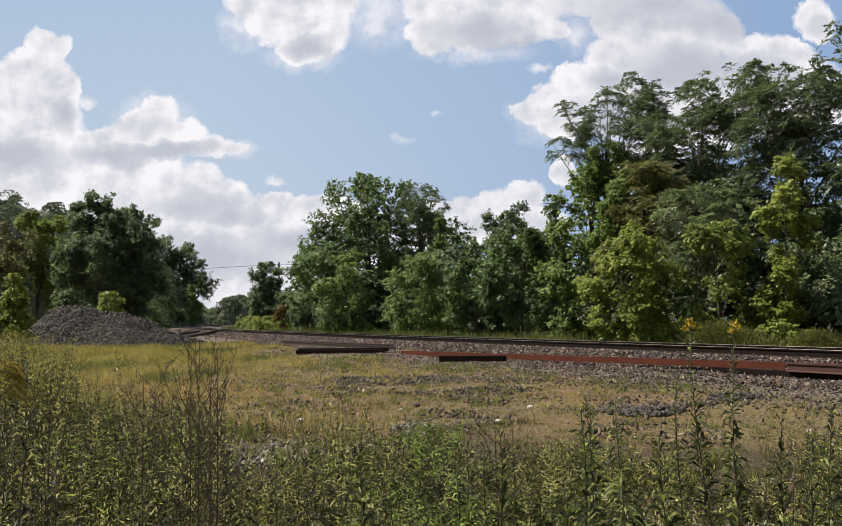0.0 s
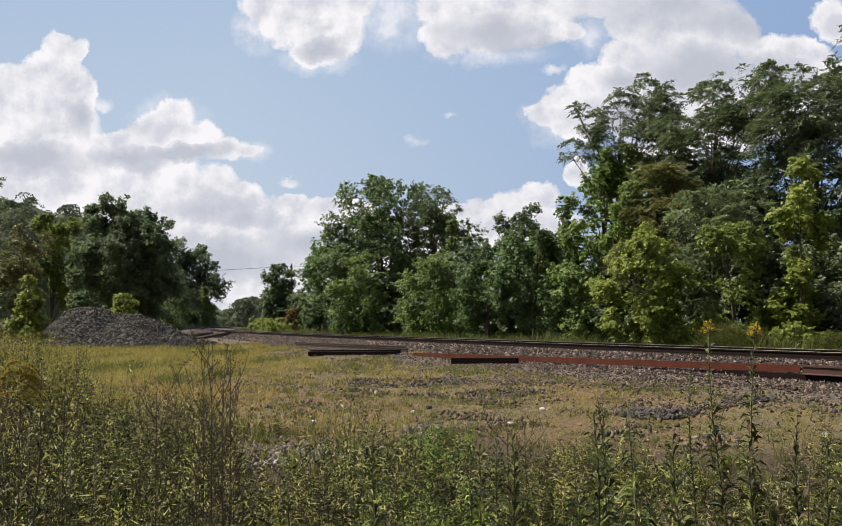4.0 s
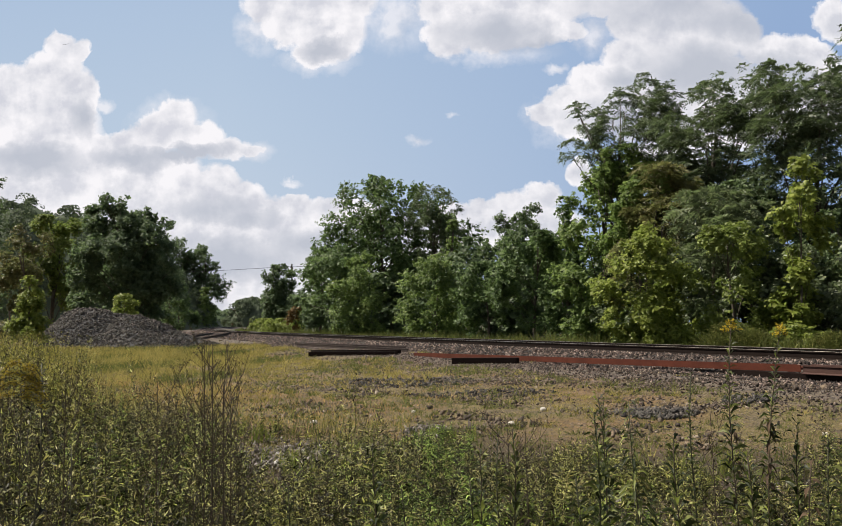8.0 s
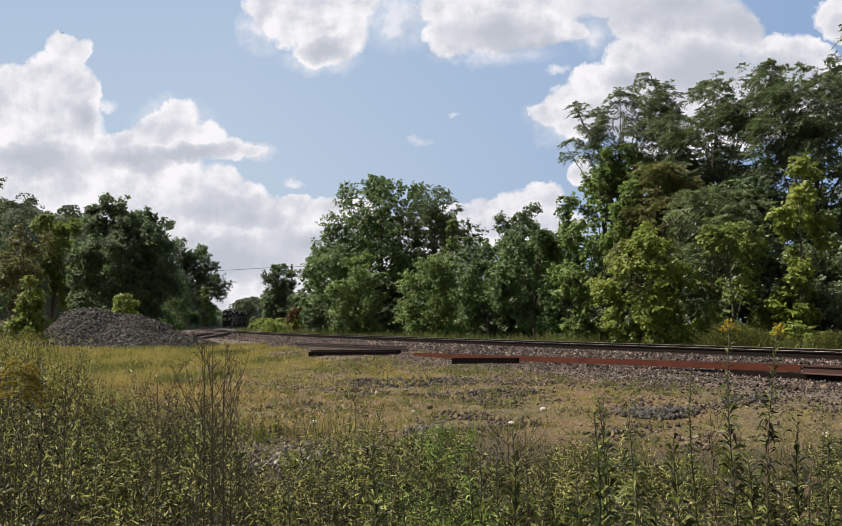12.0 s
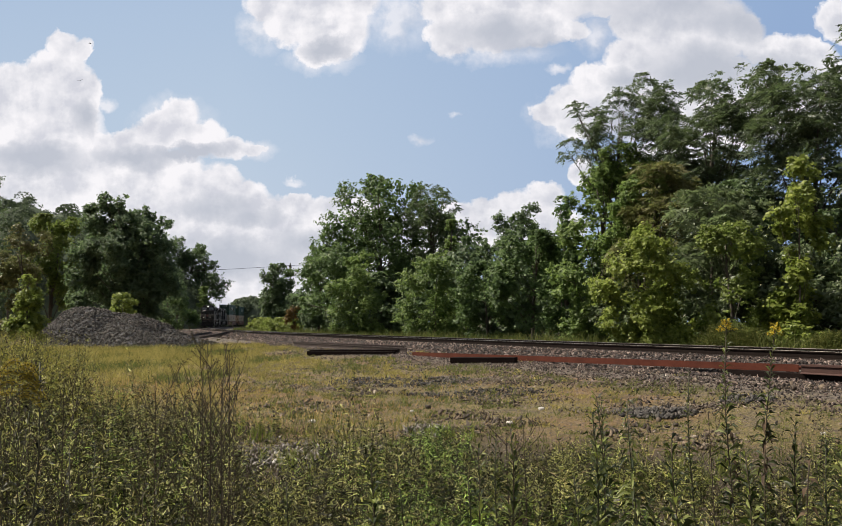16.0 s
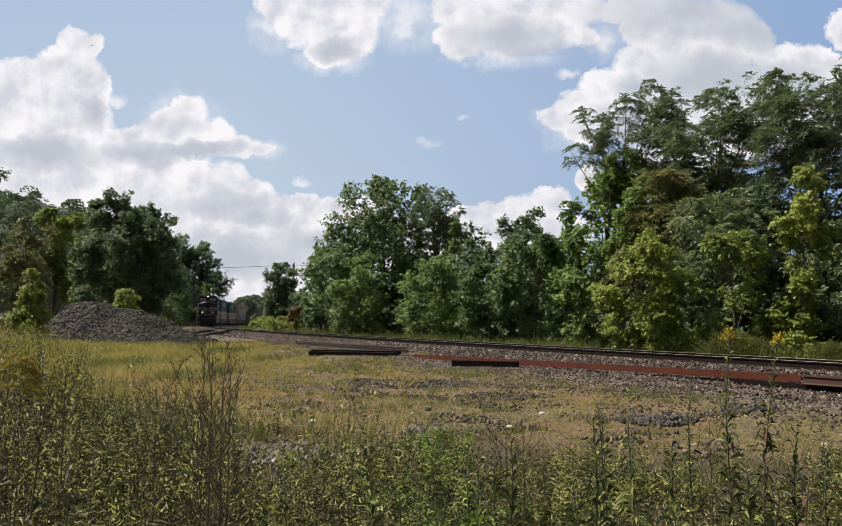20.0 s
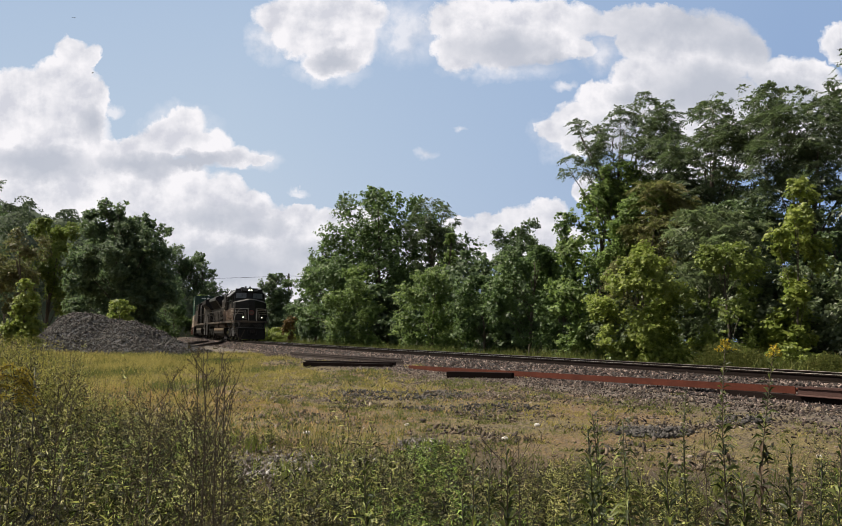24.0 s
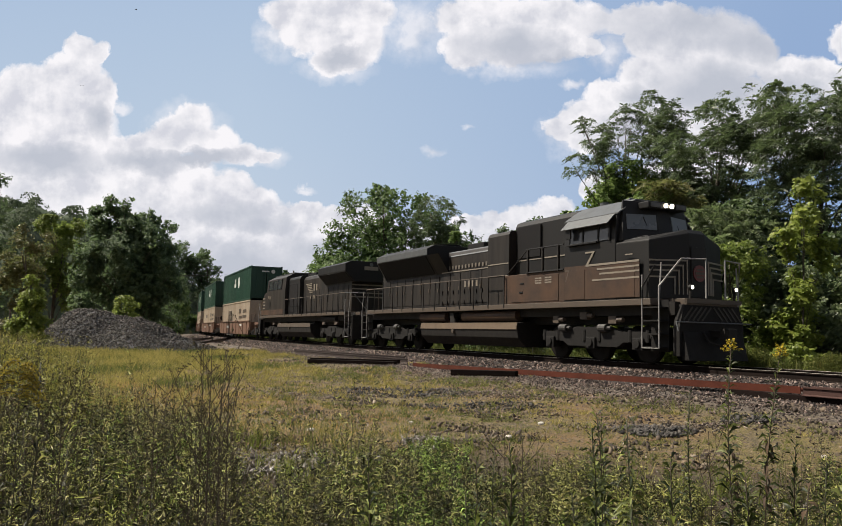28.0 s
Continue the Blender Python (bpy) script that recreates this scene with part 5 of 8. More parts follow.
        for y in (6.5, 7.1, 7.75, 8.2):
            part("window_frame", Shape().box(sx * 1.455, y, 3.88, 0.05, 0.06, 0.68, ry=sx * -0.08), SOOT, w)
        part("window_sill", Shape().box(sx * 1.5, 7.1, 3.54, 0.12, 1.3, 0.06), SOOT, w, bevel=0.01)
        part("mirror", Shape().box(sx * 1.62, 6.62, 3.9, 0.05, 0.22, 0.34), SOOT, cab)
        part("cab_door", Shape().box(sx * 1.474, 6.75, 2.3, 0.012, 0.85, 0.9), WARM, cab, bevel=0.004)
        part("nose_panel", Shape().box(sx * 1.474, 8.6, 2.3, 0.012, 1.25, 0.9), WARM, cab, bevel=0.004)
        part("vent_slit", Shape().box(sx * 1.475, 9.0, 3.06, 0.012, 0.3, 0.035), STRIPE, cab)
        # stripes run forward along the side and turn round the nose
        for i, z in enumerate((2.86, 2.72, 2.58, 2.40)):
            y0 = (7.25, 7.7, 7.8, 7.5)[i]
            part("stripe", Shape().box(sx * 1.478, (y0 + 9.42) / 2, z, 0.01, 9.42 - y0, 0.05 if i else 0.06), STRIPE, cab, "pale painted stripe")
        part("stripe", Shape().prism([(7.2, 2.84), (7.3, 2.84), (7.62, 3.28), (7.2, 3.28), (7.2, 3.23), (7.5, 3.23)], "x", sx * 1.472, sx * 1.482), STRIPE, cab, "lightning-shaped stripe")
        part("stripe", Shape().prism([(6.32, 2.42), (6.36, 2.42), (6.5, 2.78), (6.3, 2.78), (6.3, 2.74), (6.44, 2.74)], "x", sx * 1.472, sx * 1.482), SILL, cab, "lightning-shaped stripe")
    # windshield: two panes on a leaning face
    sh = Shape()
    lo = [(-1.36, 8.40), (1.36, 8.40), (1.36, 8.62), (0.25, 8.98), (-0.25, 8.98), (-1.36, 8.62)]
    hi = [(-1.2, 8.40), (1.2, 8.40), (1.2, 8.44), (0.22, 8.74), (-0.22, 8.74), (-1.2, 8.44)]
    sh.v = [(x, y, 3.5) for x, y in lo] + [(x, y, 4.72) for x, y in hi]
    sh.f = [tuple(range(6))[::-1], tuple(range(6, 12))] + [(i, (i + 1) % 6, 6 + (i + 1) % 6, 6 + i) for i in range(6)]
    face = part("cab_front", sh, SOOT, cab, bevel=0.02)
    for sx in (1, -1):
        part("windshield", Shape().box(sx * 0.74, 8.72, 4.08, 0.92, 0.03, 0.46, rx=0.18, rz=-sx * 0.305), plain("windshield_glass", (0.13, 0.14, 0.15), (0.08, 0.09, 0.10), 0.3, bumpy=0.0, scale=0.8), face, "pale reflecting windshield pane")
        part("wiper", Shape().box(sx * 0.62, 8.78, 4.02, 0.02, 0.02, 0.46, rx=0.18, ry=0.3), SOOT, face)
    part("headlight_housing", Shape().box(0, 8.74, 4.57, 1.5, 0.56, 0.2), SOOT, cab, bevel=0.03)
    for sx in (1, -1):
        part("number_board", Shape().box(sx * 0.5, 9.03, 4.57, 0.36, 0.03, 0.13), plain("number_board_face", (0.10, 0.10, 0.10), (0.06, 0.06, 0.06)), cab, "dark number board")
        part("headlight", Shape().cyl((sx * 0.115, 9.06, 4.57), 0.062, 0.06, "y", 16), LAMP, cab, "lit round headlight")
        part("horn", Shape().cyl((sx * 0.2, 7.6, 4.92), 0.05, 0.34, "y", 10, 0.09).box(sx * 0.2, 7.55, 4.84, 0.05, 0.1, 0.12), ROOFING, cab)
    part("antenna", Shape().cyl((0.35, 6.8, 4.92), 0.14, 0.1, "z", 12), ROOFING, cab)
    # nose, wedge-shaped in plan
    n_lo = [(-1.44, 8.4), (1.44, 8.4), (1.40, 9.72), (0.3, 10.16), (-0.3, 10.16), (-1.40, 9.72)]
    n_hi = [(-1.3, 8.4), (1.3, 8.4), (1.22, 9.54), (0.3, 9.96), (-0.3, 9.96), (-1.22, 9.54)]
    n_mid = [(-1.44, 8.4), (1.44, 8.4), (1.37, 9.68), (0.3, 10.1), (-0.3, 10.1), (-1.37, 9.68)]
    z_mid, z_top = (3.42, 3.42, 3.42, 3.64, 3.64, 3.42), (3.52, 3.52, 3.54, 3.76, 3.76, 3.54)
    sh = Shape()
    sh.v = [(a, b, 1.79) for a, b in n_lo] + [(a, b, z) for (a, b), z in zip(n_mid, z_mid)] + [(a, b, z) for (a, b), z in zip(n_hi, z_top)]
    sh.f = [tuple(range(6))[::-1], tuple(range(12, 18))] + [(r * 6 + i, r * 6 + (i + 1) % 6, r * 6 + 6 + (i + 1) % 6, r * 6 + 6 + i) for r in (0, 1) for i in range(6)]
    nose = part("nose", sh, SOOT, L, "black wedge-shaped nose", bevel=0.03)
    part("nose_cap", Shape().box(-0.0, 8.9, 3.6, 2.0, 0.7, 0.05), SOOT, nose, bevel=0.02)
    for sx in (1, -1):
        part("nose_shoulder", Shape().box(sx * 1.22, 8.86, 3.46, 0.34, 0.85, 0.04, ry=sx * 0.6), ROOFING, nose, "worn grey nose shoulder")
        slope = math.atan2(0.44, 1.1)
        for i, z in enumerate((2.86, 2.72, 2.58, 2.40)):
            xx = 0.40 + 0.11 * i
            m = (xx + 1.40) / 2
            part("stripe", Shape().box(sx * m, 10.16 - (m - 0.3) * 0.4 + 0.012, z, (1.40 - xx) / math.cos(slope), 0.012, 0.045, rz=-sx * slope), STRIPE, nose, "pale painted stripe")
            part("stripe", Shape().box(sx * xx, 10.16 - (xx - 0.3) * 0.4 + 0.014, (z + 1.95) / 2, 0.04, 0.012, z - 1.95 + 0.05), STRIPE, nose, "pale painted stripe")
    part("nose_door", Shape().box(0, 10.15, 2.55, 0.56, 0.05, 1.4), SOOT, nose, bevel=0.01)
    em = part("emblem", Shape().cyl((0, 10.19, 2.52), 0.23, 0.03, "y", 24), RED, nose, "red oval emblem")
    part("emblem_bar", Shape().box(0, 10.21, 2.62, 0.24, 0.012, 0.05).box(0, 10.21, 2.52, 0.34, 0.012, 0.07).box(0, 10.21, 2.42, 0.24, 0.012, 0.05), SILL, em, "pale bars")
    for sx in (1, -1):
        light = part("ditch_light", Shape().cyl((sx * 0.82, 10.70, 2.08), 0.052, 0.05, "y", 14), LAMP, L, "lit ditch light")
        part("housing", Shape().tube([(sx * 0.82, 10.62, 2.08), (sx * 0.82, 10.715, 2.08)], 0.075, 14).box(sx * 0.82, 10.66, 1.96, 0.05, 0.06, 0.2), SOOT, light)
    # front platform rails
    for sx in (1, -1):
        handrail(L, [(sx * 1.5, 10.44, 0.95), (sx * 1.5, 10.44, 2.1), (sx * 1.1, 10.85, 2.84), (sx * 0.36, 11.0, 2.86), (sx * 0.36, 11.0, 1.8)], "front_rail", RAILING, 0.026)
        handrail(L, [(sx * 1.5, 9.8, 1.8), (sx * 1.5, 9.8, 2.1), (sx * 1.34, 10.12, 2.7)], "front_rail", SOOT, 0.024)
        part("rail_post", Shape().box(sx * 0.82, 10.64, 1.93, 0.06, 0.05, 0.3), UNDER, L)
    part("front_sill", Shape().box(0, 10.68, 1.72, 2.06, 0.06, 0.12), SILL, L, "dusty front platform edge")
    # pilot and plough
    pilot = part("pilot", Shape().prism([(-1.2, 0.24), (1.2, 0.24), (1.2, 1.0), (1.03, 1.62), (-1.03, 1.62), (-1.2, 1.0)], "y", 10.38, 10.62), TRUCK, L, "black pilot plate", bevel=0.02)
    part("plough", Shape().prism([(10.6, 0.14), (10.86, 0.14), (10.65, 0.9), (10.6, 0.9)], "x", -1.1, 1.1), TRUCK, pilot, "black steel plough", bevel=0.02)
    for i in range(5):
        for sx in (1, -1):
            part("warning_stripe", Shape().box(sx * (0.22 + i * 0.17), 10.63, 1.38, 0.05, 0.012, 0.5, ry=-sx * 0.75), FADED, pilot, "faded diagonal stripe")
    part("cut_lever", Shape().tube([(-1.4, 10.7, 1.15), (0, 10.74, 1.15), (1.4, 10.7, 1.15), (1.42, 10.8, 0.9)], 0.02, 6), ROOFING, pilot)
    part("rear_pilot", Shape().box(0, -10.6, 0.95, 2.7, 0.15, 1.3), UNDER, L, bevel=0.02)
    steps(L, 9.78, 1, TRUCK)
    steps(L, -9.64, -1, TRUCK)
    rail_run(L, -9.8, 2.85, 13)
    for sx in (1, -1):
        handrail(L, [(sx * 1.5, -9.8, 2.82), (sx * 1.2, -10.5, 2.82), (sx * 0.5, -10.55, 2.82), (sx * 0.5, -10.55, 1.8)], "end_rail", SILL, 0.024)
        handrail(L, [(sx * 1.12, -8.6, 1.8), (sx * 1.12, -8.6, 3.2)], "grab_rail", ROOFING, 0.025)
        part("air_reservoir", Shape().cyl((sx * 1.16, 1.45, 1.40), 0.2, 3.8, "y", 18), WARM, L, "dusty cylindrical air reservoir")
        part("air_reservoir", Shape().cyl((sx * 1.16, -2.95, 1.40), 0.2, 2.3, "y", 18), WARM, L, "dusty cylindrical air reservoir")
        part("valve", Shape().box(sx * 1.3, -1.1, 1.35, 0.2, 0.3, 0.4).cyl((sx * 1.36, -0.9, 1.15), 0.06, 0.35, "z", 8), UNDER, L)
        for y, z in ((5.6, 1.25), (6.9, 1.35), (8.1, 1.22)):
            part("pipe_bracket", Shape().box(sx * 1.2, y, z, 0.16, 0.3, 0.22).cyl((sx * 1.25, y + 0.3, z), 0.07, 0.22, "y", 8), SILL, L)
        bars(L, sx * 0.985, -2.5, 1.2, 3.44, 0.15, 14, LETTER)
        for i in range(9):
            for z in (1.98, 2.42):
                part("door_latch", Shape().box(sx * 0.99, -2.7 + i * 0.46, z, 0.03, 0.05, 0.16), SOOT, hood)
        bars(L, sx * 0.985, -0.95, 0.25, 2.72, 0.24, 4, STRIPE, "road_number")
        part("stripe", Shape().box(sx * 0.98, -0.8, 3.27, 0.01, 4.0, 0.04), STRIPE, L, "pale painted stripe")
        part("stripe", Shape().box(sx * 1.23, 2.0, 3.3, 0.01, 1.4, 0.04).box(sx * 1.23, 2.0, 2.86, 0.01, 1.4, 0.04), STRIPE, L, "pale painted stripe")
    fuel_tank(L, -3.72, 3.66, 1.16, TANK_TOP)
    for y0 in (7.27, -7.27):
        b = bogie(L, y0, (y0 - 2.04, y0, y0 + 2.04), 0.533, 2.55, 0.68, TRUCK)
        for sx in (1, -1):
            for k in (-1.3, 0.6):
                damper(b, y0 + k, 0.98, sx)
    coupler(L, 1, 11.3)
    coupler(L, -1, 11.3)
    lengthen_front(L)
    TRAIN.append((L, 11.2))


lead_locomotive()


def second_locomotive():
    """Runs long hood first: its cab stands at the far end."""
    L = thing("locomotive", pose(0, 0, 0), "black six-axle diesel locomotive running long hood first", "locomotive", "train")
    part("frame", Shape().box(0, -0.4, 1.5, 2.3, 20.6, 0.36).box(0, -0.4, 1.25, 1.4, 20, 0.3), UNDER, L)
    part("walkway", Shape().box(0, -0.45, 1.7, 3.0, 20.2, 0.17).box(0, 10.1, 1.7, 1.9, 1.0, 0.17), SILL, L, "dusty walkway edge", bevel=0.015)
    hood = part("hood", Shape().prism(hood_section(0.95, 1.79, 4.3), "y", -0.4, 9.2), HOOD, L, bevel=0.02)
    doors(hood, 0.96, [(0.6 + i * 0.9, 1.5 + i * 0.9) for i in range(9)], 1.95, 3.3, HOOD)
    rad = part("radiator", Shape().prism(flared(0.97, 1.5, 3.45, 4.02, 4.42, 4.58), "y", 4.6, 9.6), SOOT, L, bevel=0.02)
    both(lambda sx: part("radiator_grille", Shape().box(sx * 1.255, 7.1, 3.73, 0.02, 4.8, 0.68, ry=sx * 0.75), GRILLE, rad))
    part("number_board", Shape().box(0, 9.62, 4.2, 0.8, 0.03, 0.2), STRIPE, rad, "pale number board")
    for i in range(4):
        part("stripe", Shape().box(0, 9.215, 3.3 - i * 0.22, 1.86, 0.012, 0.07), STRIPE, hood, "pale painted stripe")
    part("rear_headlight", Shape().cyl((0, 9.64, 4.4), 0.1, 0.05, "y", 12), ROOFING, rad)
    part("cabinet", Shape().prism(hood_section(1.2, 1.79, 4.35, 0.2), "y", -3.2, -0.4), SOOT, L, bevel=0.02)
    both(lambda sx: part("cabinet_door", Shape().box(sx * 1.21, -1.9, 2.9, 0.02, 2.1, 1.9), GRILLE, L))
    part("roof_vent", Shape().box(0, 0.5, 4.4, 1.2, 1.4, 0.2).cyl((0, -1.4, 4.5), 0.35, 0.3, "z", 14), SOOT, L, bevel=0.02)
    cab = part("cab", Shape().prism([(-1.46, 1.79), (1.46, 1.79), (1.46, 3.5), (1.38, 4.4), (0.8, 4.72), (-0.8, 4.72), (-1.38, 4.4), (-1.46, 3.5)], "y", -8.6, -3.2), HOOD, L, "dark grey cab", bevel=0.03)
    part("roof", Shape().box(0, -5.9, 4.74, 1.7, 5.3, 0.04), ROOFING, cab)
    for sx in (1, -1):
        w = part("side_window", Shape().box(sx * 1.43, -6.1, 3.95, 0.04, 3.8, 0.66, ry=sx * -0.08), CABGLASS, cab, "dark side window")
        for y in (-7.9, -6.7, -5.4, -4.2):
            part("window_frame", Shape().box(sx * 1.45, y, 3.95, 0.04, 0.08, 0.72, ry=sx * -0.08), SOOT, w)
        part("lower_side", Shape().box(sx * 1.463, -6.9, 2.0, 0.02, 6.6, 0.36), WARM, cab, "dusty lower edge")
        bars(L, sx * 1.475, -8.1, -7.1, 3.1, 0.24, 4, STRIPE, "road_number")
        part("vent_slit", Shape().box(sx * 1.475, -7.5, 2.55, 0.012, 0.4, 0.5), SOOT, cab)
        # a pale horse-like mark and letters, drawn as plain bars
        sh = Shape()
        for i in range(6):
            sh.box(sx * 0.985, 1.0 + 0.1 * i, 3.72 - i * 0.11, 0.01, 1.3 - 0.12 * i, 0.06)
        part("emblem", sh, STRIPE, L, "pale striped emblem")
        bars(L, sx * 0.99, 1.9, 3.0, 3.45, 0.42, 2, STRIPE)
        bars(L, sx * 0.99, 1.3, 2.5, 2.85, 0.2, 4, STRIPE, "road_number")
    nose = part("nose", Shape().prism([(-8.5, 1.79), (-8.5, 3.62), (-10.0, 3.5), (-10.4, 3.2), (-10.4, 1.79)], "x", -1.3, 1.3), HOOD, L, bevel=0.08)
    for i in range(4):
        part("stripe", Shape().box(1.31, -10.0, 3.1 - i * 0.25, 0.012, 0.7, 0.09), STRIPE, nose, "pale painted stripe")
    for sx in (1, -1):
        part("air_reservoir", Shape().cyl((sx * 1.16, 6.2, 1.40), 0.18, 2.8, "y", 16), UNDER, L)
        handrail(L, [(sx * 1.5, 9.7, 2.8), (sx * 1.0, 10.4, 2.8), (sx * 0.45, 10.45, 2.8), (sx * 0.45, 10.45, 1.75)], "end_rail", ROOFING, 0.026)
        handrail(L, [(sx * 0.5, 10.46, 1.85), (sx * 1.2, 10.4, 2.7)], "end_rail", ROOFING, 0.026)
        for y in (-7.0, -5.2, 5.2, 7.5):
            part("pipe_bracket", Shape().box(sx * 1.2, y, 1.2, 0.16, 0.3, 0.24).cyl((sx * 1.25, y + 0.3, 1.15), 0.07, 0.22, "y", 8), SILL, L)
    rail_run(L, -2.9, 9.7, 13)
    steps(L, 9.72, 1, UNDER)
    steps(L, -10.2, -1, UNDER)
    part("pilot", Shape().box(0, 10.5, 0.95, 2.7, 0.15, 1.3), UNDER, L, bevel=0.02)
    part("rear_pilot", Shape().box(0, -10.9, 0.85, 2.8, 0.2, 1.3), UNDER, L, bevel=0.02)
    fuel_tank(L, -4.9, 3.2, 1.2, SILL)
    for y0 in (6.9, -7.6):
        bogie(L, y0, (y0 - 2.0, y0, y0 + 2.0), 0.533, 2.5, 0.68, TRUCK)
    coupler(L, 1, 11.15)
    coupler(L, -1, 11.15)
    TRAIN.append((L, 33.75))


second_locomotive()

GREEN_BOX = plain("green_container_paint", (0.008, 0.048, 0.028), (0.005, 0.028, 0.018), 0.5, scale=1.0, fine=20, streak=True)
WHITE_BOX = plain("white_container_paint", (0.42, 0.35, 0.27), (0.2, 0.14, 0.09), 0.55, scale=1.2, fine=20, streak=True)
GREY_BOX = plain("grey_container_paint", (0.30, 0.31, 0.32), (0.18, 0.18, 0.19), 0.55, scale=1.2, fine=20, streak=True)
BLUE_BOX = plain("blue_container_paint", (0.03, 0.07, 0.14), (0.02, 0.045, 0.09), 0.5, scale=1.2, fine=20, streak=True)
MARK = plain("pale_mark_paint", (0.62, 0.63, 0.6), (0.42, 0.43, 0.4), 0.5)
WELL = plain("rusty_well_paint", (0.17, 0.085, 0.05), (0.08, 0.045, 0.03), 0.7, scale=2, fine=20, streak=True, bumpy=0.2)


def corrugated(length, x, z0, z1, sx, pitch=0.36, depth=0.035):
    """A ribbed side wall."""
    ys, xs = [], []
    y = -length / 2
    while y < length / 2 - 0.01:
        for k, d in ((0.0, 0), (0.1, depth), (0.2, depth), (0.3, 0)):
            ys.append(y + k)
            xs.append(x - d)
        y += pitch
    ys.append(length / 2)
    xs.append(x)
    sh = Shape()
    n = len(ys)
    sh.v = [(sx * a, b, z0) for a, b in zip(xs, ys)] + [(sx * a, b, z1) for a, b in zip(xs, ys)]
    sh.f = [(i, i + 1, n + i + 1, n + i) for i in range(n - 1)]
    return sh


CONTAINERS = {}


def container(key, mat, label, mark):
    """A domestic box 16.15 m long with ribbed walls, corner posts and end doors."""
    if key in CONTAINERS:
        return CONTAINERS[key]
    c = thing("container", pose(0, 0, 0), label, "container", "containers on the train")
    le, h, w = 16.15, 2.86, 1.29
    body = Shape()
    for sx in (1, -1):
        o = corrugated(le - 0.3, w, 0.12, h - 0.1, sx)
        body.add(o.v, o.f)
    body.box(0, 0, h - 0.06, 2 * w - 0.08, le - 0.1, 0.06)
    body.box(0, -le / 2 + 0.05, h / 2, 2 * w - 0.12, 0.05, h - 0.1)
    part("wall", body, mat, c)
    for sx in (1, -1):
        part("side_rail", Shape().box(sx * w, 0, h - 0.05, 0.06, le, 0.11), mat, c)
        part("side_rail", Shape().box(sx * w, 0, 0.07, 0.06, le, 0.14), mat, c)
        for sy in (1, -1):
            part("corner_post", Shape().box(sx * (w - 0.02), sy * (le / 2 - 0.07), h / 2, 0.12, 0.14, h), mat, c)
        d = part("door", Shape().box(sx * 0.62, le / 2 - 0.06, h / 2, 1.18, 0.05, h - 0.2), mat, c, bevel=0.01)
        for k in (0.25, 0.85):
            part("locking_bar", Shape().cyl((sx * k, le / 2 - 0.015, h / 2), 0.02, h - 0.25, "z", 6), mat, d)
    if mark == "sign":
        for sx in (1, -1):
            part("emblem", Shape().cyl((sx * (w + 0.012), 1.6, 1.75), 0.52, 0.012, "x", 20), MARK, c, "pale round mark")
            part("emblem", Shape().box(sx * (w + 0.02), 1.6, 1.75, 0.012, 0.24, 0.8).box(sx * (w + 0.012), -0.4, 1.55, 0.012, 1.0, 0.36).box(sx * (w + 0.012), -0.3, 1.95, 0.012, 0.4, 0.4), MARK if sx else mat, c, "pale lettering drawn as bars")
        part("emblem", Shape().cyl((-0.55, le / 2 + 0.005, 2.42), 0.17, 0.012, "y", 16).box(0.1, le / 2 + 0.005, 2.42, 0.6, 0.012, 0.12), MARK, c, "small pale mark on the door")
    else:
        for sx in (1, -1):
            for y, z, wd, ht in ((5.4, 1.95, 1.6, 0.28), (5.4, 1.5, 2.0, 0.22), (2.9, 2.0, 1.2, 0.4), (3.2, 1.45, 1.6, 0.2), (-3.0, 1.9, 1.8, 0.4)):
                part("lettering", Shape().box(sx * (w + 0.012), y, z, 0.012, wd, ht), SILL, c, "dark bar of lettering")
    CONTAINERS[key] = c
    return c


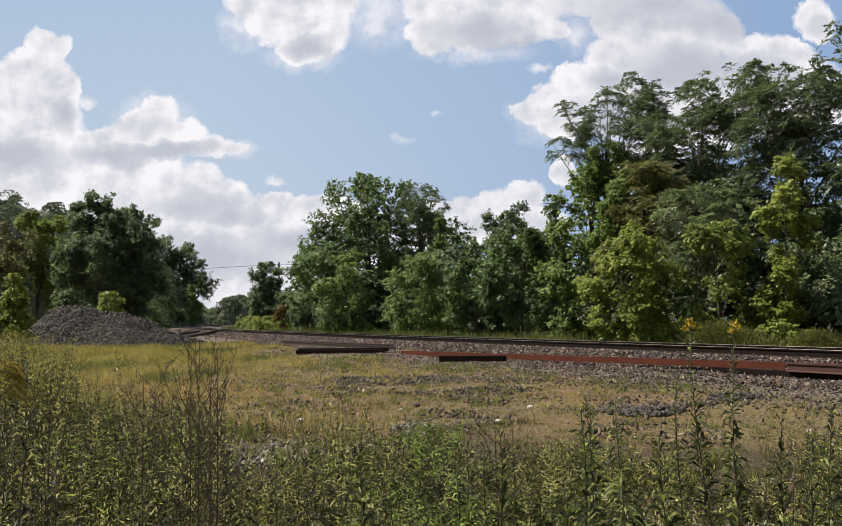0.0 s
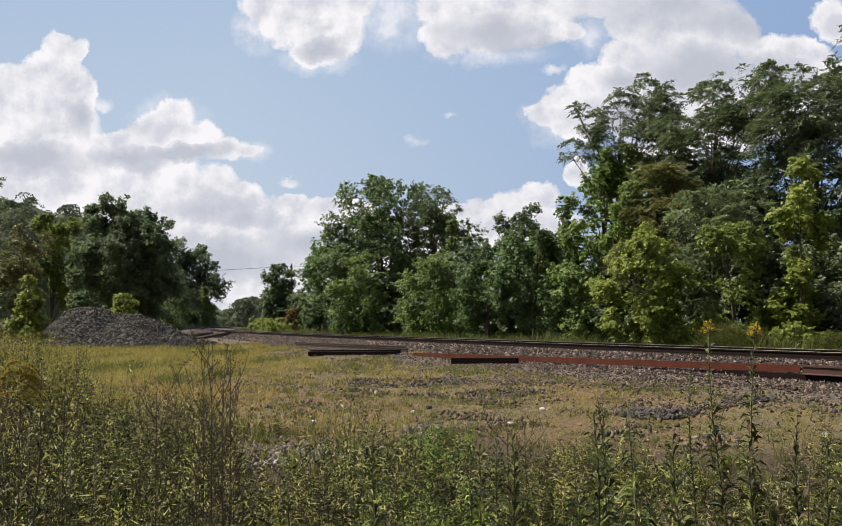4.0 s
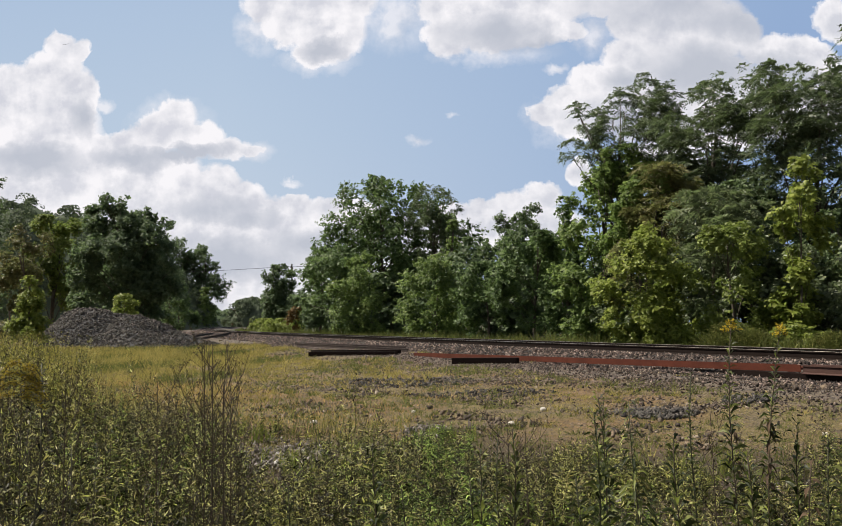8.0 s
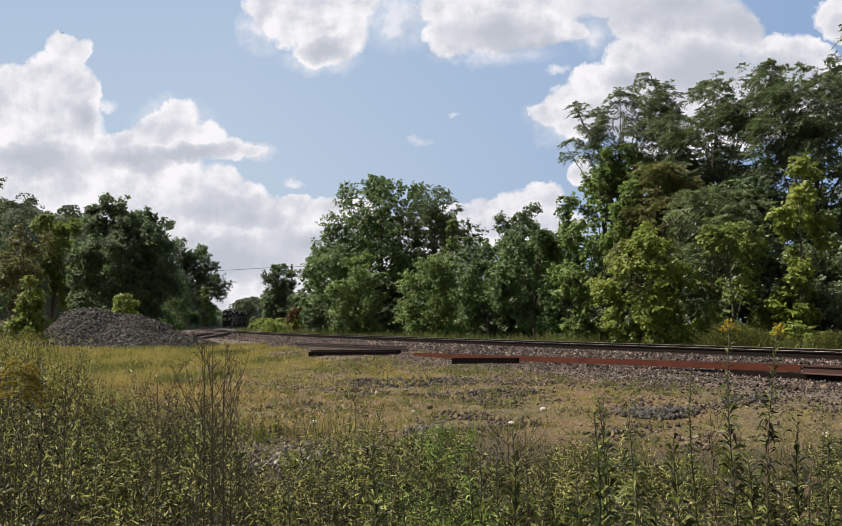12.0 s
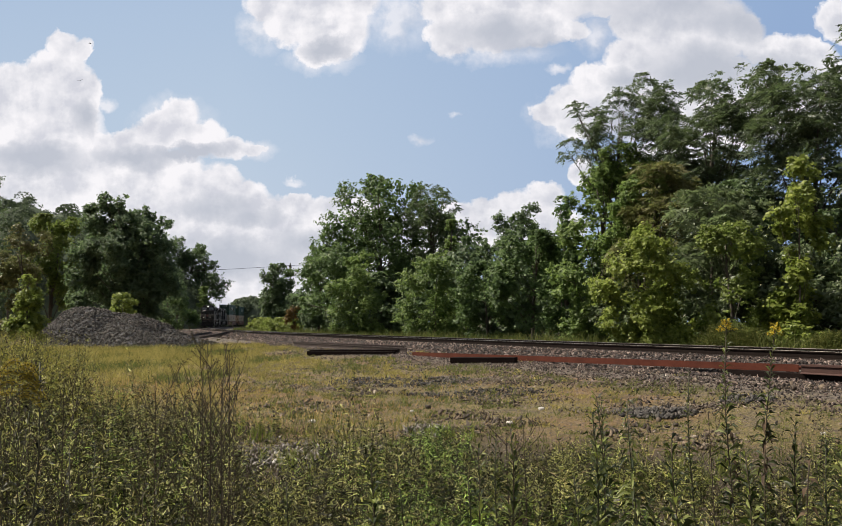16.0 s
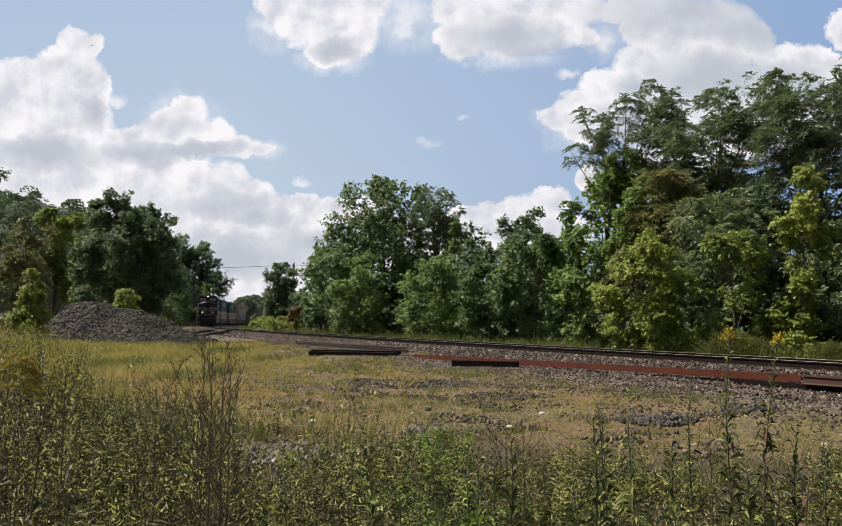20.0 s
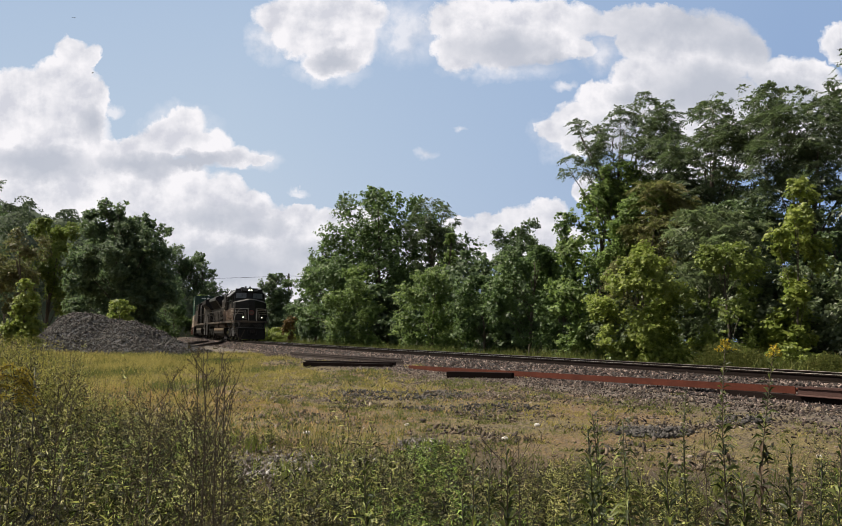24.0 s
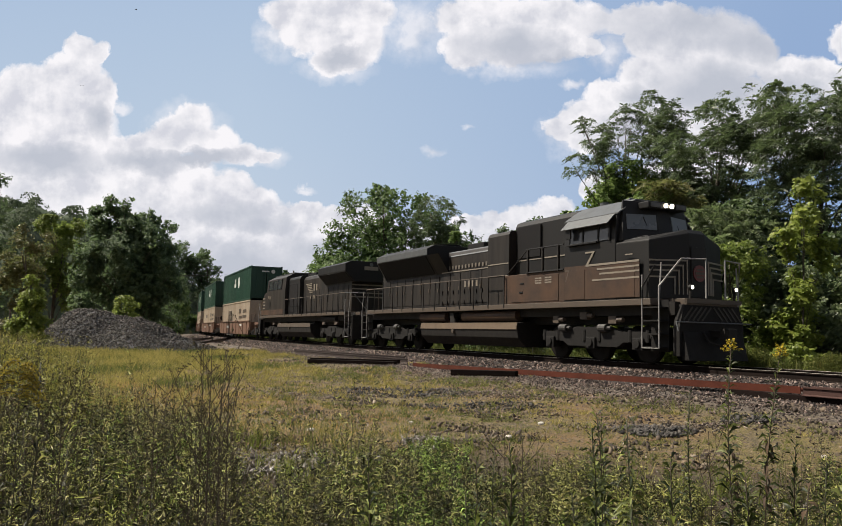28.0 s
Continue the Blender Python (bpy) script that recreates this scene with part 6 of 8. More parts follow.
def well_car():
    c = thing("well_car", pose(0, 0, 0), "rust-brown double-stack well car", "rail car", "train")
    sh = Shape()
    for sx in (1, -1):
        sh.prism([(-8.9, 0.95), (-8.3, 0.3), (8.3, 0.3), (8.9, 0.95), (8.9, 1.42), (-8.9, 1.42)], "x", sx * 1.40 - 0.05, sx * 1.40 + 0.05)
    part("well_side", sh, WELL, c, "rust-brown side wall", bevel=0.015)
    for sx in (1, -1):
        for i in range(9):
            part("rib", Shape().box(sx * 1.46, -7.6 + i * 1.9, 0.86, 0.05, 0.1, 1.05), WELL, c)
        part("top_chord", Shape().box(sx * 1.41, 0, 1.43, 0.2, 17.8, 0.07), WELL, c)
        part("lettering", Shape().box(sx * 1.456, 4.4, 1.1, 0.012, 1.2, 0.14), MARK, c, "pale bar of lettering")
        part("lettering", Shape().box(sx * 1.456, -3.2, 0.95, 0.012, 1.5, 0.2), MARK, c, "pale bar of lettering")
    part("floor", Shape().box(0, 0, 0.32, 2.7, 16.6, 0.08), UNDER, c)
    for sy in (1, -1):
        part("end_platform", Shape().box(0, sy * 10.0, 1.2, 2.2, 2.4, 0.2).box(0, sy * 8.95, 1.0, 2.8, 0.3, 0.7).box(0, sy * 11.1, 1.0, 2.6, 0.1, 0.3), WELL, c, bevel=0.02)
        b = bogie(c, sy * 10.2, (sy * 10.2 - 0.9, sy * 10.2 + 0.9), 0.46, 1.25, 0.56, UNDER)
        part("hand_brake", Shape().cyl((0.7, sy * 11.1, 1.9), 0.28, 0.05, "y", 16).box(0.7, sy * 11.05, 1.6, 0.1, 0.1, 0.8), UNDER, c)
        for sx in (1, -1):
            handrail(c, [(sx * 1.35, sy * 9.4, 1.3), (sx * 1.35, sy * 9.4, 2.0), (sx * 1.35, sy * 10.9, 2.0), (sx * 1.35, sy * 10.9, 0.4)], "grab_rail", WELL, 0.02)
        coupler(c, sy, 11.75)
    return c


def make_cars():
    car = well_car()
    top = container("green", GREEN_BOX, "dark green ribbed shipping container on a stack", "sign")
    low = container("white", WHITE_BOX, "dirty white ribbed shipping container in a well car", "bars")
    kinds = [("green", "white"), ("green", "white"), ("green", "white"), ("white", "grey"), ("green", "white"), ("blue", "white"), ("green", "grey"), ("grey", "white")]
    container("grey", GREY_BOX, "grey ribbed shipping container on a well car", "bars")
    container("blue", BLUE_BOX, "dark blue ribbed shipping container on a stack", "bars")
    used = set()

    def take(key):
        if key in used:
            return copy_thing(CONTAINERS[key], pose(0, 0, 0))
        used.add(key)
        return CONTAINERS[key]
    for i, (t, b) in enumerate(kinds):
        back = 57.6 + i * 23.5
        c = car if i == 0 else copy_thing(car, pose(0, 0, 0))
        TRAIN.append((c, back))
        for key, z in ((b, 0.37), (t, 3.27)):
            TRAIN.append((take(key), back, z))


make_cars()

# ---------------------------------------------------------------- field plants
# first four: near-black first colour stands in for shadow among the leaves
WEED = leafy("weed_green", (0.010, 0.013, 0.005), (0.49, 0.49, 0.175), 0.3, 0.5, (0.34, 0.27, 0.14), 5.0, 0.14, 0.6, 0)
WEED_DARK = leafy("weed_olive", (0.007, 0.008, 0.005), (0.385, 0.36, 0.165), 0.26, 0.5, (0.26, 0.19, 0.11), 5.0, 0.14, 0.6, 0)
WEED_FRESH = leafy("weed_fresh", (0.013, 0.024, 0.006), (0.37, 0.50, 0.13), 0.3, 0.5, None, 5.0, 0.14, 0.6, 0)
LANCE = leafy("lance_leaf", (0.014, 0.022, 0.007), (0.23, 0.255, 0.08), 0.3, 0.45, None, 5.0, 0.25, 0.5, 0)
BLADE = leafy("grass_green", (0.055, 0.066, 0.016), (0.21, 0.21, 0.055), 0.35, 0.6, (0.26, 0.20, 0.085), 2.0, 0.15)
OLIVE = leafy("weed_yellow_olive", (0.14, 0.125, 0.020), (0.64, 0.55, 0.11), 0.4, 0.5, None, 2.5, 0.2, 0.45)
TUFT = leafy("grass_bright", (0.09, 0.11, 0.015), (0.33, 0.35, 0.06), 0.45, 0.5, None, 2.0, 0.25)
STRAW = leafy("grass_straw", (0.195, 0.165, 0.048), (0.68, 0.545, 0.18), 0.3, 0.7, None, 0.7, 0.1)
STEM = plain("weed_stem", (0.055, 0.055, 0.022), (0.03, 0.024, 0.014), 0.7, scale=6)
DRY = plain("dry_stem", (0.075, 0.055, 0.032), (0.03, 0.021, 0.014), 0.85, scale=8)
TAN = leafy("grass_tan", (0.34, 0.20, 0.075), (0.78, 0.54, 0.24), 0.3, 0.7, None, 0.9, 0.1)
PLUME = leafy("goldenrod_plume", (0.24, 0.165, 0.014), (0.54, 0.39, 0.04), 0.45, 0.7)
PETAL = leafy("goldenrod_flower", (0.46, 0.33, 0.02), (0.80, 0.62, 0.07), 0.3, 0.7)
DEAD = leafy("dead_leaf", (0.05, 0.032, 0.022), (0.12, 0.075, 0.045), 0.2, 0.8)


def simple_leaves(base, tip_dir, length, width, rng, sag=0.25, small=False):
    """Small leaves of two faces each, hinged along the midrib, or of one."""
    n = len(base)
    d = unit(tip_dir)
    s = unit(np.cross(d, np.array([0, 0, 1.0])) + rng.normal(0, 0.55, (n, 3)))
    ln, w = np.reshape(length, (-1, 1)), np.reshape(width, (-1, 1))
    tip = base + d * ln + np.array([0, 0, -1.0]) * ln * sag
    if small:
        v = np.stack([base - s * w * 0.5, base + s * w * 0.5, tip], 1).reshape(-1, 3)
        return v, np.arange(n * 3).reshape(-1, 3)
    mid = base + d * ln * 0.45
    v = np.stack([base, mid + s * w * 0.5, tip, mid - s * w * 0.5], 1).reshape(-1, 3)
    i = np.arange(n)[:, None] * 4
    return v, np.concatenate([i + np.array([0, 1, 2]), i + np.array([0, 2, 3])], 0)


def sprays(base, tip_dir, length, width, rng, sag=0.35):
    """Narrow leaves from base along tip_dir, creased and sagging: four faces each."""
    n = len(base)
    d = unit(tip_dir)
    s = unit(np.cross(d, np.array([0, 0, 1.0])) + rng.normal(0, 0.5, (n, 3)))
    ln, w = np.reshape(length, (-1, 1)) * np.ones((n, 1)), np.reshape(width, (-1, 1)) * np.ones((n, 1))
    g = np.array([0, 0, -1.0]) * ln
    mid = base + d * ln * 0.5 + g * sag * 0.2
    tip = base + d * ln * 0.95 + g * sag
    up = np.cross(s, d) * w * 0.35
    v = np.stack([base, mid + s * w * 0.5 + up, mid, mid - s * w * 0.5 + up, tip], 1)
    i = np.arange(n)[:, None] * 5
    f = np.concatenate([i + np.array(t) for t in ((0, 1, 2), (0, 2, 3), (1, 4, 2), (2, 4, 3))], 0)
    return v.reshape(-1, 3), f


def stems(base, top, r, bend):
    """Thin three-sided stems in two lengths."""
    n = len(base)
    mid = (base + top) / 2 + bend
    k = np.array([(1, 0, 0), (-0.5, 0.87, 0), (-0.5, -0.87, 0)])
    rr = np.reshape(r, (-1, 1, 1)) * np.ones((n, 1, 1))
    v = np.concatenate([base[:, None] + k * rr, mid[:, None] + k * rr * 0.8, top[:, None] + k * rr * 0.35], 1)
    i = np.arange(n)[:, None] * 9
    f = []
    for a in (0, 3):
        for j in range(3):
            q = (a + j, a + (j + 1) % 3, a + 3 + (j + 1) % 3, a + 3 + j)
            f += [i + np.array((q[0], q[1], q[2])), i + np.array((q[0], q[2], q[3]))]
    return v.reshape(-1, 3), np.concatenate(f, 0)


def weed_patch(name, label, xy, h, per, leaf, aspect, mat, seed, stem_mat, rise=0.5, taper=0.55, low=0.1, bushy=0.024):
    """Leafy plants standing at xy, all in one mesh per kind."""
    rng = np.random.default_rng(seed)
    n = len(xy)
    base = np.column_stack([xy, lift(xy[:, 0], xy[:, 1]) - 0.01])
    top = base + np.column_stack([rng.normal(0, 0.09, (n, 2)) * h[:, None] * 1.4, h])
    bend = np.column_stack([rng.normal(0, 0.05, (n, 2)) * h[:, None], np.zeros(n)])
    sv, sf = stems(base, top, 0.0014 + 0.0014 * rng.random(n), bend)
    ob = part(name, arrays(name, sv, sf, stem_mat), stem_mat)
    tagged(ob, label, "weeds", kind="stuff")
    idx = np.repeat(np.arange(n), per)
    m = len(idx)
    t = low + (1 - low) * np.tile(np.linspace(0, 1, per), n) ** 0.9
    t = np.clip(t + rng.normal(0, 0.02, m), 0.03, 1)
    q = 2 * t * (1 - t)
    p = base[idx] * (1 - t[:, None]) + top[idx] * t[:, None] + bend[idx] * q[:, None] * 2
    p = p + np.column_stack([rng.normal(0, bushy, (m, 2)), rng.normal(0, bushy * 0.6, m)]) * (0.25 + np.sin(np.pi * np.clip(t, 0, 0.9)))[:, None]
    a = np.tile(np.arange(per) * 2.399, n) + np.repeat(rng.uniform(0, 6.3, n), per) + rng.normal(0, 0.3, m)
    el = rise + rng.normal(0, 0.3, m) + 0.5 * (t - 0.5)
    d = np.column_stack([np.cos(a) * np.cos(el), np.sin(a) * np.cos(el), np.sin(el)])
    ln = leaf * (1 - taper * t) * rng.uniform(0.65, 1.3, m) * np.interp(xy[idx, 1], [3.0, 6.0], [0.8, 1.0])
    v, f = simple_leaves(p, d, ln, ln * aspect, rng, 0.25, True)
    lv = part("foliage", arrays("foliage", v, f, mat), mat, ob)
    lv["kind"] = "stuff"
    return ob


def blades(name, label, xy, h, mat, seed, width=0.006, lean=0.35, single=False):
    """Grass: bent single blades."""
    rng = np.random.default_rng(seed)
    n = len(xy)
    base = np.column_stack([xy, lift(xy[:, 0], xy[:, 1]) - 0.01])
    a = rng.uniform(0, 2 * np.pi, n)
    s = np.column_stack([np.cos(a), np.sin(a), np.zeros(n)])
    le = np.column_stack([rng.normal(0, lean, (n, 2)) * h[:, None], np.zeros(n)])
    w = (np.reshape(width, (-1, 1)) * np.ones((n, 1))) * rng.uniform(0.6, 1.4, (n, 1))
    up = np.array([0, 0, 1.0])
    mid = base + le * 0.3 + up * h[:, None] * 0.55
    tip = base + le + up * h[:, None] * rng.uniform(0.8, 1.0, (n, 1))
    if single:
        v = np.stack([base - s * w, base + s * w, tip], 1).reshape(-1, 3)
        f = np.arange(n * 3).reshape(-1, 3)
        return tagged(part(name, arrays(name, v, f, mat), mat), label, "grass", kind="stuff")
    v = np.stack([base - s * w, base + s * w, mid + s * w * 0.7, mid - s * w * 0.7, tip], 1).reshape(-1, 3)
    i = np.arange(n)[:, None] * 5
    f = np.concatenate([i + np.array(t) for t in ((0, 1, 2), (0, 2, 3), (3, 2, 4))], 0)
    return tagged(part(name, arrays(name, v, f, mat), mat), label, "grass", kind="stuff")


def wedge(n, y0, y1, seed, spread=0.66, x0=-9, x1=9):
    """Places spread evenly over the part of the field in front of the viewer."""
    rng = np.random.default_rng(seed)
    y = np.sqrt(rng.uniform(y0 * y0, y1 * y1, n))
    x = rng.uniform(-spread, spread, n) * y
    k = (x > x0) & (x < x1)
    return np.column_stack([x, y])[k]


def edge_of(x, y):
    """How far back the weeds reach, by the direction seen."""
    return np.interp(x / y, [-0.7, -0.52, -0.45, -0.28, -0.2, 0.0, 0.1, 0.2, 0.35, 0.5, 0.7], [17, 16, 10.2, 9.6, 9.8, 9.3, 7.9, 7.2, 6.8, 7.2, 7.8])


def tallness(x, y):
    """Height of the tallest weeds: high by the path's edge, low in the middle."""
    return np.interp(x / y, [-0.7, -0.54, -0.42, -0.33, -0.28, -0.245, -0.2, -0.17, -0.13, -0.07, -0.03, 0.03, 0.1, 0.15, 0.25, 0.35, 0.5, 0.7],
                     [1.36, 1.18, 0.92, 0.80, 0.80, 0.58, 0.40, 0.5, 0.78, 0.66, 0.5, 0.46, 0.44, 0.42, 0.46, 0.5, 0.56, 0.6])


def clumped(xy, seed, scale=1.7, keep=0.5):
    """Thins places so that plants stand in uneven clumps."""
    nz = np.sin(xy[:, 0] * scale + seed) * np.cos(xy[:, 1] * scale * 1.3 + 2 * seed) + 0.5 * np.sin(xy[:, 0] * 3.9 * scale + xy[:, 1] * 2.7)
    return xy[nz > -1.5 + 2 * keep * 0.9]


def bare(x, y):
    """Patches where stones and litter show between the weeds."""
    u = x / y
    # a stony strip crosses the weeds
    gap = 1.5 * np.exp(-((u + 0.125) / 0.13) ** 6 - ((y - 8.3) / 1.1) ** 4) + 0.5 * np.exp(-((u + 0.2) / 0.04) ** 2 - ((y - 6.4) / 1.2) ** 2)
    return gap + np.sin(x * 2.3 + 1.1 * np.sin(y * 1.3)) * np.sin(y * 1.7 + 0.8 * x + 0.6) + 0.45 * np.sin(x * 5.3 + 2.0) * np.sin(y * 4.1)


def pebbles(q, rng):
    """Small angular stones strewn over bare earth."""
    q = q[::2]
    mat = stone_mat("pebble", [(0.0, (0.02, 0.014, 0.010)), (0.6, (0.085, 0.06, 0.04)), (0.93, (0.19, 0.14, 0.09)), (1.0, (0.36, 0.30, 0.23))])
    tagged(rocks("pebbles", np.column_stack([q, lift(q[:, 0], q[:, 1]) + 0.006]), 2 * (rng.gamma(4, 0.0075, len(q)) + 0.008), mat, 36), "small tan and dark stones strewn over dry earth", "gravel", kind="stuff")


def make_field():
    rng = np.random.default_rng(77)
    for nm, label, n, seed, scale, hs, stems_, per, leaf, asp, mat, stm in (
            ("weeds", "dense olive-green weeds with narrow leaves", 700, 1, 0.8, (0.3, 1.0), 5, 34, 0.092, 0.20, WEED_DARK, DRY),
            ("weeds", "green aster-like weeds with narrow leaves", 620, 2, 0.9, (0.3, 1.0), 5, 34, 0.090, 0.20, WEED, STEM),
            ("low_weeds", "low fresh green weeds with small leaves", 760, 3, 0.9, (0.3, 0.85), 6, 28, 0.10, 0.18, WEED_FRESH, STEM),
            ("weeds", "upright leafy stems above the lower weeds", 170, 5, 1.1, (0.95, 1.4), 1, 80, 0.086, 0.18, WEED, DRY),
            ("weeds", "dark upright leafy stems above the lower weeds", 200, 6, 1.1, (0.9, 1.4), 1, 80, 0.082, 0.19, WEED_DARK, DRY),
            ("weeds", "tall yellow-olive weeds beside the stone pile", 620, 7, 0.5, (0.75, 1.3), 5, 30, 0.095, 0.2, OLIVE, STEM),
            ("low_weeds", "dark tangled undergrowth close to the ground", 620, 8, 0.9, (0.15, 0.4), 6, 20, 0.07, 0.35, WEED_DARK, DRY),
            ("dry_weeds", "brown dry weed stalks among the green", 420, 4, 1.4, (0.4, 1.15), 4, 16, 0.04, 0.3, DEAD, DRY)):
        c = wedge(n * (14 if mat is OLIVE else 6), 2.7, 16, seed)
        x, y = c.T
        zone = np.sin(x * scale + 2.1 * seed) * np.cos(y * scale * 1.2 + seed)
        u = x / y
        # each kind keeps to its own stretches
        like = {WEED_DARK: np.interp(u, [-0.5, -0.38, -0.3, -0.2, -0.15, -0.08, -0.03, 0.15], [1, 1, 0.6, 0.8, 1, 1, 0.4, 0.5]), WEED: np.interp(u, [-0.06, -0.03, 0.12, 0.16], [1, 0.35, 0.35, 1]), WEED_FRESH: np.interp(u, [-0.4, -0.3, -0.12, -0.05, 0.14, 0.25], [0.4, 0.3, 0.3, 1, 1, 0.6])}.get(mat, np.ones(len(u)))
        c = c[(zone > -0.35) & (rng.random(len(u)) < like) & ((x / y < -0.44) & (y > 7.5) if mat is OLIVE else bare(x, y) < 0.3 + 0.5 * (x / y < -0.42)) & (y < edge_of(x, y) * rng.uniform(0.8, 1.05, len(x)))][:n]
        k = rng.poisson(stems_, len(c)) + (2 if stems_ else 1)
        ci = np.repeat(np.arange(len(c)), k)
        off = rng.normal(0, 0.085, (len(ci), 2)) * rng.uniform(0.6, 1.5, len(c))[ci, None]
        xy = c[ci] + off
        big = rng.uniform(*hs, len(c))[ci] * rng.uniform(0.7, 1.1, len(ci)) * np.exp(-(off ** 2).sum(1) * 9)
        h = np.clip(big * tallness(c[ci, 0], c[ci, 1]), 0.12, 1.3)
        # nearer plants reach higher
        h *= np.interp(xy[:, 1], [2.7, 4.2, 6], [1.5, 1.25, 1.0]) ** np.where(xy[:, 0] / xy[:, 1] > -0.3, 1.0, 0.0)
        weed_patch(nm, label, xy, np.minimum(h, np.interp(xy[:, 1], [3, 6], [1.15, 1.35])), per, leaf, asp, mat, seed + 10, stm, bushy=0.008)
    # grass tufts
    c = wedge(420, 3.6, 10, 23)
    c = c[(np.sin(c[:, 0] * 1.9) * np.sin(c[:, 1] * 1.3 + 1) > 0.1) & (c[:, 1] < edge_of(c[:, 0], c[:, 1]) * 1.1)]
    k = rng.integers(10, 34, len(c))
    ci = np.repeat(np.arange(len(c)), k)
    xy = c[ci] + rng.normal(0, 0.03, (len(ci), 2))
    blades("grass", "bright green tufts of grass among the weeds", xy, rng.uniform(0.5, 1.0, len(ci)) * rng.uniform(0.15, 0.38, len(c))[ci], TUFT, 24, 0.0045, 0.35)
    xy = wedge(9000, 2.8, 11, 21)
    xy = clumped(xy[xy[:, 1] < edge_of(xy[:, 0], xy[:, 1]) * 1.12], 5, 2.2, 0.5)
    blades("grass", "green and straw-coloured grass among the weeds", xy, rng.uniform(0.15, 0.42, len(xy)) * np.clip(tallness(xy[:, 0], xy[:, 1]) * 1.5, 0.6, 1.3), BLADE, 22, 0.0028, 0.4)
    # pale broken stones and dead leaves under the weeds
    xy = wedge(9000, 4.6, 12, 61)
    b = bare(xy[:, 0], xy[:, 1])
    xy = xy[(b > rng.uniform(-0.2, 0.9, len(xy))) & (xy[:, 1] < edge_of(xy[:, 0], xy[:, 1]) * 0.97)]
    ctr = np.column_stack([xy, lift(xy[:, 0], xy[:, 1]) + 0.012])
    tagged(rocks("gravel", ctr, np.minimum(rng.gamma(3.0, 0.014, len(xy)) + 0.012, 0.085), stone_mat("litter_stone", [(0.0, (0.05, 0.04, 0.035)), (0.5, (0.16, 0.135, 0.12)), (0.85, (0.30, 0.27, 0.25)), (0.95, (0.42, 0.39, 0.36)), (1.0, (0.7, 0.67, 0.63))]), 62), "pale broken stones under the weeds", "gravel", kind="stuff")
    xy = wedge(9000, 4.0, 12, 63)
    xy = xy[xy[:, 1] < edge_of(xy[:, 0], xy[:, 1]) * 1.05]
    p3 = np.column_stack([xy, lift(xy[:, 0], xy[:, 1]) + 0.012 + 0.03 * rng.random(len(xy))])
    v, f = leaf_arrays(p3, unit(rng.normal(size=p3.shape) + np.array([0, 0, 1.2])), 0.06 * rng.uniform(0.5, 1.3, len(p3)), rng, 0.45)
    tagged(part("dead_leaves", arrays("dead_leaves", v, f, DEAD), DEAD), "brown dead leaves and stalks on the ground", "litter", kind="stuff")
    # short dry turf over the field in tufts, thick towards the stone pile
    c = wedge(36000, 6.0, 46, 31, 0.66, -32, 16)
    u, lat = c[:, 0] / c[:, 1], lat_of(c[:, 0], c[:, 1])
    nz = np.sin(c[:, 0] * 0.9 + 1) * np.sin(c[:, 1] * 0.7) + 0.6 * np.sin(c[:, 0] * 2.3 + c[:, 1] * 1.1) + 0.4 * np.sin(c[:, 0] * 5.1) * np.sin(c[:, 1] * 4.3)
    want = np.interp(u, [-0.6, -0.3, -0.15, 0.1, 0.5], [1.7, 1.5, 1.2, 1.35, 1.6]) + nz + np.interp(lat, [4.5, 6.5, 9], [-2.2, -0.4, 0.2])
    k = want > rng.uniform(-0.2, 1.3, len(c))
    c, u = c[k], u[k]
    per = rng.integers(6, 20, len(c)) + np.where(u > -0.15, 4, 0)
    ci = np.repeat(np.arange(len(c)), per)
    wide = np.interp(c[:, 1], [6, 15, 46], [0.03, 0.05, 0.14])
    xy = c[ci] + rng.normal(0, 1, (len(ci), 2)) * wide[ci, None]
    size = rng.gamma(3.0, 0.028, len(c)) * np.interp(u, [-0.6, -0.32, -0.2, 0.1], [2.5, 2.0, 1.15, 0.9]) * np.interp(c[:, 1], [6, 12, 30, 46], [1.0, 0.9, 1.1, 1.5])
    h = np.clip(size, 0.02, 0.4)[ci] * rng.uniform(0.5, 1.1, len(ci))
    green = np.sin(c[:, 0] * 0.7 + 2.0) * np.sin(c[:, 1] * 0.55 + 0.5) + 0.5 * np.sin(c[:, 0] * 1.9)
    mix = (green + rng.normal(0, 0.5, len(c)) < np.interp(u, [-0.6, -0.2, 0.1, 0.5], [0.55, 0.5, -0.6, -1.2]))[ci]
    w = np.interp(xy[:, 1], [6, 15, 46], [0.0028, 0.0065, 0.02])
    blades("turf", "short straw-yellow grass on the field", xy[mix], h[mix], STRAW, 32, w[mix], 0.6, True)
    blades("turf", "short green grass on the field", xy[~mix], h[~mix], BLADE, 33, w[~mix], 0.6, True)
    # dry tan grass where the weeds end
    xy = wedge(22000, 10.5, 18.5, 25)
    u = xy[:, 0] / xy[:, 1]
    xy = xy[(u < 0.02 + 0.1 * rng.random(len(u))) & (np.sin(xy[:, 0] * 1.1) * np.sin(xy[:, 1] * 0.9) > rng.uniform(-0.9, 0.5, len(u)) + np.interp(u, [-0.25, -0.1], [0, 0.35]))]
    blades("turf", "dry tan grass where the weeds end", xy, rng.uniform(0.25, 1.0, len(xy)) * np.interp(xy[:, 0] / xy[:, 1], [-0.35, -0.2], [0.24, 0.09]), TAN, 26, 0.008, 0.5, True)
    # verge beyond the rails
    n = 20000
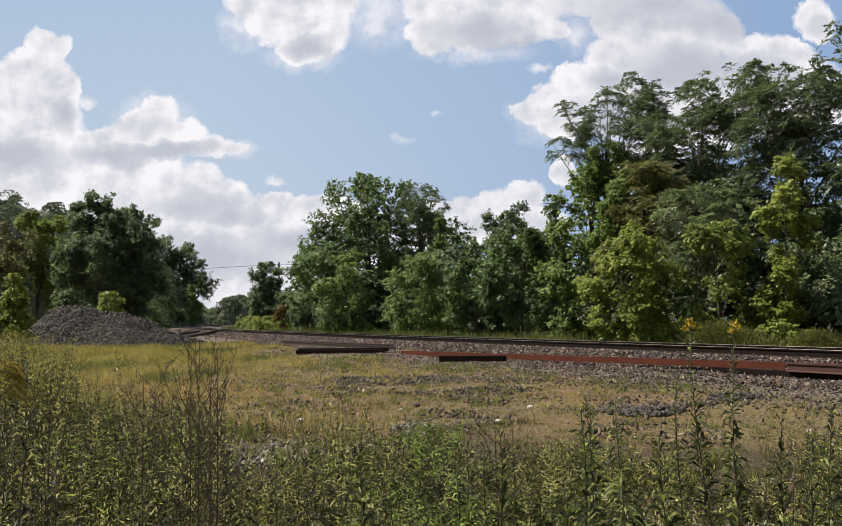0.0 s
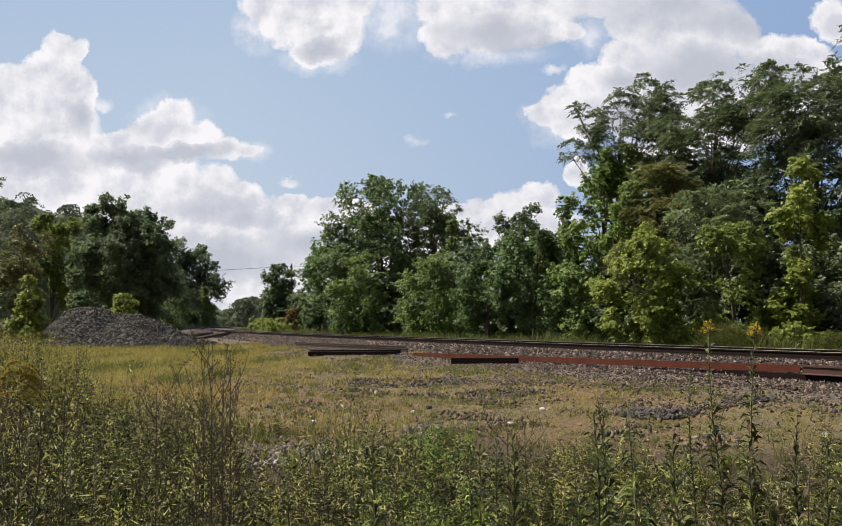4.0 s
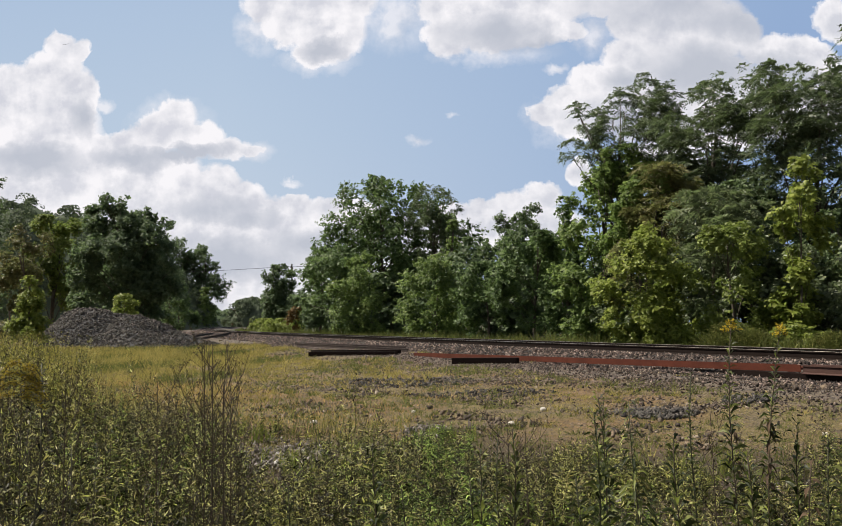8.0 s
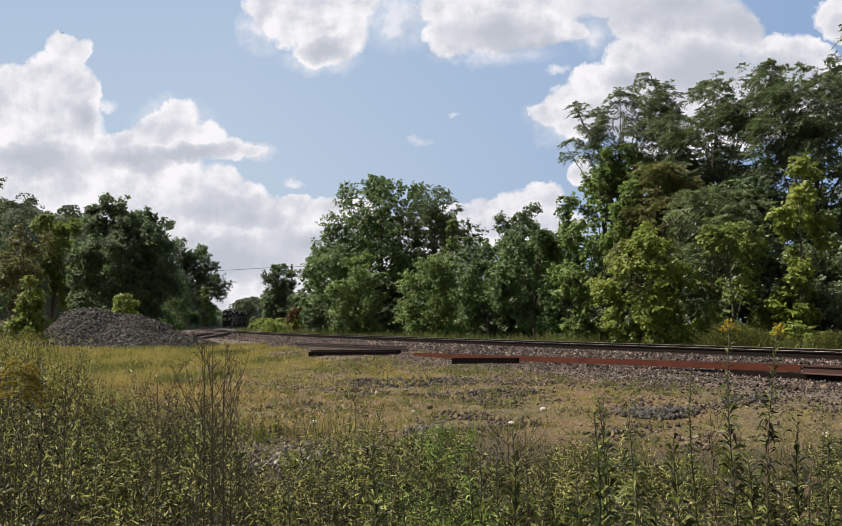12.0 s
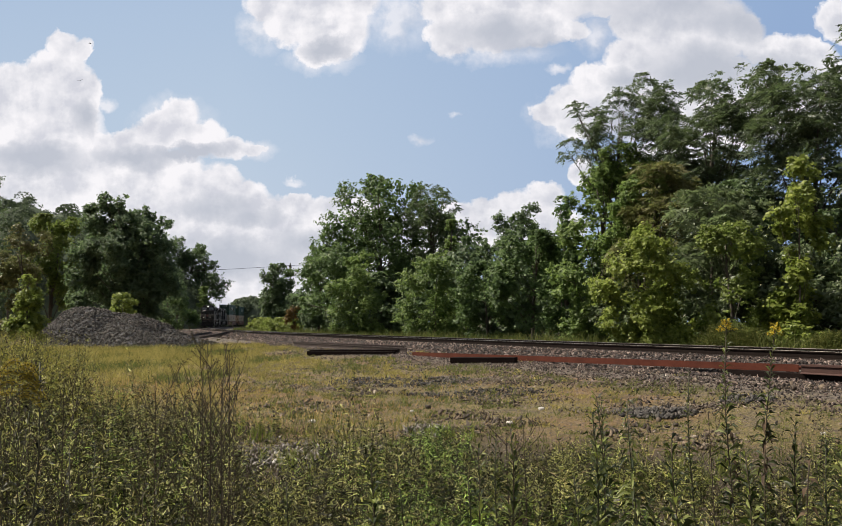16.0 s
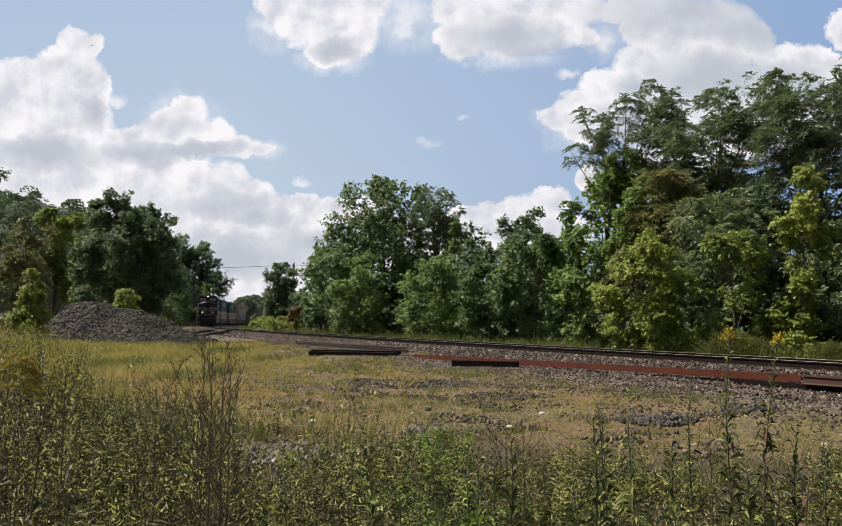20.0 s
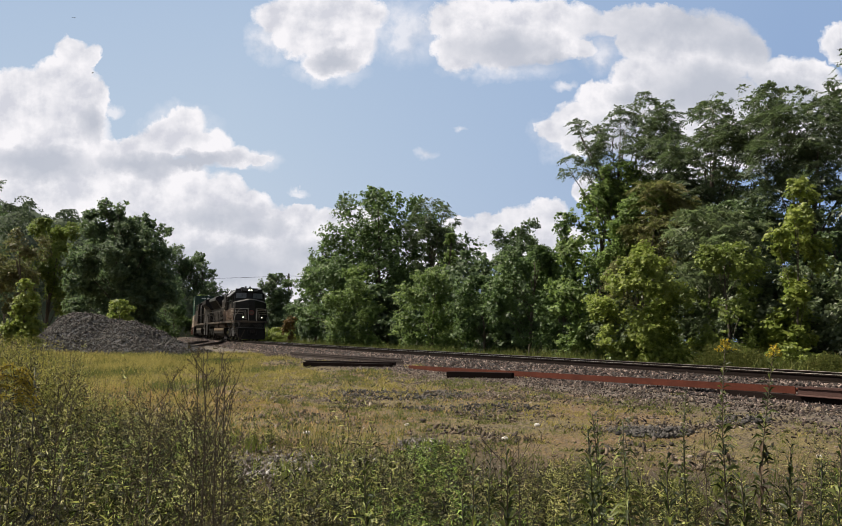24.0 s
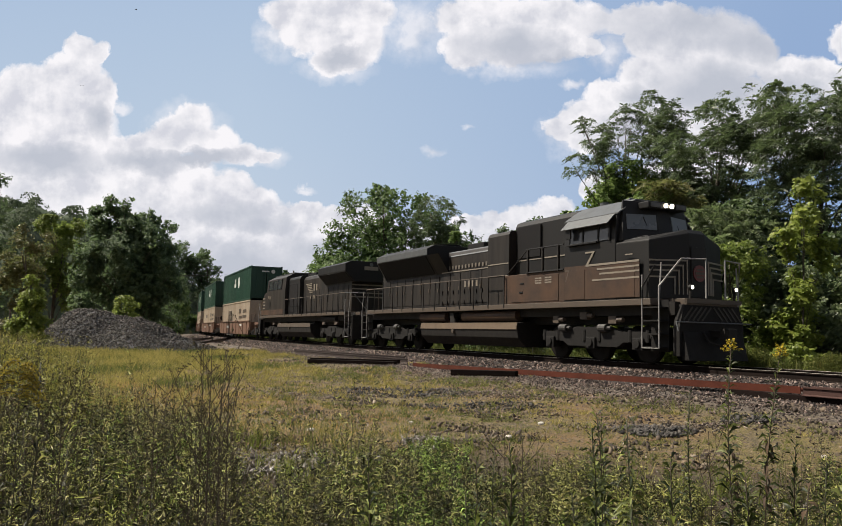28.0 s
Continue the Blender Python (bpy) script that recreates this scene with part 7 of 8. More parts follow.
    s, lat = rng.uniform(-14, 95, n), -3.0 - rng.gamma(2.0, 1.0, n)
    a = TH - TK * s
    xy = np.column_stack([TX - (np.cos(a) - math.cos(TH)) / TK - lat * np.cos(a), TY + (math.sin(TH) - np.sin(a)) / TK - lat * np.sin(a)])
    nz = np.sin(s * 0.8) * np.sin(s * 0.31 + 1)
    h = rng.uniform(0.25, 0.75, n) * (1 + 0.5 * nz)
    blades("verge_grass", "tall yellow-green grass along the wood", xy, h, BLADE, 34, np.interp(s, [-14, 20, 95], [0.008, 0.014, 0.03]), 0.3)
    # loose stones on the bare ground
    cs, zs = [], []
    for cx, cy, rx, ry, n, size in ((0.6, 18.0, 3.6, 1.2, 3600, 0.07), (3.6, 12.0, 0.9, 0.45, 800, 0.07), (5.4, 12.3, 0.7, 0.3, 260, 0.06), (0.1, 9.6, 0.8, 0.5, 420, 0.06), (0.9, 10.6, 0.5, 0.4, 260, 0.06), (4.5, 14.8, 5.0, 2.0, 1500, 0.05), (-5, 24, 6, 3, 2600, 0.075), (2.0, 22.5, 6.0, 2.0, 4000, 0.07), (-2.5, 16.5, 1.6, 0.7, 700, 0.06), (7.5, 15.5, 1.4, 0.6, 500, 0.06), (-9, 33, 6, 3, 900, 0.09), (0, 12.5, 5, 3, 900, 0.04), (0.0, 8, 5, 2, 900, 0.04)):
        x, y = rng.normal(cx, rx * 0.6, n), rng.normal(cy, ry * 0.6, n)
        cs.append(np.column_stack([x, y, lift(x, y) + 0.008]))
        zs.append(size * rng.uniform(0.35, 1.1, n))
    q = wedge(54000, 7.0, 19, 71, 0.6, -7, 10)
    nz = np.sin(q[:, 0] * 1.7 + 0.6 * q[:, 1]) * np.sin(q[:, 1] * 1.2 - 0.5 * q[:, 0] + 1) + 0.5 * np.sin(q[:, 0] * 4.3 + 1) * np.sin(q[:, 1] * 3.1)
    q = q[nz > rng.uniform(-0.1, 1.2, len(q))]
    pebbles(q, rng)
    tagged(rocks("gravel", np.concatenate(cs), np.concatenate(zs), stone_mat("field_stone", [(0.0, (0.05, 0.037, 0.026)), (0.6, (0.13, 0.10, 0.075)), (1.0, (0.26, 0.215, 0.17))]), 35), "scattered grey gravel on bare earth", "gravel", kind="stuff")


make_field()


def gravel_patch(label, x, y, rx, ry, n, size, mat, seed):
    """A spilt patch of coarse stones, thickest in the middle."""
    rng = np.random.default_rng(seed)
    a, r = rng.uniform(0, 6.3, n), np.sqrt(rng.random(n))
    px, py = x + rx * r * np.cos(a), y + ry * r * np.sin(a)
    z = lift(px, py) + 0.02 + 0.05 * (1 - r) * rng.random(n)
    tagged(rocks("gravel_patch", np.column_stack([px, py, z]), size * rng.uniform(0.5, 1.2, n), mat, seed), label, "gravel", kind="stuff")


gravel_patch("dark coarse gravel spilt on the dry ground", 3.55, 11.7, 0.62, 0.6, 360, 0.1, PILE_STONE, 91)
gravel_patch("dark coarse gravel spilt on the dry ground", 5.35, 12.6, 0.45, 0.4, 150, 0.1, PILE_STONE, 92)
for i in range(5):
    gravel_patch("pale broken stones among the weeds", -1.75 + 0.42 * i, 8.1 + 0.25 * (i % 2), 0.42, 0.75, (230, 260, 150, 190, 150)[i], 0.1, stone_mat("litter_stone", []), 200 + i)
gravel_patch("pale broken stones beside the grass", 0.12, 9.9, 0.3, 0.7, 170, 0.09, stone_mat("litter_stone", []), 93)
gravel_patch("dark loose gravel on the dry ground", -0.4, 18.2, 1.7, 1.3, 520, 0.1, PILE_STONE, 94)
gravel_patch("dark loose gravel on the dry ground", 1.2, 15.2, 1.5, 0.7, 300, 0.08, PILE_STONE, 95)


def plant(name, label, x, y, h, leaves, leaf, aspect, mat, seed, lean=0.0, flower=0, stem_mat=None, r=0.005, droop=0.55, low=0.12, rise=0.75, group="tall weeds"):
    """One weed that stands out from the rest."""
    rng = np.random.default_rng(seed)
    g = float(lift(np.array(x), np.array(y)))
    ob = thing(name, pose(x, y, g - 0.01), label, "plant", group)
    top = Vector((lean * h, rng.normal(0, 0.02), h))
    pts = [Vector((0, 0, 0)).lerp(top, t) + Vector((0.02 * math.sin(t * 6 + seed), 0.015 * math.cos(t * 5 + seed), 0)) * h * t for t in np.linspace(0, 1, 9)]
    part("stem", Shape().tube(pts, [r * (1 - 0.6 * i / 8) for i in range(9)], 6), stem_mat or STEM, ob, smooth=True)
    t = low + (1 - low) * np.linspace(0, 1, leaves)
    p = np.array([pts[0].lerp(pts[-1], 0) for _ in t]) * 0
    for i, tt in enumerate(t):
        j = min(int(tt * 8), 7)
        p[i] = pts[j].lerp(pts[j + 1], tt * 8 - j)
    a = np.arange(leaves) * 2.399 + rng.normal(0, 0.3, leaves)
    el = rise + rng.normal(0, 0.2, leaves) + 0.4 * (t - 0.5)
    d = np.column_stack([np.cos(a) * np.cos(el), np.sin(a) * np.cos(el), np.sin(el)])
    ln = leaf * np.interp(t, [0, 0.25, 0.7, 1], [0.8, 1.1, 0.9, 0.45]) * rng.uniform(0.8, 1.2, leaves)
    v, f = sprays(p, d, ln, ln * aspect, rng, droop)
    part("foliage", arrays("foliage", v, f, mat), mat, ob)
    if flower:
        k = 15
        sh = Shape()
        tips = []
        for i in range(k):
            # side branches in loose tiers, florets along their upper side
            w = i * 2.4
            b = pts[-1] - Vector((0, 0, 0.052 * i / k))
            e = b + Vector((math.cos(w), math.sin(w), 0.35)) * (0.012 + 0.030 * i / k) * rng.uniform(0.6, 1.15)
            sh.tube([b, b.lerp(e, 0.6) + Vector((0, 0, 0.004)), e], [0.0011, 0.0009, 0.0006], 4)
            u = rng.uniform(0.35, 1.05, (flower // k, 1))
            tips.append(np.array(b) * (1 - u) + np.array(e) * u + rng.normal(0, 0.0024, (flower // k, 3)) + np.array([0, 0, 0.004]))
        part("flower_stalk", sh, STEM, ob)
        fp = np.concatenate(tips)
        v, f = leaf_arrays(fp, unit(rng.normal(size=fp.shape) + np.array([0, 0, 0.6])), 0.0065, rng, 0.8)
        part("flower_head", arrays("flower_head", v, f, PETAL), PETAL, ob, "golden-yellow flower head")["kind"] = "stuff"
    return ob


def dry_weed(label, x, y, h, seed, n=14, spread=0.2, mat=None):
    """A branching, nearly leafless stalk with small seed heads."""
    rng = np.random.default_rng(seed)
    g = float(lift(np.array(x), np.array(y)))
    ob = thing("dry_weed", pose(x, y, g - 0.01), label, "plant", "dry stalks")
    sh, seeds = Shape(), []
    sh.tube([(0, 0, 0), (0.01, 0, h * 0.5), (0.0, 0.01, h)], [0.0035, 0.0028, 0.0012], 6)
    for i in range(n):
        t = 0.3 + 0.65 * i / n
        w = i * 2.4 + rng.normal(0, 0.3)
        ln = h * rng.uniform(0.18, 0.36) * (1.15 - 0.6 * t)
        b = Vector((0.005, 0, h * t))
        e = b + Vector((math.cos(w) * spread * 2.4, math.sin(w) * spread * 2.4, 0.9)).normalized() * ln
        sh.tube([b, b.lerp(e, 0.5) + Vector((math.cos(w), math.sin(w), 0)) * ln * 0.06, e], [0.0019, 0.0015, 0.0009], 4)
        for k in range(4):
            q = b.lerp(e, 0.4 + 0.15 * k)
            ee = q + Vector((rng.normal(0, 0.5), rng.normal(0, 0.5), 0.8)).normalized() * ln * 0.3
            sh.tube([q, ee], [0.0013, 0.0008], 3)
            seeds += [np.array(ee) + rng.normal(0, 0.006, 3) for _ in range(5)]
    part("stem", sh, mat or DRY, ob)
    fp = np.array(seeds)
    v, f = leaf_arrays(fp, unit(rng.normal(size=fp.shape)), 0.011, rng, 0.5)
    part("seed_head", arrays("seed_head", v, f, DEAD), DEAD, ob)["kind"] = "stuff"
    return ob


GOLD_A = plant("goldenrod", "tall goldenrod stalk with yellow flowers", 1.185, 3.0, 1.425, 190, 0.085, 0.2, LANCE, 101, 0.0, 300, DRY, 0.0036, 0.5, 0.12, 0.7)
GOLD_B = plant("goldenrod", "leaning goldenrod stalk with yellow flowers", 1.30, 3.05, 1.41, 190, 0.085, 0.2, LANCE, 102, 0.07, 270, DRY, 0.0036, 0.5, 0.12, 0.7)
for ob, seed in ((GOLD_A, 301), (GOLD_B, 302)):
    # withered leaves hang on the lower stalk
    rng_d = np.random.default_rng(seed)
    z = rng_d.uniform(0.45, 1.05, 26)
    w = rng_d.uniform(0, 6.3, 26)
    dv, df = sprays(np.column_stack([0.05 * z * (ob is GOLD_B), 0 * z, z]), np.column_stack([np.cos(w), np.sin(w), -0.6 + 0 * w]), rng_d.uniform(0.03, 0.06, 26), 0.017, rng_d, 0.6)
    part("dead_leaf", arrays("dead_leaf", dv, df, DEAD), DEAD, ob, "withered brown leaves")["kind"] = "stuff"


def plume(x, y, h):
    """A goldenrod head of arching branches, each set with small flowers."""
    rng = np.random.default_rng(103)
    ob = plant("goldenrod", "goldenrod with a soft arching yellow flower plume", x, y, h, 60, 0.06, 0.2, WEED_DARK, 103, 0.0, 0, STEM, 0.003)
    sh, pts = Shape(), []
    for i in range(11):
        z = h - 0.006 * i
        w = 0.25 * math.sin(i * 2.4) + (0.0 if i % 3 else math.pi)
        ln = 0.03 + 0.002 * i
        q = [Vector((0, 0, z)) + Vector((math.cos(w) * ln * t, math.sin(w) * ln * t, 0.03 * t - 0.045 * t * t)) for t in np.linspace(0, 1, 6)]
        sh.tube(q, [0.001] * 6, 4)
        for t in np.linspace(0.08, 1, 150):
            k = min(int(t * 5), 4)
            pts.append(np.array(q[k].lerp(q[k + 1], t * 5 - k)) + rng.normal(0, 0.0028, 3))
    part("flower_stalk", sh, STEM, ob)
    v, f = leaf_arrays(np.array(pts), unit(rng.normal(size=(len(pts), 3))), 0.0035, rng, 0.8)
    part("flower_head", arrays("flower_head", v, f, PLUME), PLUME, ob, "golden-yellow flower plume")["kind"] = "stuff"


plume(-0.70, 1.36, 1.325)
plant("weed", "dark leafy weed close to the path", -0.62, 1.45, 1.16, 120, 0.055, 0.17, WEED_DARK, 131, 0.0, 0, None, 0.0022)
plant("weed", "dark leafy weed close to the path", -0.80, 1.6, 1.22, 120, 0.055, 0.17, WEED_DARK, 132, 0.0, 0, None, 0.0022)
plant("weed", "dark leafy weed close to the path", -0.52, 1.5, 1.02, 120, 0.055, 0.17, WEED_DARK, 133, 0.0, 0, None, 0.0022)
plant("weed", "dark leafy weed close to the path", -0.76, 1.75, 1.12, 120, 0.055, 0.17, WEED_DARK, 134, 0.0, 0, None, 0.0022)
plant("weed", "dark leafy weed close to the path", -0.98, 1.8, 1.2, 120, 0.055, 0.17, WEED_DARK, 135, 0.0, 0, None, 0.0022)
plant("weed", "green weed with long lance-shaped leaves", 0.55, 2.45, 1.09, 180, 0.104, 0.18, LANCE, 104)
plant("weed", "green weed with long lance-shaped leaves", 0.47, 2.3, 0.92, 152, 0.104, 0.18, LANCE, 105)
plant("weed", "weed with a drooping crown of narrow leaves", 0.83, 3.0, 1.10, 108, 0.094, 0.17, LANCE, 106, 0.0, 0, None, 0.004, 0.7, 0.5, 0.2)
plant("weed", "slender weed with small paired leaves", 1.06, 3.0, 1.22, 214, 0.063, 0.20, LANCE, 107)
plant("weed", "green weed with lance-shaped leaves", 1.36, 2.55, 1.04, 170, 0.093, 0.18, LANCE, 108)
plant("weed", "green weed with lance-shaped leaves", 1.26, 2.3, 0.90, 152, 0.093, 0.18, LANCE, 109)
plant("weed", "green weed with lance-shaped leaves", 0.16, 2.6, 0.86, 141, 0.081, 0.18, WEED_FRESH, 110)
plant("weed", "green weed with lance-shaped leaves", -0.06, 2.9, 0.80, 141, 0.074, 0.19, WEED_FRESH, 111)
plant("weed", "green weed with lance-shaped leaves", -0.45, 2.8, 0.84, 141, 0.074, 0.19, LANCE, 112)
plant("weed", "green weed with lance-shaped leaves", 0.30, 2.9, 0.95, 152, 0.089, 0.17, LANCE, 113)
for i, (x, y, h) in enumerate(((0.36, 2.9, 1.0), (0.66, 2.8, 1.12), (0.72, 3.1, 1.08), (0.92, 2.7, 1.0), (1.42, 2.9, 1.05), (1.52, 2.8, 1.12), (0.22, 2.7, 0.95), (1.1, 2.6, 0.98), (-0.2, 3.1, 0.9))):
    plant("weed", "tall dark weed with lance-shaped leaves", x, y, h, 99, 0.113, 0.2, LANCE, 160 + i, 0.03 * (i % 3 - 1), 0, DRY, 0.0045, 0.45, 0.2, 0.85)
plant("dead_weed", "withered weed with curled brown leaves", 1.29, 2.6, 0.97, 16, 0.07, 0.5, DEAD, 114, 0.0, 0, DRY, 0.004, 0.9, 0.55, 0.0)
dry_weed("tall dark dry weed with branching tips", -0.86, 3.2, 1.34, 121, 18, 0.22)
dry_weed("tall dark dry weed with branching tips", -0.92, 3.3, 1.25, 122, 16, 0.2)
dry_weed("dark dry weed with branching tips", -1.12, 3.3, 1.18, 123, 14, 0.22)
dry_weed("dark dry weed with branching tips", -1.42, 3.1, 1.2, 124, 14, 0.2)
for i, (x, y, h) in enumerate(((-0.82, 3.35, 1.28), (-0.80, 3.15, 1.16))):
    dry_weed("dark dry weed with branching tips", x, y, h, 141 + i, 15, 0.18)
dry_weed("reddish dry weed with forked stems", 0.36, 3.2, 1.02, 126, 10, 0.3)
dry_weed("reddish dry weed with forked stems", 0.46, 3.4, 0.98, 127, 9, 0.3)
dry_weed("dark dry weed with branching tips", -1.75, 3.4, 1.22, 128, 14, 0.2)
dry_weed("thin dry weed among the green", 1.20, 3.2, 1.05, 129, 9, 0.2)
# goldenrod clumps at the wood's edge
rng_c = np.random.default_rng(9)
for x, y, h, r in ((10.0, 25.0, 1.35, 0.55), (10.7, 24.6, 1.1, 0.5), (12.6, 23.4, 1.0, 0.4)):
    ob = thing("bush", pose(x, y, 0.15), "clump of yellow-green goldenrod by the track", "bush", "bushes by the rails")
    n = 900
    xy = rng_c.normal(0, r * 0.6, (n, 2))
    base = np.column_stack([xy, np.zeros(n)])
    top = base + np.column_stack([xy * 0.35 + rng_c.normal(0, 0.06, (n, 2)), h * rng_c.uniform(0.55, 1.0, n) * np.exp(-(xy ** 2).sum(1) * 0.8)])
    sv, sf = stems(base, top, 0.008, base * 0)
    part("stalk", arrays("stalk", sv, sf, BLADE), BLADE, ob)["kind"] = "stuff"
    q = np.repeat(base, 6, 0) + (np.repeat(top - base, 6, 0)) * rng_c.uniform(0.3, 1, (n * 6, 1))
    dv = np.column_stack([rng_c.normal(0, 1, (n * 6, 2)), np.full(n * 6, 0.8)])
    v, f = simple_leaves(q, dv, np.full(n * 6, 0.1), np.full(n * 6, 0.025), rng_c)
    part("foliage", arrays("foliage", v, f, BLADE), BLADE, ob)["kind"] = "stuff"


# ---------------------------------------------------------------- spare rails and timbers
RUST_STEEL = plain("rusty_rail_steel", (0.11, 0.032, 0.019), (0.055, 0.018, 0.012), 0.8, scale=2.5, fine=30, amount=0.7, bumpy=0.3)
RUST_STEEL.node_tree.nodes["Principled BSDF"].inputs["Specular IOR Level"].default_value = 0.12
BROWN_STEEL = plain("brown_rail_steel", (0.07, 0.026, 0.018), (0.03, 0.015, 0.012), 0.8, scale=2.5, fine=30, bumpy=0.3)
DARK_STEEL = plain("dark_rail_steel", (0.045, 0.027, 0.021), (0.02, 0.014, 0.012), 0.8, scale=2.5, fine=30, bumpy=0.3)
CREOSOTE = plain("creosoted_timber", (0.015, 0.009, 0.0075), (0.006, 0.0045, 0.004), 0.9, scale=3, fine=24, bumpy=0.6)
CREOSOTE.node_tree.nodes["Principled BSDF"].inputs["Specular IOR Level"].default_value = 0.08


def spare_rail(label, a, b, mat, on_side=False):
    """A loose rail from a to b, (s, lat, z) each."""
    p, q = arc(*a), arc(*b)
    d = q - p
    ln = d.length
    prof = [(-0.075, 0), (0.075, 0), (0.075, 0.012), (0.014, 0.03), (0.014, 0.14), (0.037, 0.152), (0.037, 0.185), (-0.037, 0.185), (-0.037, 0.152), (-0.014, 0.14), (-0.014, 0.03), (-0.075, 0.012)]
    if on_side:
        prof = [(z - 0.09, x + 0.075) for x, z in prof]
    ob = part("spare_rail", Shape().prism(prof, "y", 0, ln), mat)
    ob.matrix_world = Matrix.Translation(p) @ d.to_track_quat("Y", "Z").to_matrix().to_4x4()
    return tagged(ob, label, "rail", "spare rails")


def timber(label, a, b, w=0.24, h=0.18):
    p, q = arc(*a), arc(*b)
    d = q - p
    ob = part("timber", Shape().box(0, d.length / 2, h / 2, w, d.length, h), CREOSOTE, bevel=0.012)
    ob.matrix_world = Matrix.Translation(p) @ d.to_track_quat("Y", "Z").to_matrix().to_4x4()
    return tagged(ob, label, "timber", "spare timbers")


spare_rail("rust-red spare rail lying beside the track", (-4.0, 2.45, 0.36), (10.8, 3.75, 0.18), RUST_STEEL, True)
spare_rail("brown rusty spare rail lying beside the track", (-16.0, 2.05, 0.36), (-4.2, 2.45, 0.34), BROWN_STEEL)
spare_rail("rusty brown spare rail propped on timbers", (-15.5, 2.45, 0.36), (-4.2, 2.72, 0.34), BROWN_STEEL)
spare_rail("dark spare rail resting on timbers", (14.6, 2.35, 0.26), (27.4, 3.3, 0.20), DARK_STEEL)
spare_rail("dark spare rail resting on timbers", (13.0, 3.0, 0.22), (25.0, 3.9, 0.20), DARK_STEEL)
timber("black creosoted timber on the gravel", (12.9, 3.4, 0.06), (15.6, 6.1, 0.03), 0.3, 0.3)
timber("black creosoted timber on the gravel", (12.2, 3.9, 0.06), (15.0, 6.4, 0.03), 0.3, 0.26)
timber("black creosoted timber under the rail", (5.9, 4.95, 0.03), (4.3, 3.7, 0.06), 0.3, 0.32)
timber("black creosoted timber under the rails", (-2.2, 2.62, 0.14), (-7.6, 2.55, 0.14), 0.2, 0.2)
timber("black creosoted timber under the rails", (-7.9, 2.55, 0.14), (-14.2, 2.4, 0.14), 0.2, 0.2)
# a turnout rail that leaves the line by the stone pile
spare_rail("rusty rail of an old side track", (62, 0.9, 0.48), (44, 6.0, 0.25), DARK_STEEL)
spare_rail("rusty rail of an old side track", (66, 2.2, 0.42), (50, 6.6, 0.2), DARK_STEEL)


def white_stone(x, y, r, seed):
    rng = np.random.default_rng(seed)
    bm = bmesh.new()
    bmesh.ops.create_icosphere(bm, subdivisions=2, radius=r)
    for v in bm.verts:
        v.co *= 1 + 0.25 * noise.noise(v.co * (2 / r) + Vector((seed, 0, 0)))
        v.co.z *= 0.6
    me = bpy.data.meshes.new("white_stone")
    bm.to_mesh(me)
    bm.free()
    ob = part("white_stone", me, plain("pale_stone", (0.62, 0.58, 0.52), (0.42, 0.39, 0.35), 0.9, scale=9))
    ob.matrix_world = pose(x, y, float(lift(np.array(x), np.array(y))) + r * 0.35, 0, 0, 40 * seed)
    tagged(ob, "pale stone lying on the dry ground", "stone", "pale stones")


for i, (x, y, r) in enumerate(((1.245, 10.6, 0.05), (1.95, 12.3, 0.05), (-1.5, 11.0, 0.05), (-0.1, 12.4, 0.04), (9.6, 17.4, 0.1), (0.55, 33.2, 0.14), (-4.6, 13.0, 0.04), (4.9, 9.4, 0.04))):
    white_stone(x, y, r, i + 1)


# ---------------------------------------------------------------- far things


def utility_pole(x, y, h):
    p = thing("utility_pole", pose(x, y, 0), "weathered wooden utility pole with a crossarm", "utility pole", "utility poles")
    part("pole", Shape().cyl((0, 0, h / 2), 0.17, h, "z", 12, 0.12), BARK, p)
    part("crossarm", Shape().box(0, 0, h - 0.7, 0.12, 2.4, 0.14), BARK, p)
    for k in (-1.0, 1.0):
        part("insulator", Shape().cyl((0, k, h - 0.55), 0.06, 0.18, "z", 8), SILL, p)


POLES = ((-21.6, 130, 11.6), (-74, 139, 11.6), (30, 121, 11.6))
for x, y, h in POLES:
    utility_pole(x, y, h)
for (x0, y0, h0), (x1, y1, h1) in ((POLES[0], POLES[1]), (POLES[2], POLES[0])):
    for k in (-1.0,):
        pts = [Vector((x0 + (x1 - x0) * t, y0 + (y1 - y0) * t + k, h0 - 0.45 - 0.7 * 4 * t * (1 - t))) for t in np.linspace(0, 1, 17)]
        tagged(part("power_line", Shape().tube(pts, 0.03, 5), SOOT), "thin dark power line between poles", "power line", "power lines")


def overpass():
    conc = plain("pale_concrete", (0.42, 0.41, 0.39), (0.27, 0.26, 0.25), 0.85, scale=0.6, fine=6)
    o = thing("overpass", pose(0, 400, 0), "pale concrete road bridge far over the line", "bridge")
    part("deck", Shape().box(-10, 0, 13.2, 150, 9, 1.0), conc, o)
    part("parapet", Shape().box(-10, -4.4, 14.1, 150, 0.3, 0.9), conc, o)
    for x in (-74, -36, 4, 44):
        part("pier", Shape().box(x, 0, 6.4, 1.6, 7, 12.8), conc, o, bevel=0.05)


overpass()


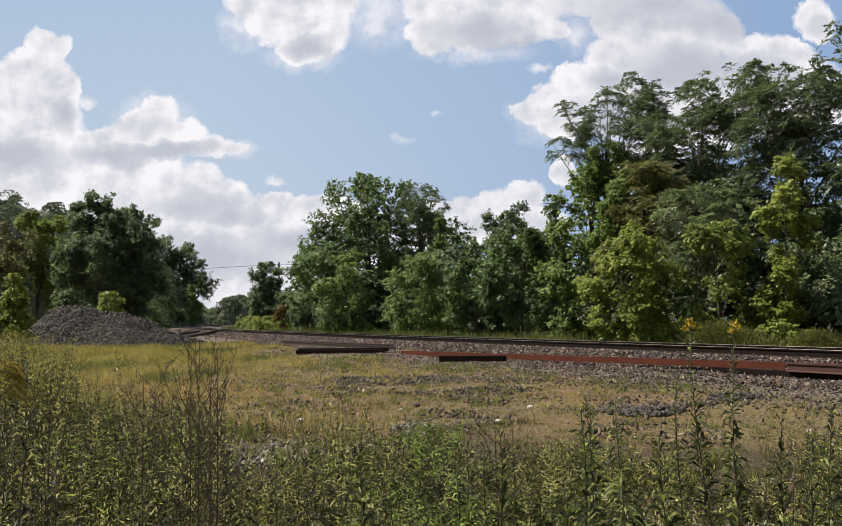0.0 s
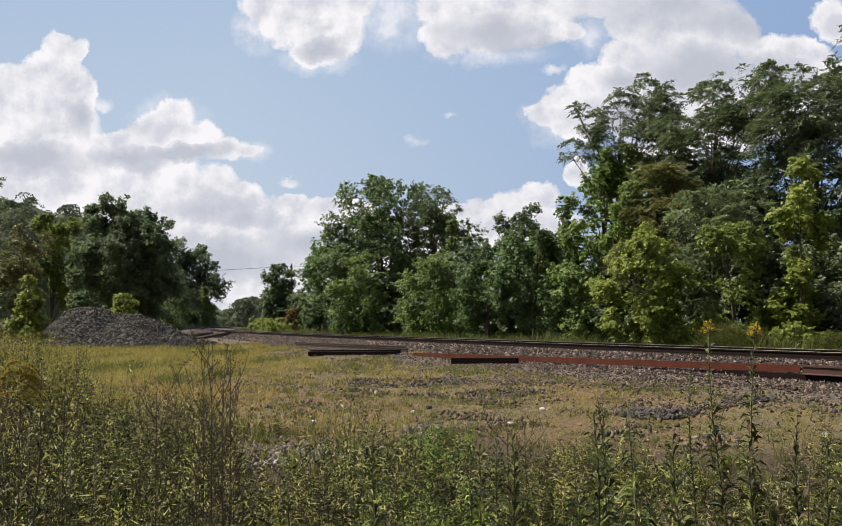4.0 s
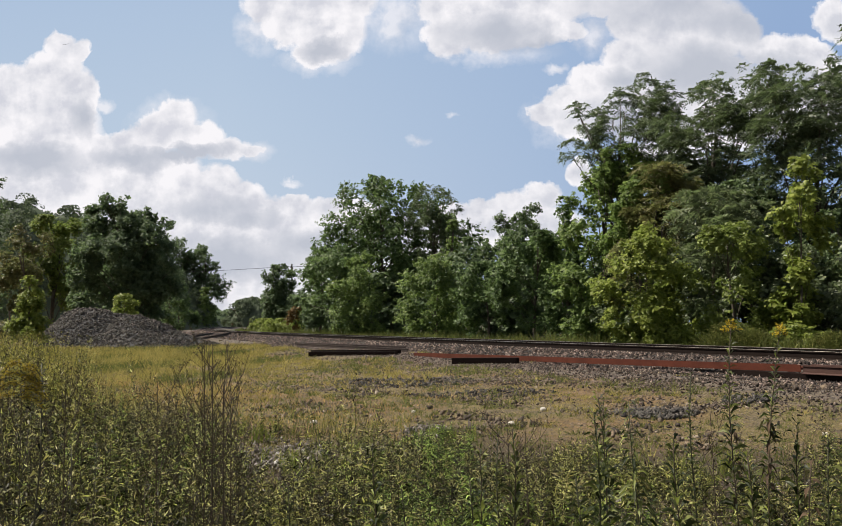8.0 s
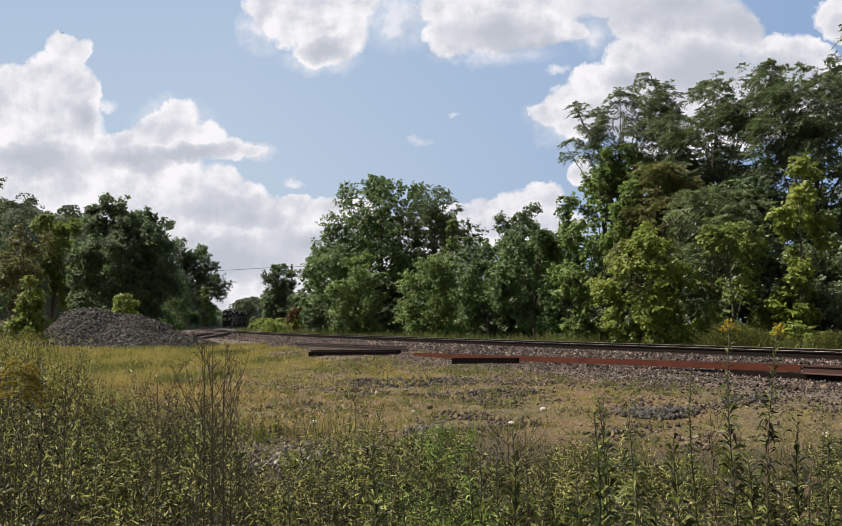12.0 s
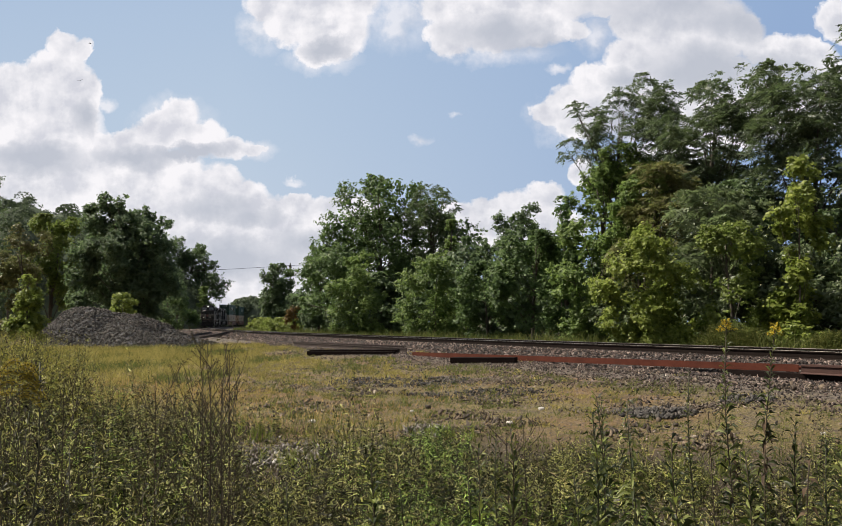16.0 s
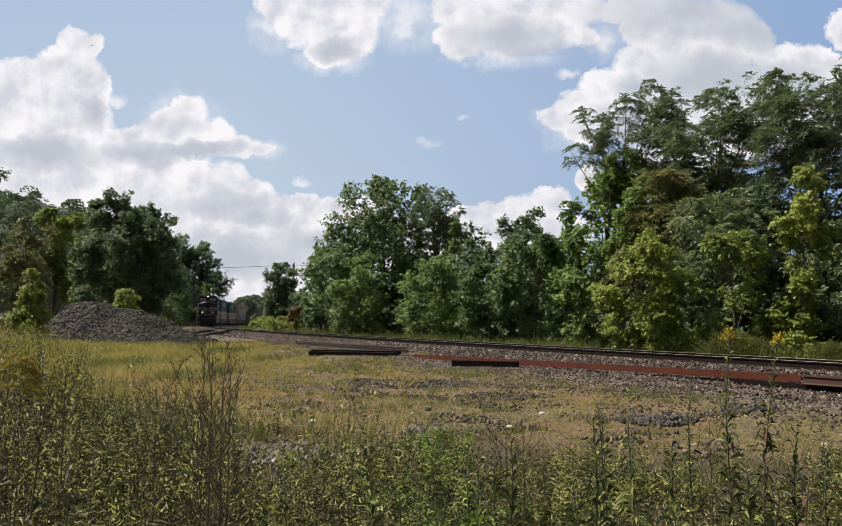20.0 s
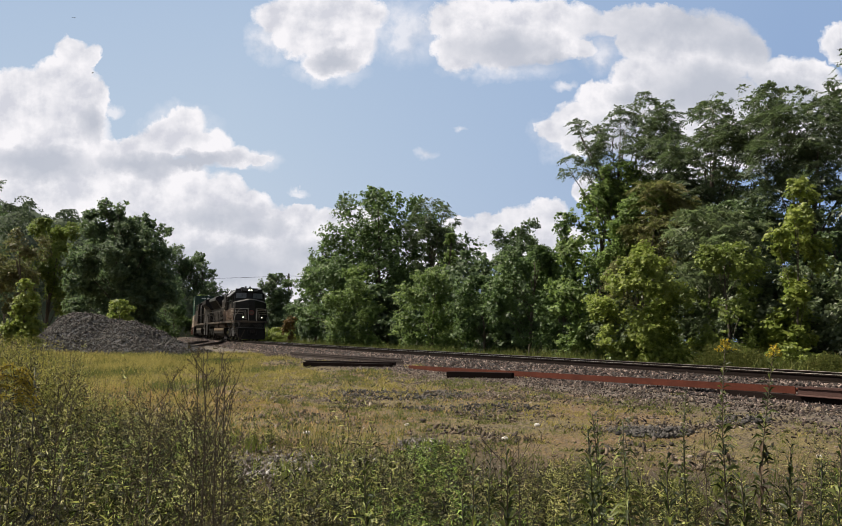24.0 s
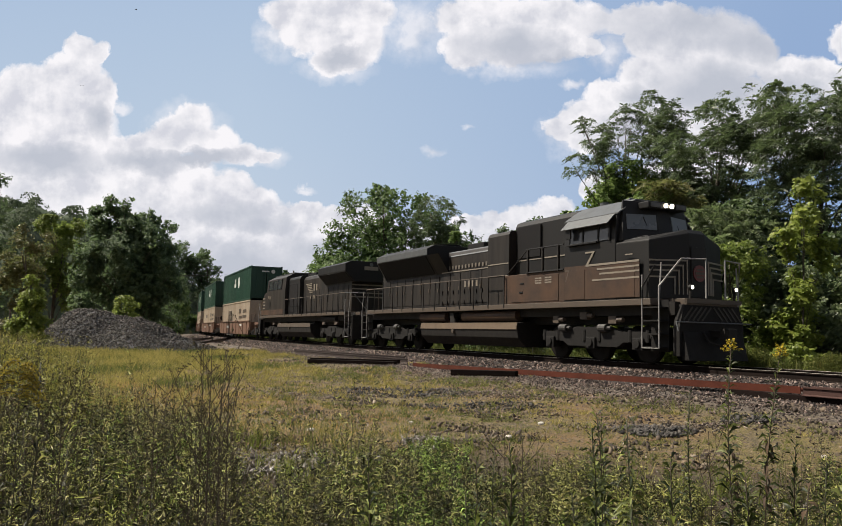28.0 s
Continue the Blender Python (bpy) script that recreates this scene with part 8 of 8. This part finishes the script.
def soaring_bird(label):
    """A dark soaring bird with raised wings and a short tail."""
    b = thing("bird", pose(0, 270, 60), label, "bird", "soaring birds")
    part("body", Shape().tube([(0, 0.36, 0), (0, 0.2, 0.01), (0, -0.1, 0), (0, -0.34, 0)], [0.03, 0.075, 0.08, 0.03], 8), DEAD_BLACK, b, smooth=True)
    part("tail", Shape().prism([(-0.05, -0.3), (0.05, -0.3), (0.11, -0.58), (-0.11, -0.58)], "z", -0.012, 0.012), DEAD_BLACK, b)
    for sx in (1, -1):
        sh = Shape()
        pts = [(0.05, 0.18, -0.14, 0.02), (0.45, 0.24, -0.16, 0.13), (0.8, 0.16, -0.12, 0.22), (1.0, 0.02, -0.1, 0.26)]
        for x, y0, y1, z in pts:
            sh.v += [(sx * x, y0, z), (sx * x, y1, z), (sx * x, (y0 + y1) / 2, z + 0.03)]
        for i in range(3):
            a = i * 3
            sh.f += [(a, a + 3, a + 5, a + 2), (a + 2, a + 5, a + 4, a + 1), (a, a + 1, a + 4, a + 3)]
        sh.f += [(0, 2, 1), (9, 10, 11)]
        part("wing", sh, DEAD_BLACK, b)
    return b


DEAD_BLACK = plain("dark_plumage", (0.02, 0.017, 0.015), (0.01, 0.009, 0.008), 0.8)
# seconds, sideways, height
BIRD_PATHS = [
    (soaring_bird("dark bird soaring high over the field"), [(0, -201.8, 109.2), (5.5, -146.9, 107.0), (8, -126.9, 102.4), (15, -129.5, 109.3), (16, -117.6, 102.3), (17, -116.8, 98.8), (18, -119.6, 93.9), (19, -119.1, 97.2), (20, -119.7, 100.0), (24, -125.8, 114.3), (25, -126.8, 117.4), (26, -124.2, 119.8), (28, -117.2, 132.2)]),
    (soaring_bird("dark bird circling before the clouds"), [(0, -238.8, 97.5), (12, -161.8, 95.3), (15, -132.7, 89.1), (16, -120.8, 88.7), (17, -121.0, 92.4), (18, -123.1, 96.0), (19, -133.0, 96.2), (20, -142.3, 98.0), (20.5, -145.1, 99.6), (22.5, -137.1, 103.2), (23, -131.2, 100.9), (24, -118.0, 93.8), (25, -108.5, 89.1), (26, -106.5, 86.9), (27, -113.8, 86.0), (28, -123.4, 87.7)]),
    (soaring_bird("dark bird gliding high above"), [(0, -109.1, 198.6), (20, -128.2, 178.2), (26, -118.8, 132.4), (27.5, -110.4, 118.6), (28, -105.9, 116.6)]),
]


def motions():
    for ob, back, *up in TRAIN:
        rise = Matrix.Translation((0, 0, up[0] if up else 0))
        walk(ob, [(t, rise @ along((28.0 - t) * SPEED + back)) for t in range(29)])
    # two tall stalks straighten after a gust
    for ob, x, y, far in ((GOLD_A, 1.21, 3.0, 4.2), (GOLD_B, 1.32, 3.05, 5.0)):
        g = float(lift(np.array(x), np.array(y))) - 0.01
        walk(ob, [(t, pose(x, y, g, 0, -far * k, 0)) for t, k in ((0, 1.0), (1, 0.96), (2, 1.04), (3.5, 0.98), (5.5, 0.16), (6.5, 0.24), (7, 0.06), (8, 0.0), (9, 0.08), (10, 0.18), (11, 0.12), (12, 0.06), (15, 0.08), (18, 0.14), (20, 0.1), (23, 0.04), (25, 0.06), (28, 0.0))])
    for ob, path in BIRD_PATHS:
        rows = []
        for i, (t, x, z) in enumerate(path):
            n = path[min(i + 1, len(path) - 1)] if i + 1 < len(path) else (t + 1, 2 * x - path[i - 1][1], z)
            rows.append((t, pose(x, 270, z, 8, 18 if n[1] > x else -18, -55 if n[1] > x else 25)))
        walk(ob, rows)
    walk(CLOUDS, [(0, pose(-24, 0, 0)), (28, pose(20, 0, 0))])


motions()
